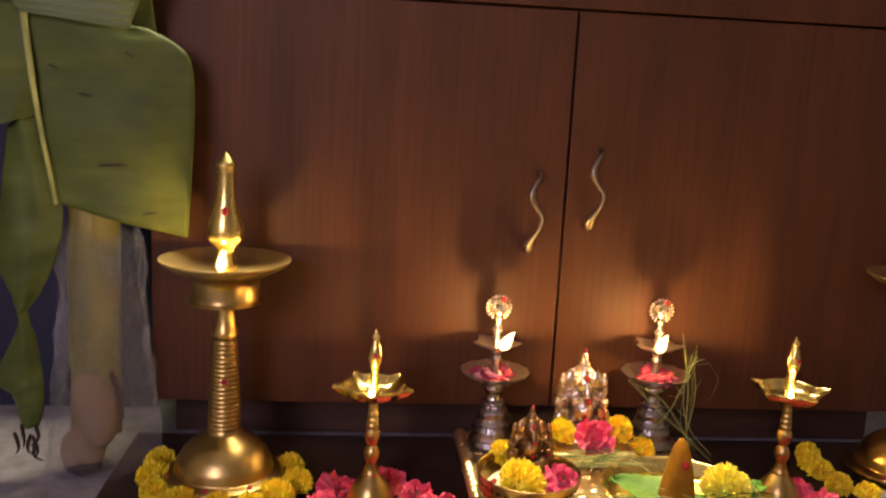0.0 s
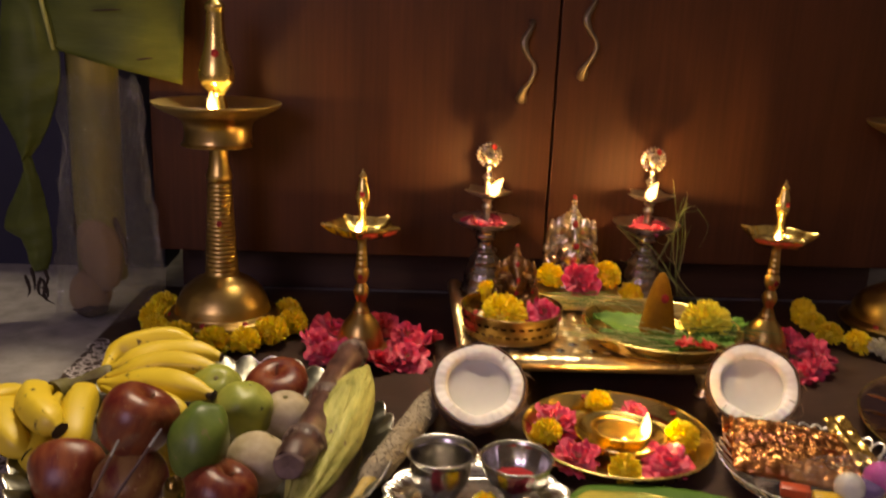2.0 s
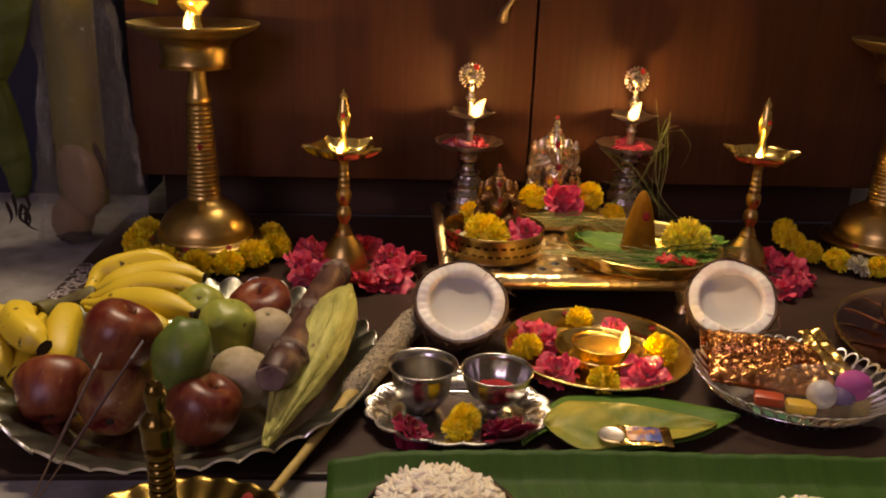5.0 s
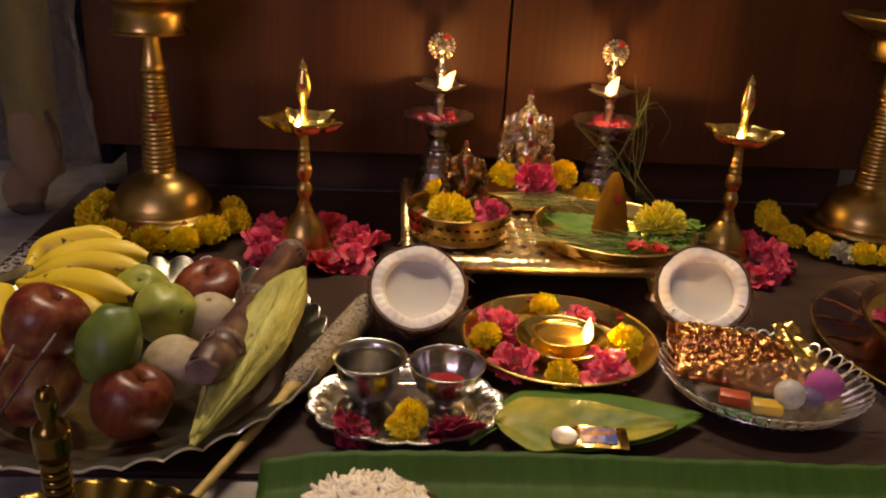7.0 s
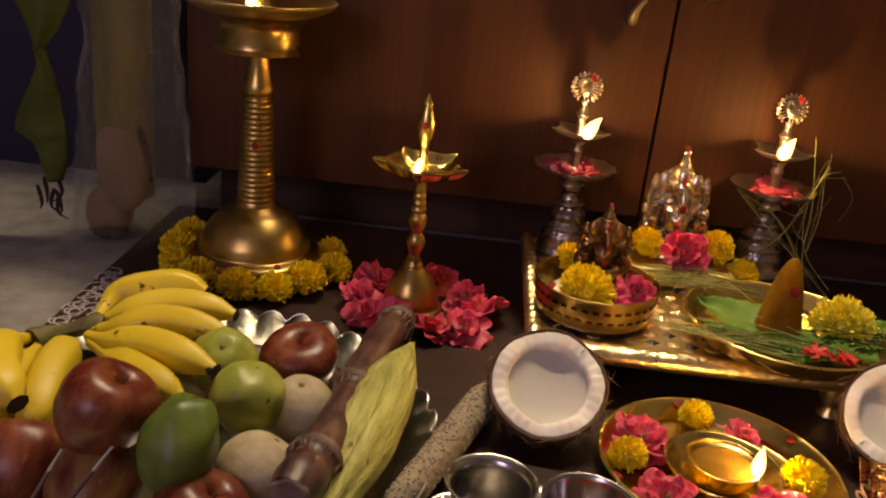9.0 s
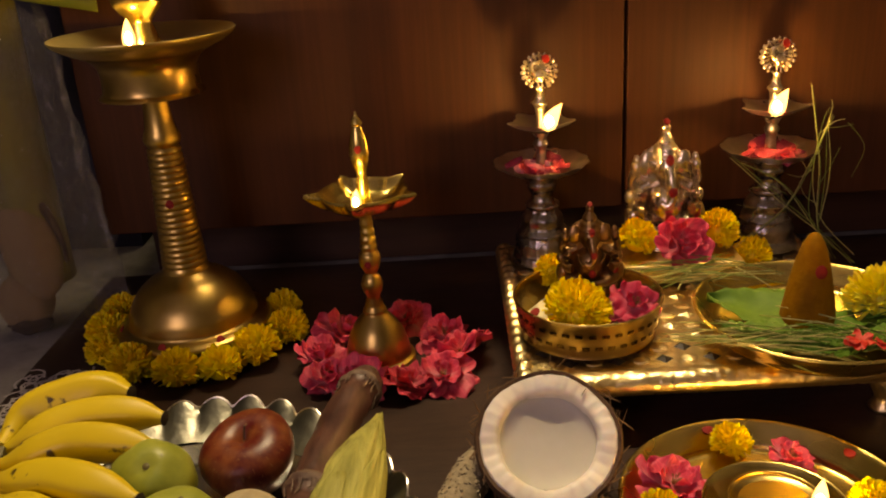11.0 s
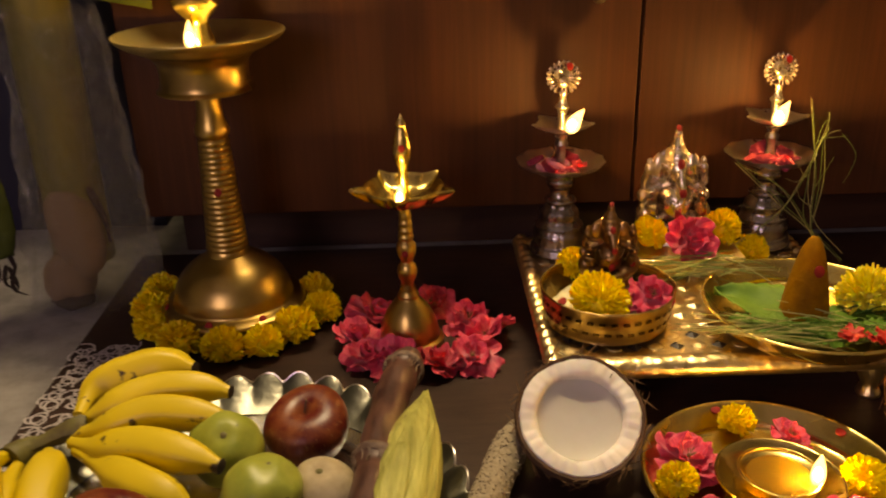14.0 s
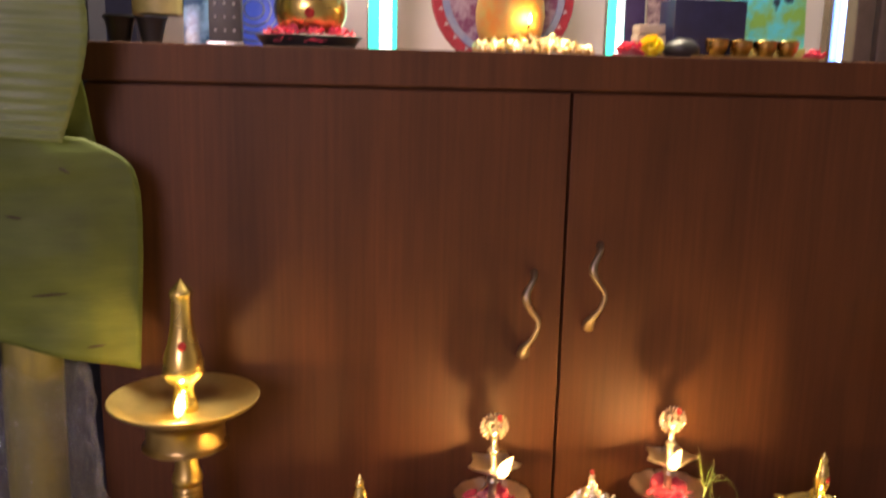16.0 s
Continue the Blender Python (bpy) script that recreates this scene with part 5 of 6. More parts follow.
# ---- wire basket with packets ----
kx, ky = 0.228, 0.9
bk = thing("wire_basket", pose(kx, ky, 0, 0, 0, -6), "oval silver wire basket with looped rim", "basket")
part("base", Geo().lathe(smooth_prof([(0.001, 0.001), (0.055, 0.001), (0.07, 0.006), (0.0885, 0.018), (0.09, 0.0195), (0.087, 0.0195), (0.069, 0.0085), (0.055, 0.003), (0.001, 0.003)], 28), 72, x=Matrix.Diagonal((1.0, 0.92, 1, 1))), TRAY_SILVER, bk)
loop = None
for i in range(44):
    a = 2 * math.pi * i / 44
    if loop is None:
        loop = Geo().tube(smooth_line([(0.07, -0.004, 0.006), (0.086, -0.008, 0.02), (0.099, -0.006, 0.032), (0.103, 0.0, 0.035), (0.099, 0.006, 0.032), (0.086, 0.008, 0.02), (0.07, 0.004, 0.006)], 14), 0.0011, 5).mesh("rim_loop", SILVER)
    part("rim_loop", loop, None, bk, m=Matrix.Diagonal((1.0, 0.92, 1, 1)) @ pose(0, 0, 0, 0, 0, math.degrees(a)))
fo = thing("foil_packet", pose(0.215, 0.94, 0.022, 16, 4, -14), "crumpled copper-coloured foil packet", "packet")
pouch = lambda u, v: ((u - 0.5) * 0.125, (v - 0.5) * 0.085, 0.016 * (math.sin(math.pi * u) * math.sin(math.pi * v)) ** 0.4 + 0.003 * abs(nz(u * 7, v * 5, 3)) + (0.35 + 0.65 * min(1, 2.2 * v)) * (0.0034 * (1 - abs(nz(u * 7 + 2.2 * nz(u * 5, v * 6, 1), v * 7 + 2.2 * nz(u * 5, v * 6, 8), 7))) ** 2 + 0.0016 * (1 - abs(nz(u * 17 + 3 * nz(u * 9, v * 9, 4), v * 17 + 3 * nz(u * 9, v * 9, 2), 3))) ** 2 + 0.0003 * nz(u * 50, v * 40, 5)))
thick(part("pouch", Geo().grid(pouch, 150, 110), FOIL, fo), 0.002, -1)
for e in (-1, 1):
    thick(part("crimped_seal", Geo().grid(lambda u, v: (e * (0.0615 + 0.009 * u), (v - 0.5) * 0.084, 0.0012 * math.sin(v * 95) + 0.002 * nz(v * 5, u, e) + 0.003 * u), 6, 110), FOIL, fo, "flat crimped foil seal"), 0.0006)
gf = solid("gold_sachet", Geo().grid(lambda u, v: ((u - 0.5) * 0.04, (v - 0.5) * 0.066, 0.008 * math.sin(math.pi * u) + 0.005 * nz(u * 4, v * 6, 5) + 0.002 * abs(nz(u * 12, v * 14, 2))), 28, 40), GOLDFOIL, pose(0.29, 0.955, 0.03, 25, 10, 20), "small shiny gold foil sachet", "sachet")
thick(gf, 0.0015, -1)
solid("wrapped_sweet", Geo().box((0, 0, 0), (0.029, 0.014, 0.011), 0.003), mat("yellow_wrapper", (0.8, 0.5, 0.01), 0.35), pose(0.215, 0.852, 0.022, 8, 0, -14), "yellow wrapped sweet in the wire basket", "sweet", "sweets in the basket")
solid("wrapped_sweet", Geo().box((0, 0, 0), (0.029, 0.014, 0.011), 0.003), mat("orange_wrapper", (0.5, 0.07, 0.02), 0.35), pose(0.188, 0.866, 0.023, 8, 0, -18), "orange-red wrapped sweet in the basket", "sweet", "sweets in the basket")
solid("green_comb", Geo().box((0, 0, 0), (0.055, 0.013, 0.005), 0.002), mat("green_plastic", (0.04, 0.14, 0.07), 0.4), pose(0.193, 0.846, 0.014, 8, 6, -16), "dark green plastic strip in the basket", "packet")
pk = thing("cellophane_packet", pose(0.261, 0.869, 0.018), "clear cellophane packet with coloured balls inside", "packet")
part("ball", Geo().ball((-0.024, -0.012, 0.015), 0.0145, 20, 14), PEARL, pk, "white ball in the packet")
part("ball", Geo().ball((0.017, 0.003, 0.017), (0.0185, 0.016, 0.016), 20, 14), LILAC, pk, "magenta powder ball")
part("ball", Geo().ball((0.0, -0.004, 0.009), (0.016, 0.014, 0.009), 18, 12), mat("violet_powder", (0.1, 0.05, 0.2), 0.7), pk, "violet powder ball")
part("film", Geo().grid(lambda u, v: ((u - 0.5) * 0.135 - 0.012 * (v - 0.5) * (u > 0.5), (v - 0.5) * 0.1 - 0.012 * u, 0.004 + 0.036 * (math.sin(math.pi * u) * math.sin(math.pi * v)) ** 0.6 + 0.014 * max(0, u - 0.75) + 0.005 * nz(u * 8, v * 6, 9) + 0.003 * abs(nz(u * 22 + v * 6, v * 16, 2)) + 0.0015 * abs(nz(u * 40, v * 40, 6))), 80, 60), CELLO, pk, "crinkled clear film")

# ---- coppery plate at the edge of the board ----
px, py = 0.543, 0.98
cp = thing("copper_plate", pose(px, py, 0), "wide coppery brass plate with curved flutes round its rim", "plate")
part("dish", Geo().lathe(smooth_prof([(0.001, 0.001), (0.14, 0.001), (0.165, 0.005), (0.2, 0.018), (0.2055, 0.021), (0.207, 0.0225), (0.205, 0.0235), (0.199, 0.0202), (0.164, 0.0075), (0.14, 0.0035), (0.001, 0.0035)], 40), 128), COPPER, cp)
part("rolled_edge", Geo().tube([(0.2062 * math.cos(6.2832 * i / 120), 0.2062 * math.sin(6.2832 * i / 120), 0.0228) for i in range(121)], 0.0014, 7), BRASS, cp, "bright rolled brass edge")
flute = Geo().tube(smooth_line([(0.148, 0.0, 0.0045), (0.168, 0.008, 0.0085), (0.187, 0.02, 0.0158), (0.198, 0.034, 0.0205)], 12), [0.0008, 0.0016, 0.002, 0.0022, 0.0022, 0.0022, 0.0022, 0.0021, 0.002, 0.0018, 0.0014, 0.0008], 7).mesh("flute", COPPER)
for i in range(22):
    part("flute", flute, None, cp, m=pose(0, 0, 0, 0, 0, 360 * i / 22))
wb = thing("water_bowl", pose(px, py, 0.0036), "wide brass bowl of water standing in the coppery plate", "bowl")
part("bowl", Geo().lathe(smooth_prof([(0.001, 0.0), (0.1, 0.0), (0.128, 0.008), (0.15, 0.028), (0.1565, 0.0375), (0.157, 0.039), (0.1545, 0.0392), (0.1475, 0.029), (0.126, 0.0105), (0.1, 0.0025), (0.001, 0.0025)], 44), 112), COPPER, wb)
part("water", Geo().lathe([(0.1478, 0.0285), (0.001, 0.0285)], 80), OIL, wb, "still water in the bowl")
pink_flower(0.428, 1.012, 0.0325, 0.024, (6, 0), 61, CRIMSON, "flowers in the water bowl", "deep pink flower floating on the water")

# ---- fruit tray ----
fx, fy = -0.4, 0.944
ft = thing("fruit_tray", pose(fx, fy, 0), "wide silver tray with a fluted wavy rim", "tray")
OVAL = Matrix.Diagonal((0.915, 1.02, 1, 1))
edge = lambda r: max(0, (r - 0.172) / 0.033)
lobe = lambda a: abs(math.sin(a * 19)) ** 0.75 * (0.9 + 0.2 * math.sin(a * 5 + 1))
wv = lambda a, r, z: (r * (1 + 0.03 * lobe(a) * edge(r)), z + 0.0105 * lobe(a) * edge(r) ** 1.3 + 0.002 * nz(a * 5, r * 40))
part("dish", Geo().lathe(smooth_prof([(0.001, 0.001), (0.135, 0.001), (0.152, 0.004), (0.1715, 0.0098), (0.1715, 0.0122), (0.151, 0.0065), (0.134, 0.003), (0.001, 0.003)], 36), 120, x=OVAL), TRAY_SILVER, ft)
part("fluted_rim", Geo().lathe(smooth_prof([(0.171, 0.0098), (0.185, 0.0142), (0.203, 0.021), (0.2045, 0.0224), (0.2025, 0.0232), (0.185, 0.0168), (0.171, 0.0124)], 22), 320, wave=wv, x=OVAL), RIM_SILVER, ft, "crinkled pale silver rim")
bead = Geo()
bead.tube([(wv(6.2832 * i / 260, 0.2045, 0.0224)[0] * math.cos(6.2832 * i / 260), wv(6.2832 * i / 260, 0.2045, 0.0224)[0] * math.sin(6.2832 * i / 260), wv(6.2832 * i / 260, 0.2045, 0.0224)[1]) for i in range(261)], 0.0014, 7, x=OVAL)
part("rolled_edge", bead, SILVER, ft, "bright rolled silver edge")

apple(-0.449, 0.858, 0.09, 0.0355, APPLE, (10, 26), 40, "large dark red apple on top of the heap", 1)
apple(-0.515, 0.855, 0.036, 0.0335, APPLE, (-50, 14), 20, "dark red apple resting low on the tray", 2)
apple(-0.452, 0.838, 0.0355, 0.034, APPLE_PALE, (-72, 10), 8, "red and yellow streaked apple showing its calyx", 3)
apple(-0.368, 0.819, 0.036, 0.034, APPLE, (-24, 10), 300, "shiny red apple at the edge of the tray", 4)
apple(-0.349, 1.062, 0.034, 0.0385, APPLE, (12, -4), 0, "small red apple showing its stalk", 5, 0.76)
lump("guava", -0.41, 1.018, 0.046, (0.0315, 0.0315, 0.0305), GUAVA, "yellow-green lumpy ripe guava fruit", "guava", (28, -10, 30), 3, 0.1, 1.7)
lump("guava", -0.364, 0.93, 0.068, (0.0315, 0.0305, 0.03), GUAVA, "yellow-green lumpy ripe guava fruit", "guava", (14, 8, 80), 7, 0.11, 1.7)
lump("green_lime", -0.387, 0.838, 0.084, (0.0265, 0.0265, 0.0355), MANGO, "dark green oval fruit", "fruit", (-30, 14, 0), 5, 0.1, 1.6)
lump("wood_apple", -0.324, 0.95, 0.051, (0.0285, 0.0285, 0.0285), WOODAPPLE, "round pale brown wood apple", "fruit", (10, 0, 0), 9, 0.05)
lump("wood_apple", -0.342, 0.876, 0.04, (0.031, 0.031, 0.03), WOODAPPLE, "round pale brown wood apple", "fruit", (-20, 30, 0), 11, 0.05)

bu = thing("banana_bunch", pose(0, 0, 0), "bunch of ripe yellow bananas joined at the stalk", "bananas", "bananas on the tray")
for pts, r in (((-0.55, 1.07, 0.05, -0.545, 1.104, 0.056, -0.511, 1.122, 0.063, -0.482, 1.126, 0.065, -0.458, 1.12, 0.064), 0.0165),
               ((-0.546, 1.058, 0.05, -0.52, 1.066, 0.059, -0.485, 1.081, 0.065, -0.444, 1.081, 0.067, -0.416, 1.076, 0.065), 0.0148),
               ((-0.544, 1.042, 0.05, -0.511, 1.037, 0.06, -0.477, 1.044, 0.067, -0.437, 1.037, 0.069, -0.407, 1.028, 0.069), 0.0142),
               ((-0.542, 1.03, 0.05, -0.505, 1.009, 0.058, -0.469, 0.999, 0.065, -0.434, 0.984, 0.067, -0.403, 0.972, 0.064), 0.0155),
               ((-0.536, 1.022, 0.048, -0.492, 0.983, 0.055, -0.465, 0.96, 0.06, -0.438, 0.943, 0.06, -0.419, 0.935, 0.056), 0.0145)):
    banana(bu, [pts[i:i + 3] for i in range(0, 15, 3)], r)
part("stalk", Geo().tube(smooth_line([(-0.536, 1.05, 0.05), (-0.552, 1.046, 0.05), (-0.575, 1.034, 0.045), (-0.607, 1.016, 0.04), (-0.628, 1.008, 0.032)], 12), [0.011, 0.0125, 0.0105, 0.0085, 0.0072, 0.0065, 0.006, 0.0058, 0.0058, 0.006, 0.0066, 0.005], 12, ridge=(5, 0.2)), BANANA_STALK, bu, "greenish-brown stalk")
b2 = thing("banana_bunch", pose(0, 0, 0), "small bunch of short yellow bananas with black tips", "bananas", "bananas on the tray")
for pts, r in (((-0.594, 1.024, 0.044, -0.594, 0.985, 0.058, -0.573, 0.934, 0.067, -0.549, 0.904, 0.066, -0.534, 0.893, 0.061), 0.0165),
               ((-0.599, 1.022, 0.043, -0.613, 0.99, 0.052, -0.632, 0.962, 0.055, -0.652, 0.945, 0.05, -0.668, 0.938, 0.042), 0.015),
               ((-0.604, 1.008, 0.04, -0.614, 0.965, 0.05, -0.602, 0.925, 0.048, -0.582, 0.903, 0.04, -0.567, 0.895, 0.033), 0.0155),
               ((-0.562, 1.028, 0.042, -0.549, 1.0, 0.05, -0.541, 0.955, 0.05, -0.532, 0.915, 0.04, -0.528, 0.9, 0.032), 0.0165),
               ((-0.583, 1.018, 0.04, -0.579, 0.98, 0.04, -0.573, 0.935, 0.035, -0.563, 0.9, 0.026, -0.556, 0.885, 0.02), 0.0155)):
    banana(b2, [pts[i:i + 3] for i in range(0, 15, 3)], r, 0.5)
part("stalk", Geo().tube(smooth_line([(-0.59, 1.02, 0.042), (-0.582, 1.034, 0.042), (-0.57, 1.045, 0.038)], 8), [0.013, 0.0135, 0.012, 0.011, 0.0105, 0.0095, 0.009, 0.008], 10), BANANA_STALK, b2, "greenish-brown stalk")

# sugar cane, maize cob and millet head leaning over the tray
ca, cb = Vector((-0.258, 1.14, 0.052)), Vector((-0.306, 0.806, 0.076))
sc = thing("sugar_cane", pose(0, 0, 0), "dark purple-brown piece of sugar cane with pale joints", "sugar cane")
cd_ = (cb - ca).normalized()
cs_ = cd_.cross((0, 0, 1)).normalized()
cu_ = cs_.cross(cd_)
KNOTS = (0.05, 0.52, 0.86)


def cane_at(u, v, grow=0.0):
    a = 6.2832 * u
    r = 0.0155 + 0.0022 * v + 0.0022 * nz(v * 9, math.cos(a) * 1.5, math.sin(a) * 1.5)
    for q in KNOTS:
        r += 0.0032 * math.exp(-((v - q) / 0.014) ** 2) - 0.0014 * math.exp(-((v - q - 0.04) / 0.02) ** 2)
    r *= 1 - 0.2 * max(0, v - 0.95) / 0.05
    return ca.lerp(cb, v) + cs_ * 0.006 * math.sin(v * 5 + 0.6) + (cs_ * math.cos(a) + cu_ * math.sin(a)) * (r + grow)


part("cane", Geo().grid(cane_at, 30, 110, cu=True), CANE, sc)
end = cb + cs_ * 0.006 * math.sin(5.6)
part("cut_face", Geo().lathe([(0.0142, -0.002), (0.0135, 0.0006), (0.012, 0.0016), (0.006, 0.0004), (0.0005, -0.0006)], 26, x=aim(end, cb - ca), wave=lambda a, r, z: (r * (1 + 0.07 * math.sin(2 * a + 1) + 0.04 * math.sin(5 * a)), z + 0.0006 * math.sin(3 * a))), CANE_CUT, sc, "pale cut face")
rng = random.Random(17)
for q in KNOTS:
    g = Geo().grid(lambda u, v: cane_at(u, q - 0.02 + 0.034 * v, 0.0004 + 0.0014 * max(0, nz(math.cos(6.2832 * u) * 3, math.sin(6.2832 * u) * 3, v * 5 + q * 9))), 48, 11, cu=True)
    part("joint", g, JOINT, sc, "pale fibrous joint")
    g = Geo()
    for i in range(26):
        u, l = rng.random(), rng.uniform(0.015, 0.06)
        g.tube([cane_at(u + 0.02 * k * rng.uniform(-0.3, 0.3), q + 0.01 + l * k / 3, 0.0006 + 0.0004 * k) for k in range(4)], [0.0005, 0.0006, 0.0005, 0.0002], 4)
    tagged(part("fibre_fringe", g, JOINT, sc, "dry sheath fibres"), kind="stuff")
ct = thing("corn_cob", pose(0, 0, 0), "maize cob wrapped in its pale green husk", "corn")
ka, kb = Vector((-0.243, 1.082, 0.056)), Vector((-0.304, 0.762, 0.032))
cr = [0.0006, 0.004, 0.009, 0.0145, 0.019, 0.0225, 0.025, 0.0265, 0.027, 0.0262, 0.024, 0.0205, 0.016, 0.011, 0.0065, 0.0025]
part("husk", Geo().tube(smooth_line([ka, ka.lerp(kb, 0.3) + Vector((0.004, 0, 0.012)), ka.lerp(kb, 0.6) + Vector((0.006, 0, 0.012)), kb], 16), cr, 48, ridge=(13, 0.1)), HUSK, ct)
for k, (a0, v0, v1, wd) in enumerate(((62, 0.02, 0.98, 84), (12, 0.3, 0.985, 46), (118, 0.06, 0.97, 84), (32, 0.3, 0.99, 56), (92, 0.36, 0.985, 50), (150, 0.2, 0.96, 70))):
    dd = (kb - ka).normalized()
    sx_ = dd.cross((0, 0, 1)).normalized()
    uz = sx_.cross(dd)

    def husk(u, v):
        w = v0 + (v1 - v0) * v
        i = max(0, min(14.99, w * 15))
        r = cr[int(i)] + (cr[int(i) + 1] - cr[int(i)]) * (i % 1) + (0.0012 + 0.0007 * k + 0.0012 * abs(2 * u - 1) ** 3 * abs(nz(v * 6, k, u)) + 0.0006 * math.sin(u * 14 + k) + 0.0012 * nz(u * 2, v * 7, k)) * (1 - max(0, w - 0.75) * 3.2)
        a = radians(a0 + (u - 0.5) * wd * math.sin(math.pi * (0.06 + 0.9 * v)) ** 0.6)
        c = ka.lerp(kb, w) + Vector((0.004, 0, 0.012)) * math.sin(math.pi * max(0, min(1, w)))
        return c + (sx_ * math.cos(a) + uz * math.sin(a)) * r * (1 + 0.03 * nz(u * 3, v * 4, k))
    thick(part("husk_leaf", Geo().grid(husk, 13, 30), HUSK_DRY if k == 1 else HUSK, ct, "husk leaf with a dry edge"), 0.0008)
mt = thing("millet_head", pose(0, 0, 0), "grey-brown pearl millet head on a yellow stalk", "millet")
ma, mb, mc = Vector((-0.16, 1.075, 0.022)), Vector((-0.236, 0.868, 0.022)), Vector((-0.303, 0.706, 0.008))
mr_ = lambda v: 0.0185 * min(1, (8 * v + 0.001) ** 0.5) * (1 - 0.2 * v) * min(1, 0.42 + (1 - v) * 7)
part("head", Geo().grid(lambda u, v: ma.lerp(mb, v) + Vector((math.cos(6.2832 * u), 0.3 * math.cos(6.2832 * u), math.sin(6.2832 * u))) * mr_(v) * (1 + 0.05 * nz(u * 30, v * 70, 2)), 36, 110, cu=True), MILLET, mt, "grainy seed head")
g = Geo()
for i in range(900):
    v, u = rng.uniform(0.01, 0.97), rng.random()
    a = 6.2832 * u
    if math.sin(a) < -0.3:
        continue
    g.ball(ma.lerp(mb, v) + Vector((math.cos(a), 0.3 * math.cos(a), math.sin(a))) * mr_(v) * 1.01, rng.uniform(0.0011, 0.0016), 5, 4)
tagged(part("grain_layer", g, MILLET, mt, "small round millet seeds"), kind="stuff")
part("stalk", Geo().tube([mb.lerp(ma, 0.04), mb, mb.lerp(mc, 0.1), mb.lerp(mc, 0.3), mb.lerp(mc, 0.34), mb.lerp(mc, 0.7), mc], [0.0075, 0.0078, 0.0058, 0.0046, 0.005, 0.0043, 0.004], 12), STALK, mt, "dry yellow stalk")

# ---- banana leaf in front with its servings ----
bl2 = thing("banana_leaf", pose(0.2, 0.594, 0.0), "wide fresh green banana leaf spread as a serving mat", "banana leaf")
g = Geo().grid(lambda u, v: ((v - 0.5) * 0.9, (u - 0.5) * 0.345 + u * (0.006 - 0.045 * (v - 0.18) ** 2 - 0.05 * max(0, 0.08 - v)) + 0.003 * math.sin(v * 9) * u, 0.003 + 0.018 * max(0, min(1, (u - 0.935) / 0.065)) ** 1.1 - 0.006 * max(0, min(1, (0.06 - v) / 0.06)) * u + 0.004 * math.exp(-((u - 0.5) / 0.04) ** 2) + 0.0016 * nz(v * 14, u * 5, 4) + 0.0006 * math.sin(v * 160)), 90, 120)
thick(part("blade", g, LEAF_DEEP, bl2), 0.0008)
part("midrib", Geo().tube([(-0.45 + 0.9 * i / 20, 0.0, 0.0085) for i in range(21)], 0.0035, 8), RIB, bl2, "pale green midrib")
rb = thing("rice_bowl", pose(-0.158, 0.643, 0.006), "steel bowl heaped with white puffed rice", "bowl")
part("bowl", Geo().lathe(smooth_prof([(0.001, 0.0), (0.03, 0.0), (0.048, 0.014), (0.056, 0.034), (0.0575, 0.043), (0.0595, 0.045), (0.0575, 0.046), (0.054, 0.035), (0.046, 0.016), (0.001, 0.004)], 34), 56), STEEL, rb)


def grains(n, r, h, s0, s1, seed):
    rng = random.Random(seed)
    g = Geo()
    g.ball((0, 0, 0), (r * 0.96, r * 0.96, h * 0.86), 20, 10)
    for i in range(n):
        a, q = rng.uniform(0, 6.28), r * math.sqrt(rng.random())
        z = h * math.sqrt(max(0.03, 1 - (q / r) ** 2))
        l = rng.uniform(s0, s1)
        d = Vector((rng.uniform(-1, 1), rng.uniform(-1, 1), rng.uniform(-0.3, 0.4))).normalized()
        g.tube([Vector((q * math.cos(a), q * math.sin(a), z)) + d * l * k for k in (-1, -0.7, 0, 0.7, 1)], [0.0009, 0.0018, 0.0022, 0.0019, 0.0007], 6)
    return g


solid("puffed_rice", grains(560, 0.0495, 0.02, 0.005, 0.009, 2), RICE, pose(-0.158, 0.643, 0.05), "heap of white puffed rice in the steel bowl", "rice", kind="stuff")
solid("brown_sweet", Geo().ball((0, 0, 0), (0.055, 0.045, 0.02), 34, 16, fn=lambda d: 1 + 0.12 * nz(d.x * 4, d.y * 4, d.z * 4)), SWEET, pose(-0.01, 0.655, 0.008), "mound of brown pudding on the banana leaf", "food")
solid("rice_mound", grains(330, 0.045, 0.028, 0.003, 0.006, 7), RICE, pose(0.14, 0.66, 0.008), "mound of cooked white rice on the banana leaf", "rice", kind="stuff")

# ---- brass incense lamp in the foreground ----
fl = thing("brass_stand", pose(-0.35, 0.616, -0.0065), "fluted brass lamp dish with a turned centre post, darkened for the shade on it", "oil lamp")
part("foot", Geo().lathe(smooth_prof([(0.001, 0.0), (0.05, 0.0), (0.052, 0.004), (0.04, 0.006), (0.02, 0.01), (0.016, 0.02)], 24), 40), BRASS_OLD, fl)
# dish and post are coloured dark in place of the shade over them
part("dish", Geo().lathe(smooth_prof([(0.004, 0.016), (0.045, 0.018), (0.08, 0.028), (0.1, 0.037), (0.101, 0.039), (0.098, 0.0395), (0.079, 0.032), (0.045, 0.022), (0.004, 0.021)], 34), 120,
                         wave=lambda a, r, z: (r * (1 + 0.006 * math.cos(a * 28) * (r > 0.05)), z + 0.0009 * math.cos(a * 28) * (r > 0.05) * r / 0.1)), BRASS_DARK, fl)
prof = [(0.017, 0.021), (0.0185, 0.028), (0.0165, 0.036), (0.0115, 0.043), (0.0088, 0.05)]
for i in range(13):
    z = 0.053 + 0.0058 * i
    prof += [(0.0082, z), (0.009, z + 0.0015), (0.0093, z + 0.003), (0.009, z + 0.0045)]
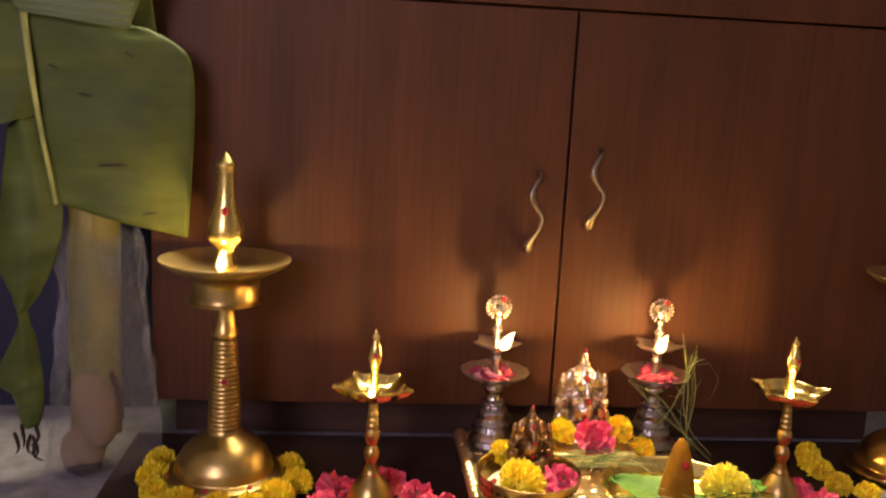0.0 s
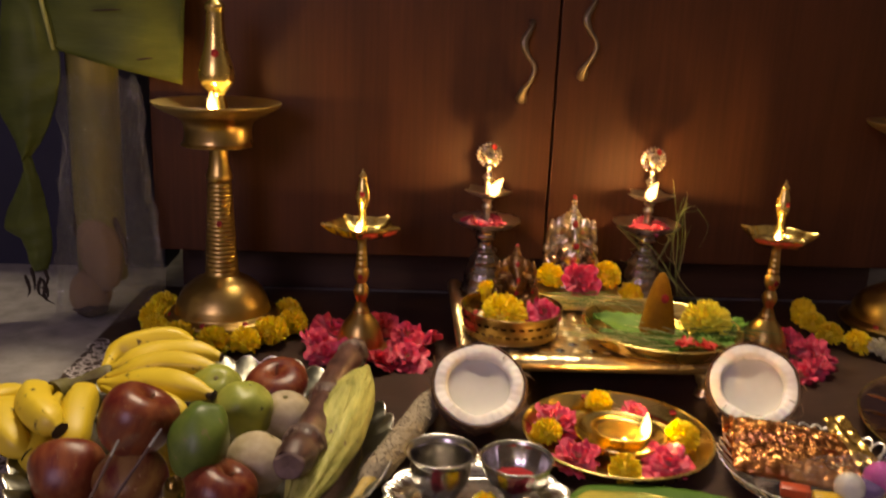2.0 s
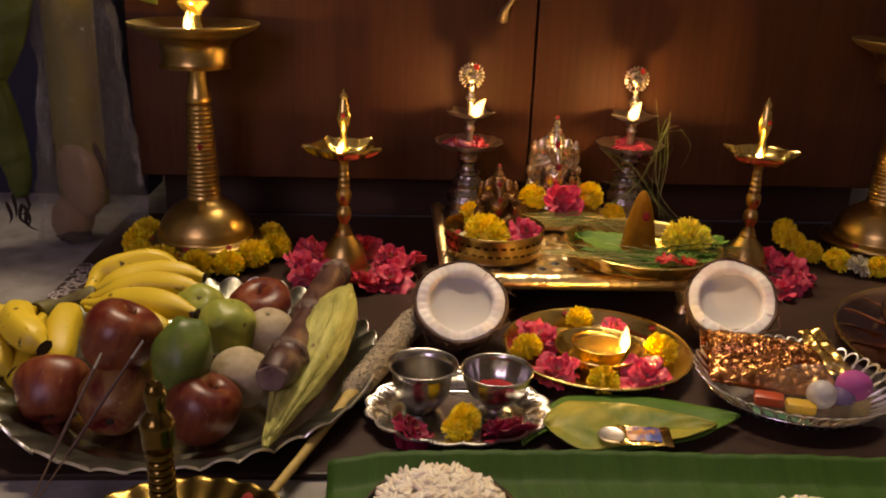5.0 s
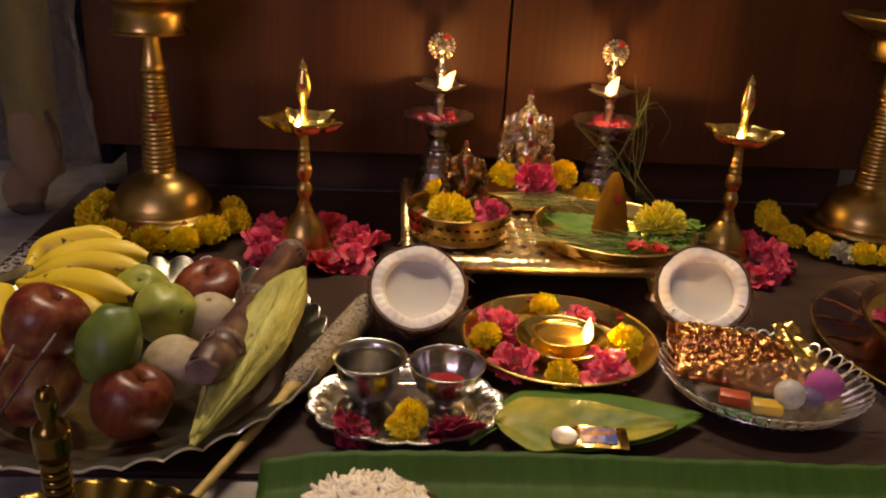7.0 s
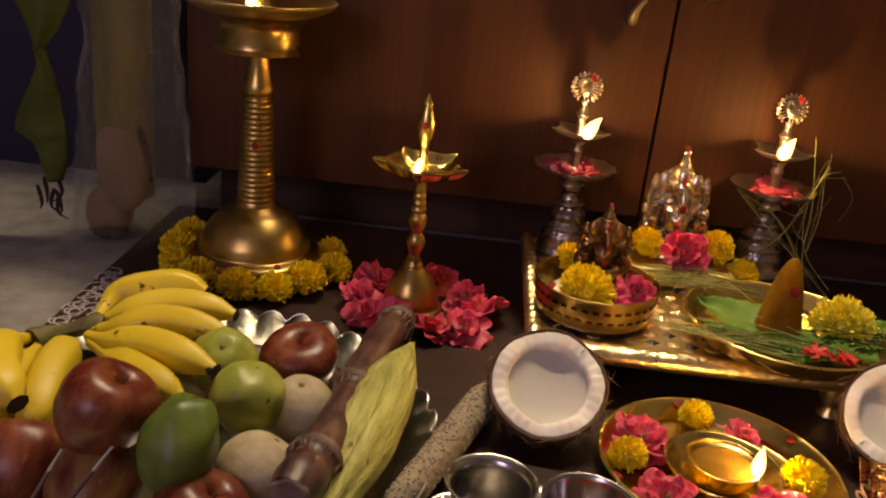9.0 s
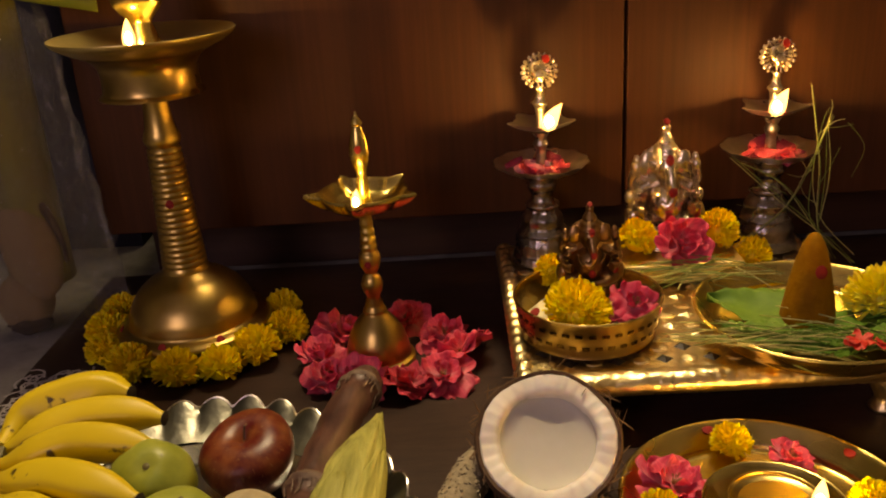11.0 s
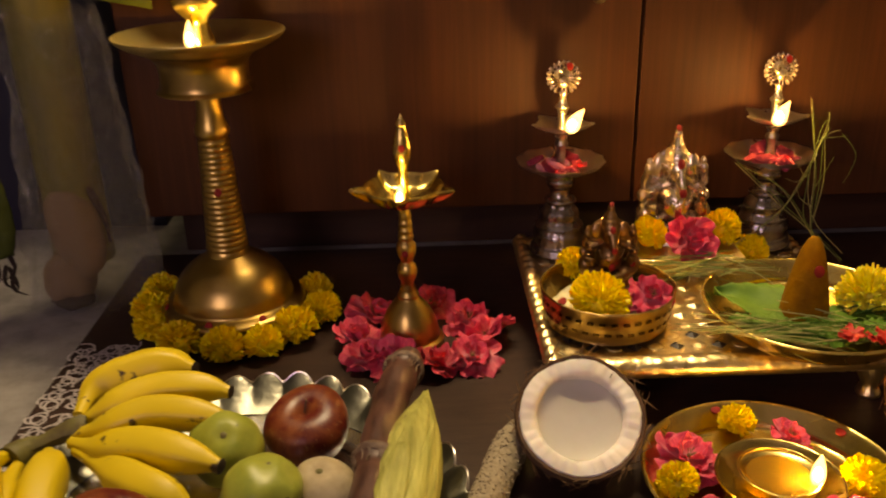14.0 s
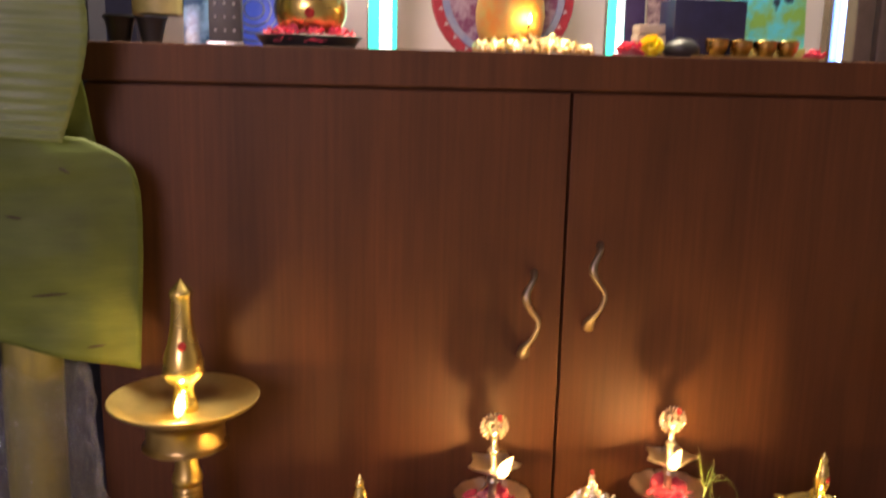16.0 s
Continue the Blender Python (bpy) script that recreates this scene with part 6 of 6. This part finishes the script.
prof += [(0.0085, 0.129), (0.0105, 0.132), (0.0114, 0.138), (0.0108, 0.143), (0.0116, 0.147), (0.0112, 0.152), (0.008, 0.156), (0.0055, 0.159), (0.0062, 0.163), (0.0072, 0.169), (0.0068, 0.174), (0.0052, 0.1775), (0.0045, 0.1785), (0.003, 0.176), (0.0005, 0.175)]
part("post", Geo().lathe(prof, 24), BRASS_DARK, fl, "ridged brass post")
dot(fl, (0.042, 0.076, 0.0365), (-0.2, -0.4, 1), 0.005)
dot(fl, (-0.06, 0.062, 0.0365), (0.2, -0.3, 1), 0.005)
ih = thing("incense_holder", pose(-0.475, 0.66, -0.0065), "small brass incense holder with two burning sticks", "incense holder")
part("cup", Geo().lathe(smooth_prof([(0.001, 0.0), (0.02, 0.0), (0.022, 0.006), (0.012, 0.02), (0.016, 0.03), (0.012, 0.04), (0.001, 0.042)], 22), 24), BRASS_OLD, ih)
for e in ((0.039, 0.11, 0.124), (0.08, 0.09, 0.145)):
    e, o = Vector(e), Vector((0.002, 0.002, 0.03))
    s = part("stick", Geo().tube([o, o.lerp(e, 0.4)], 0.0008, 6), BAMBOO, ih, "thin incense stick")
    part("paste", Geo().tube([o.lerp(e, 0.38), o.lerp(e, 0.9)], 0.0014, 6), INCENSE, s, "dark incense paste")
    part("ash", Geo().tube([o.lerp(e, 0.9), o.lerp(e, 1.0)], [0.0013, 0.0009], 6), GROUT, s, "grey ash tip")

# ---- banana plant wrapped in a bag ----
bp = thing("banana_plant", pose(-0.668, 1.425, 0), "young banana stem with broad hanging leaves, its root wrapped in plastic", "plant")
part("stem", Geo().tube(smooth_line([(0.0, 0, 0.05), (0.0, 0, 0.2), (0.002, 0, 0.4), (0.0, 0.01, 0.7), (-0.01, 0.02, 0.9), (-0.02, 0.02, 1.2)], 30), [0.036] * 14 + [0.034 - 0.0009 * i for i in range(16)], 20), STEM, bp, "yellow-green layered stem")
part("corm", Geo().ball((0.0, 0.0, 0.0), (0.031, 0.026, 0.062), 28, 18, fn=lambda d: 1 + 0.08 * nz(d.x * 2, d.y * 2, d.z * 2), x=pose(0.006, -0.026, 0.1, -8, -14, 0)), ROOT, bp, "tan cut root")
# a dark tube takes the place of the shaded recess round the corm
part("cut_rim", Geo().tube([Vector((0.006, -0.022, 0.104)) + pose(0, 0, 0, -8, -14, 0).to_3x3() @ Vector((0.035 * math.sin(a), -0.004 * math.cos(a), 0.067 * math.cos(a))) for a in [radians(-70 + 10 * i) for i in range(20)]], [0.002 + 0.004 * math.sin(math.pi * i / 19) for i in range(20)], 8), ROOT_DARK, bp, "dark arc round the cut root, put in for its shaded recess")
part("root_tip", Geo().ball((-0.012, -0.03, 0.034), (0.03, 0.026, 0.036), 20, 14, fn=lambda d: 1 + 0.15 * nz(d.x * 2 + 4, d.y * 2, d.z * 2)), ROOT, bp, "rounded lower root")
part("root_end", Geo().ball((-0.01, -0.036, 0.012), (0.026, 0.02, 0.014), 18, 10, fn=lambda d: 1 + 0.2 * nz(d.x * 3, d.y * 3, d.z * 3)), ROOT_DARK, bp, "dark dried root end")
bag = part("bag", Geo().grid(lambda u, v: ((0.052 + 0.028 * (1 - v) ** 1.2 + 0.013 * nz(u * 9, v * 6, 1) + 0.008 * nz(u * 26, v * 9, 5) + 0.004 * math.sin(u * 6.2832 * 7 + v * 9) + 0.004 * abs(nz(u * 40, v * 16, 3)) + 0.003 * abs(nz(u * 18 + v * 12, v * 30, 6))) * math.cos(6.2832 * u) + 0.012, (0.05 + 0.02 * (1 - v) + 0.01 * nz(u * 9, v * 6, 8)) * math.sin(6.2832 * u), 0.005 + 0.35 * v + 0.008 * math.sin(u * 30)), 200, 110, cu=True), BAG, bp, "crinkled clear plastic bag")


def sheet(name, parent, corners, mt, label, nu=26, nv=30, bow=0.012, seed=0, ridge=0.0007, freq=60):
    """A leaf piece spanned between two edges: lists of points from top to bottom."""
    A, B = smooth_line(corners[0], nv), smooth_line(corners[1], nv)
    g = Geo().grid(lambda u, v: (lambda p: p + Vector((0, -bow * math.sin(math.pi * u) + 0.006 * nz(u * 3 + seed, v * 4, seed) - ridge * math.sin(v * freq + u * 6), 0)))(A[round(v * (nv - 1))].lerp(B[round(v * (nv - 1))], u)), nu, nv)
    return thick(part(name, g, mt, parent, label), 0.0008)


o = Vector((-0.668, 1.425, 0))
L = lambda *ps: [Vector(p) - o for p in ps]
sheet("leaf", bp, (L((-0.735, 1.385, 0.655), (-0.722, 1.385, 0.53), (-0.702, 1.385, 0.395)), L((-0.582, 1.395, 0.636), (-0.535, 1.394, 0.611), (-0.521, 1.395, 0.575), (-0.52, 1.395, 0.5), (-0.524, 1.395, 0.43), (-0.529, 1.395, 0.352))), LEAF, "broad green leaf half folded down", seed=1)
sheet("leaf", bp, (L((-0.90, 1.37, 0.66), (-0.86, 1.37, 0.56), (-0.80, 1.372, 0.49)), L((-0.735, 1.379, 0.66), (-0.726, 1.379, 0.57), (-0.722, 1.379, 0.515))), LEAF, "broad green leaf half", seed=2)
sheet("leaf", bp, (L((-0.765, 1.388, 0.5), (-0.778, 1.388, 0.4), (-0.788, 1.386, 0.315), (-0.77, 1.384, 0.271), (-0.758, 1.382, 0.238)), L((-0.72, 1.384, 0.52), (-0.696, 1.384, 0.39), (-0.703, 1.384, 0.33), (-0.725, 1.384, 0.274), (-0.75, 1.382, 0.238))), LEAF, "long drooping leaf blade", seed=3, ridge=0.0012, freq=45)
sheet("leaf", bp, (L((-0.758, 1.384, 0.25), (-0.764, 1.386, 0.21), (-0.797, 1.39, 0.137), (-0.774, 1.392, 0.115), (-0.762, 1.392, 0.07)), L((-0.748, 1.384, 0.25), (-0.737, 1.384, 0.206), (-0.729, 1.386, 0.15), (-0.729, 1.388, 0.1), (-0.738, 1.39, 0.07))), LEAF, "folded lower lobe of the leaf with a torn end", seed=8, ridge=0.0012, freq=50)
sheet("leaf", bp, (L((-0.80, 1.36, 0.92), (-0.79, 1.362, 0.78), (-0.74, 1.365, 0.648)), L((-0.588, 1.37, 0.92), (-0.565, 1.372, 0.76), (-0.6, 1.372, 0.632))), mat("pale_leaf_back", (0.105, 0.135, 0.05), 0.5, other=(0.08, 0.105, 0.034), scale=10, stretch=(1, 1, 9), bump=0.35, bscale=40), "pale ribbed underside of a folded leaf", nv=160, seed=4, ridge=0.0009, freq=125)
sheet("leaf", bp, (L((-0.66, 1.41, 0.74), (-0.655, 1.412, 0.68), (-0.65, 1.415, 0.61)), L((-0.595, 1.41, 0.74), (-0.582, 1.412, 0.69), (-0.572, 1.415, 0.61))), LEAF, "leaf edge behind the folded one", seed=5)
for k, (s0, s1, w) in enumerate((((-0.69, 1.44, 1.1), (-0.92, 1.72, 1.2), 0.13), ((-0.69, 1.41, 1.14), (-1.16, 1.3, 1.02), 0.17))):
    # the crown: unseen broad leaves added, arching over the plant and shading its floor
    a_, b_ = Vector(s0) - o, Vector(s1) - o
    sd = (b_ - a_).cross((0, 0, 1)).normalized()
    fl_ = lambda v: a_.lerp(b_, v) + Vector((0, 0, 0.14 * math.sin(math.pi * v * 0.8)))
    thick(part("crown_leaf", Geo().grid(lambda u, v: fl_(v) + sd * (u - 0.5) * 2 * w * math.sin(math.pi * (0.08 + 0.88 * v)) ** 0.7 + Vector((0, 0, -0.05 * abs(2 * u - 1) + 0.006 * nz(u * 4, v * 9, k))), 20, 40), LEAF, bp, "unseen broad arching crown leaf, added over the plant"), 0.0008)
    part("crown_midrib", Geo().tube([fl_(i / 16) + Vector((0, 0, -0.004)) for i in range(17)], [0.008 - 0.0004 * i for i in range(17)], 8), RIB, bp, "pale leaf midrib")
for k, (tx, tz, tl, ta) in enumerate(((-0.66, 0.545, 0.01, 10), (-0.625, 0.452, 0.022, -4), (-0.575, 0.388, 0.012, -8), (-0.7, 0.58, 0.008, 20), (-0.6, 0.6, 0.007, 30))):
    part("tear", Geo().ball((0, 0, 0), (tl, 0.0008, 0.0016), 10, 6, x=Matrix.Translation(Vector((tx, 1.3745, tz)) - o) @ pose(0, 0, 0, 0, ta, 0)), BANANA_TIP, bp, "dark slit torn in the leaf")
part("midrib", Geo().tube(L(*[tuple(p) for p in smooth_line([(-0.742, 1.377, 0.75), (-0.733, 1.377, 0.62), (-0.722, 1.378, 0.52), (-0.702, 1.38, 0.395)], 14)]), [0.0055 - 0.0002 * i for i in range(14)], 8), RIB, bp, "pale leaf midrib")
g = Geo()
rng = random.Random(3)
for i in range(6):
    a = Vector((-0.742 - 0.03 * rng.random(), 1.387, 0.075 - 0.03 * rng.random())) - o
    g.tube(smooth_line([a, a + Vector((rng.uniform(-0.012, 0.012), -0.006, -0.02)), a + Vector((rng.uniform(-0.02, 0.02), rng.uniform(-0.01, 0.01), -0.035))], 6), [0.002, 0.003, 0.0026, 0.0018, 0.001, 0.0004], 5)
part("torn_end", g, BANANA_TIP, bp, "dried dark leaf shreds")

# ---- on top of the cabinet ----
TOP = 0.7505
slab("niche_wall", (0.05, 1.885, 1.25), (1.32, 0.02, 1.0), WHITE_WALL, "white painted niche wall above the cabinet", "wall")
for x, w, lm in ((-0.2145, 0.043, CYAN_LED), (0.1575, 0.029, CYAN_LED), (0.535, 0.016, BLUE_LED)):
    led = thing("light_strip", pose(x, 1.70, TOP), "glowing light strip standing upright in the niche", "light strip", "niche light strips")
    part("diffuser", Geo().box((0, 0, 0.2), (w, 0.012, 0.4), 0.003), lm, led)
    part("core", Geo().box((0.1 * w, -0.0045, 0.2), (0.42 * w, 0.006, 0.4), 0.002), WHITE_LED, led, "white glowing middle of the strip")
    part("holder", Geo().box((0, 0.012, 0.2), (w + 0.004, 0.01, 0.4), 0.002), STEEL, led)
for x in (0.507, 0.545):
    slab("niche_trim", (x, 1.60, 1.15), (0.03, 0.03, 0.8), mat("beige_trim", (0.12, 0.09, 0.068), 0.5), "beige vertical trim beside the niche", "trim", 0.003)
# added block that keeps the tube light off the right-hand wood
slab("niche_side", (0.602, 1.70, 1.151), (0.078, 0.2, 0.8), bpy.data.materials["beige_trim"], "beige wall added beside the niche to shade the right end of the cabinet", "wall")
for x in (-0.5655, -0.5255):
    cpo = thing("plastic_cup", pose(x, 1.53, TOP), "small black plastic cup", "cup", "black cups")
    part("wall", Geo().lathe(smooth_prof([(0.001, 0.0), (0.0115, 0.0), (0.0125, 0.0015), (0.0185, 0.029), (0.0205, 0.031), (0.0212, 0.0335), (0.0195, 0.033), (0.0115, 0.003), (0.001, 0.0025)], 24), 32), DARK_PLASTIC, cpo)
bo = thing("bottle", pose(-0.525, 1.582, TOP), "clear bottle with a pale yellow cap", "bottle")
part("glass", Geo().lathe(smooth_prof([(0.001, 0.0), (0.027, 0.0), (0.03, 0.006), (0.03, 0.035), (0.026, 0.04)], 18), 32), CELLO, bo)
part("cap", Geo().lathe(smooth_prof([(0.026, 0.041), (0.0335, 0.042), (0.0345, 0.045), (0.0345, 0.092), (0.031, 0.096), (0.001, 0.096)], 18), 32), mat("pale_yellow_plastic", (0.6, 0.5, 0.2), 0.5), bo)
bc = solid("blue_card", Geo().box((0, 0, 0.05), (0.034, 0.004, 0.1), 0.001), mat("glossy_blue_card", (0.25, 0.5, 0.7), 0.2, other=(0.03, 0.1, 0.2), scale=22, mix=0.85), pose(-0.474, 1.565, TOP, -8), "glossy white and blue card leaning upright", "card")
rm = thing("remote_box", pose(-0.4315, 1.54, TOP), "dark grey box with rows of pale studs", "box")
part("case", Geo().box((0, 0, 0.045), (0.042, 0.03, 0.09), 0.004), mat("dark_grey_case", (0.06, 0.055, 0.05), 0.5), rm)
for i in range(3):
    for j in range(4):
        part("stud", Geo().ball((-0.012 + 0.012 * i, -0.0155, 0.02 + 0.017 * j), 0.0022, 8, 6), PEARL, rm)
part("base", Geo().box((0, 0, 0.003), (0.05, 0.038, 0.006), 0.002), STEEL, rm)
bd = thing("blue_disc", pose(-0.402, 1.63, TOP + 0.055, 84), "round blue disc with pale rings, given a weak glow", "disc")
# the disc is no lamp; a weak emission is added to brighten its blue
part("disc", Geo().lathe([(0.0005, 0.0), (0.052, 0.0), (0.055, 0.002), (0.055, 0.005), (0.0005, 0.006)], 48), mat("glowing_deep_blue", (0.05, 0.09, 0.5), 0.3, emit=0.25, rvar=0), bd)
for r in (0.014, 0.024, 0.034, 0.045):
    part("ring", Geo().lathe([(r - 0.0016, 0.0055), (r - 0.0012, 0.0072), (r + 0.0012, 0.0072), (r + 0.0016, 0.0055)], 40), mat("pale_blue_ring", (0.35, 0.5, 0.85), 0.4), bd)
fpz = thing("flower_dish", pose(-0.3225, 1.545, TOP), "dark dish full of pink petals", "dish")
part("dish", Geo().lathe(plate_prof(0.072, 0.014), 48), DARK_PLASTIC, fpz)
for k in range(9):
    a = k * 0.7
    pink_flower(-0.3225 + 0.046 * math.cos(a), 1.545 + 0.046 * math.sin(a), TOP + 0.008, 0.019, (20 * math.sin(k), 20 * math.cos(k)), k + 80, PINK, "pink flowers in the dark dish")
pot = thing("brass_pot", pose(-0.321, 1.548, TOP + 0.012), "round brass pot on the dish of petals", "pot")
part("body", Geo().lathe(smooth_prof([(0.001, 0.0), (0.025, 0.001), (0.042, 0.016), (0.049, 0.036), (0.046, 0.056), (0.034, 0.07), (0.03, 0.078), (0.036, 0.084), (0.034, 0.085), (0.026, 0.076)], 34), 48), BRASS, pot)
dot(pot, (0, -0.0485, 0.032), (0, -1, 0), 0.007)
rd = thing("painted_disc", pose(-0.036, 1.66, TOP + 0.09, 86), "round red and white painted disc with a blue scalloped band", "disc")
part("disc", Geo().lathe([(0.0005, 0.0), (0.108, 0.0), (0.11, 0.003), (0.108, 0.006), (0.0005, 0.006)], 64), mat("red_lacquer", (0.5, 0.04, 0.06), 0.5, scale=40), rd)
part("inner", Geo().lathe([(0.094, 0.0062), (0.092, 0.0082), (0.0005, 0.0082)], 64), mat("mauve_lacquer", (0.42, 0.34, 0.42), 0.5, other=(0.2, 0.06, 0.14), scale=70, mix=0.7), rd)
part("band", Geo().lathe([(0.094, 0.0083), (0.093, 0.0095), (0.084, 0.0095), (0.083, 0.0083)], 64), mat("pale_blue_lacquer", (0.22, 0.3, 0.5), 0.5, other=(0.35, 0.4, 0.5), scale=60, mix=0.6), rd, "pale blue painted band")
for i in range(26):
    a = 2 * math.pi * i / 26
    part("scallop", Geo().lathe([(0.0042, 0.006), (0.0038, 0.0085), (0.0005, 0.0092)], 3, x=pose(0.0975 * math.cos(a), 0.0975 * math.sin(a), 0, 0, 0, math.degrees(a))), mat("white_dots", (0.7, 0.65, 0.62), 0.6) if i == 0 else bpy.data.materials["white_dots"], rd)
cd = thing("candle_pot", pose(-0.036, 1.60, TOP + 0.018), "orange patterned clay pot lamp, lit", "oil lamp")
part("pot", Geo().lathe(smooth_prof([(0.001, 0.0), (0.036, 0.0), (0.046, 0.012), (0.05, 0.04), (0.046, 0.072), (0.049, 0.08), (0.044, 0.078), (0.001, 0.06)], 30), 40), mat("orange_clay", (0.62, 0.26, 0.06), 0.6, other=(0.5, 0.36, 0.1), scale=50, mix=0.6), cd)
flame(cd, (0.016, -0.06, 0.024), 0.015, (0, 0), 0.0017)
gm = thing("gold_mat", pose(-0.014, 1.545, TOP), "gold beaded oblong ornament under the candle pot", "ornament")
rng = random.Random(6)
for i in range(5):
    for j in range(15):
        part("bead", Geo().ball((0, 0, 0), (0.0072, 0.0062, 0.0066), 8, 6) if (i, j) == (0, 0) else bpy.data.meshes["bead"], GOLD, gm, m=pose(-0.076 + 0.0109 * j + rng.uniform(-0.003, 0.003), -0.022 + 0.011 * i, 0.006 + 0.0052 * i * math.sin(math.pi * (j + 1) / 16) * rng.uniform(0.6, 1.3), rng.uniform(-40, 40), rng.uniform(-40, 40), rng.uniform(0, 180)) @ Matrix.Diagonal((rng.uniform(0.5, 0.9), rng.uniform(0.6, 1.0), rng.uniform(0.8, 1.6), 1)))
bx2 = thing("dark_box", pose(0.2555, 1.60, TOP), "dark navy box standing on the cabinet", "box")
part("carton", Geo().box((0, 0, 0.043), (0.11, 0.06, 0.086), 0.002), mat("navy_card", (0.02, 0.022, 0.07), 0.4), bx2)
pc = thing("picture", pose(0.385, 1.67, TOP, -5), "framed teal and green picture leaning on the wall, brightened for the strip light", "picture")
# the print's raised teal carries the light of the strips beside it
part("panel", Geo().box((0, 0, 0.1), (0.15, 0.006, 0.2), 0.001), mat("lit_teal_print", (0.12, 0.8, 0.85), 0.3, other=(0.25, 0.6, 0.12), scale=22, mix=0.8, spots=((0.02, 0.05, 0.08), 26, 0.62)), pc)
part("strip", Geo().box((0, -0.005, 0.012), (0.15, 0.004, 0.024), 0.001), mat("yellow_print", (0.5, 0.45, 0.12), 0.4), pc)
bt2 = thing("picture", pose(0.176, 1.67, TOP, -3), "narrow dark purple picture leaning on the wall", "picture")
part("panel", Geo().box((0, 0, 0.1), (0.032, 0.006, 0.2), 0.001), mat("purple_print", (0.07, 0.055, 0.16), 0.4, other=(0.05, 0.03, 0.09), scale=30), bt2)
bt3 = thing("picture", pose(0.212, 1.665, TOP, -4), "small picture with a mottled pale print", "picture")
part("panel", Geo().box((0, 0, 0.1), (0.034, 0.006, 0.2), 0.001), mat("mottled_print", (0.5, 0.4, 0.36), 0.4, other=(0.14, 0.08, 0.12), scale=70, mix=0.8), bt3)
cbx = thing("cream_box", pose(0.173, 1.598, TOP), "small cream cardboard box with a lid", "box")
part("carton", Geo().box((0, 0, 0.017), (0.044, 0.03, 0.034), 0.002), mat("cream_card", (0.5, 0.42, 0.34), 0.6, scale=40), cbx)
part("lid", Geo().box((0, 0, 0.042), (0.04, 0.032, 0.014), 0.002), bpy.data.materials["cream_card"], cbx)
tr2 = thing("beaded_tray", pose(0.30, 1.545, TOP), "low golden tray with an upright openwork rim", "tray")
part("base", Geo().box((0, 0, 0.0025), (0.19, 0.07, 0.005), 0.002), BRASS_OLD, tr2)
for i in range(19):
    part("rim_bead", Geo().lathe(smooth_prof([(0.001, 0.006), (0.0009, 0.017), (0.0026, 0.0195), (0.003, 0.0222), (0.0018, 0.025), (0.0004, 0.026)], 12), 8) if i == 0 else bpy.data.meshes["rim_bead"], BRASS_OLD, tr2, m=pose(-0.09 + 0.01 * i, 0.033, 0))
part("rim_rail", Geo().tube([(-0.093, 0.033, 0.0195), (0.093, 0.033, 0.0195)], 0.0014, 8), BRASS_OLD, tr2, "thin brass rail")
for x in (0.252, 0.288, 0.325, 0.358):
    sb = thing("small_bowl", pose(x, 1.535, TOP + 0.005), "small dark brass bowl in the beaded tray", "bowl", "small bowls in the beaded tray")
    part("wall", Geo().lathe(smooth_prof([(0.001, 0.0), (0.009, 0.0), (0.011, 0.003), (0.0155, 0.011), (0.0165, 0.02), (0.0178, 0.022), (0.016, 0.0215), (0.014, 0.011), (0.001, 0.003)], 22), 28), BRASS_OLD, sb)
pink_flower(0.125, 1.535, TOP, 0.02, (20, 0), 91, PINK, "flowers on the cabinet")
marigold(0.158, 1.535, TOP, 0.95, (20, 0), 3, "flowers on the cabinet")
pink_flower(0.392, 1.52, TOP, 0.017, (20, 0), 92, PINK, "flowers on the cabinet")
solid("dark_stone", Geo().ball((0, 0, 0), (0.026, 0.022, 0.016), 18, 12, fn=lambda d: 1 + 0.08 * nz(d.x * 2, d.y * 2, d.z * 2)), DARK_PLASTIC, pose(0.198, 1.53, TOP + 0.012), "smooth dark stone on the cabinet", "stone")

# ---- white print along the edge of the board ----
rng = random.Random(14)
curl = []
for v in range(3):
    g = Geo()
    for k in range(3):
        a0 = k * 2.1 + v
        pts = []
        for i in range(14):
            f = i / 13
            a, r = a0 + f * (4.2 + v), 0.004 + 0.011 * f
            pts.append((r * math.cos(a) + 0.006 * math.cos(a0), r * math.sin(a) + 0.006 * math.sin(a0), 0))
        for i in range(13):
            p, q = Vector(pts[i]), Vector(pts[i + 1])
            s = (q - p).cross((0, 0, 1)).normalized() * 0.0013
            g.add([p - s, q - s, q + s, p + s], [(0, 1, 2, 3)])
    curl.append(g.mesh("curl", RANGOLI, False))
for i in range(34):
    y = 0.79 + i * 0.022
    if y > 1.29:
        break
    for x in (-0.622, -0.598, -0.575):
        part("curl", curl[rng.randrange(3)], None, board, m=pose(x + rng.uniform(-0.004, 0.004), y + rng.uniform(-0.004, 0.004), 0.0006, 0, 0, rng.uniform(0, 360)))

# ---- floor tiles ----
tile = Geo().box((0, 0, 0), (0.597, 0.597, 0.02), 0.0012).mesh("tile", FLOOR, False)
for i in range(7):
    for j in range(7):
        x, y = -2.3 + 0.6 * i, -1.5 + 0.6 * j
        part("tile", tile, None, floor, m=pose(x + 0.4, y - 0.2, 0.0125 + 0.002))
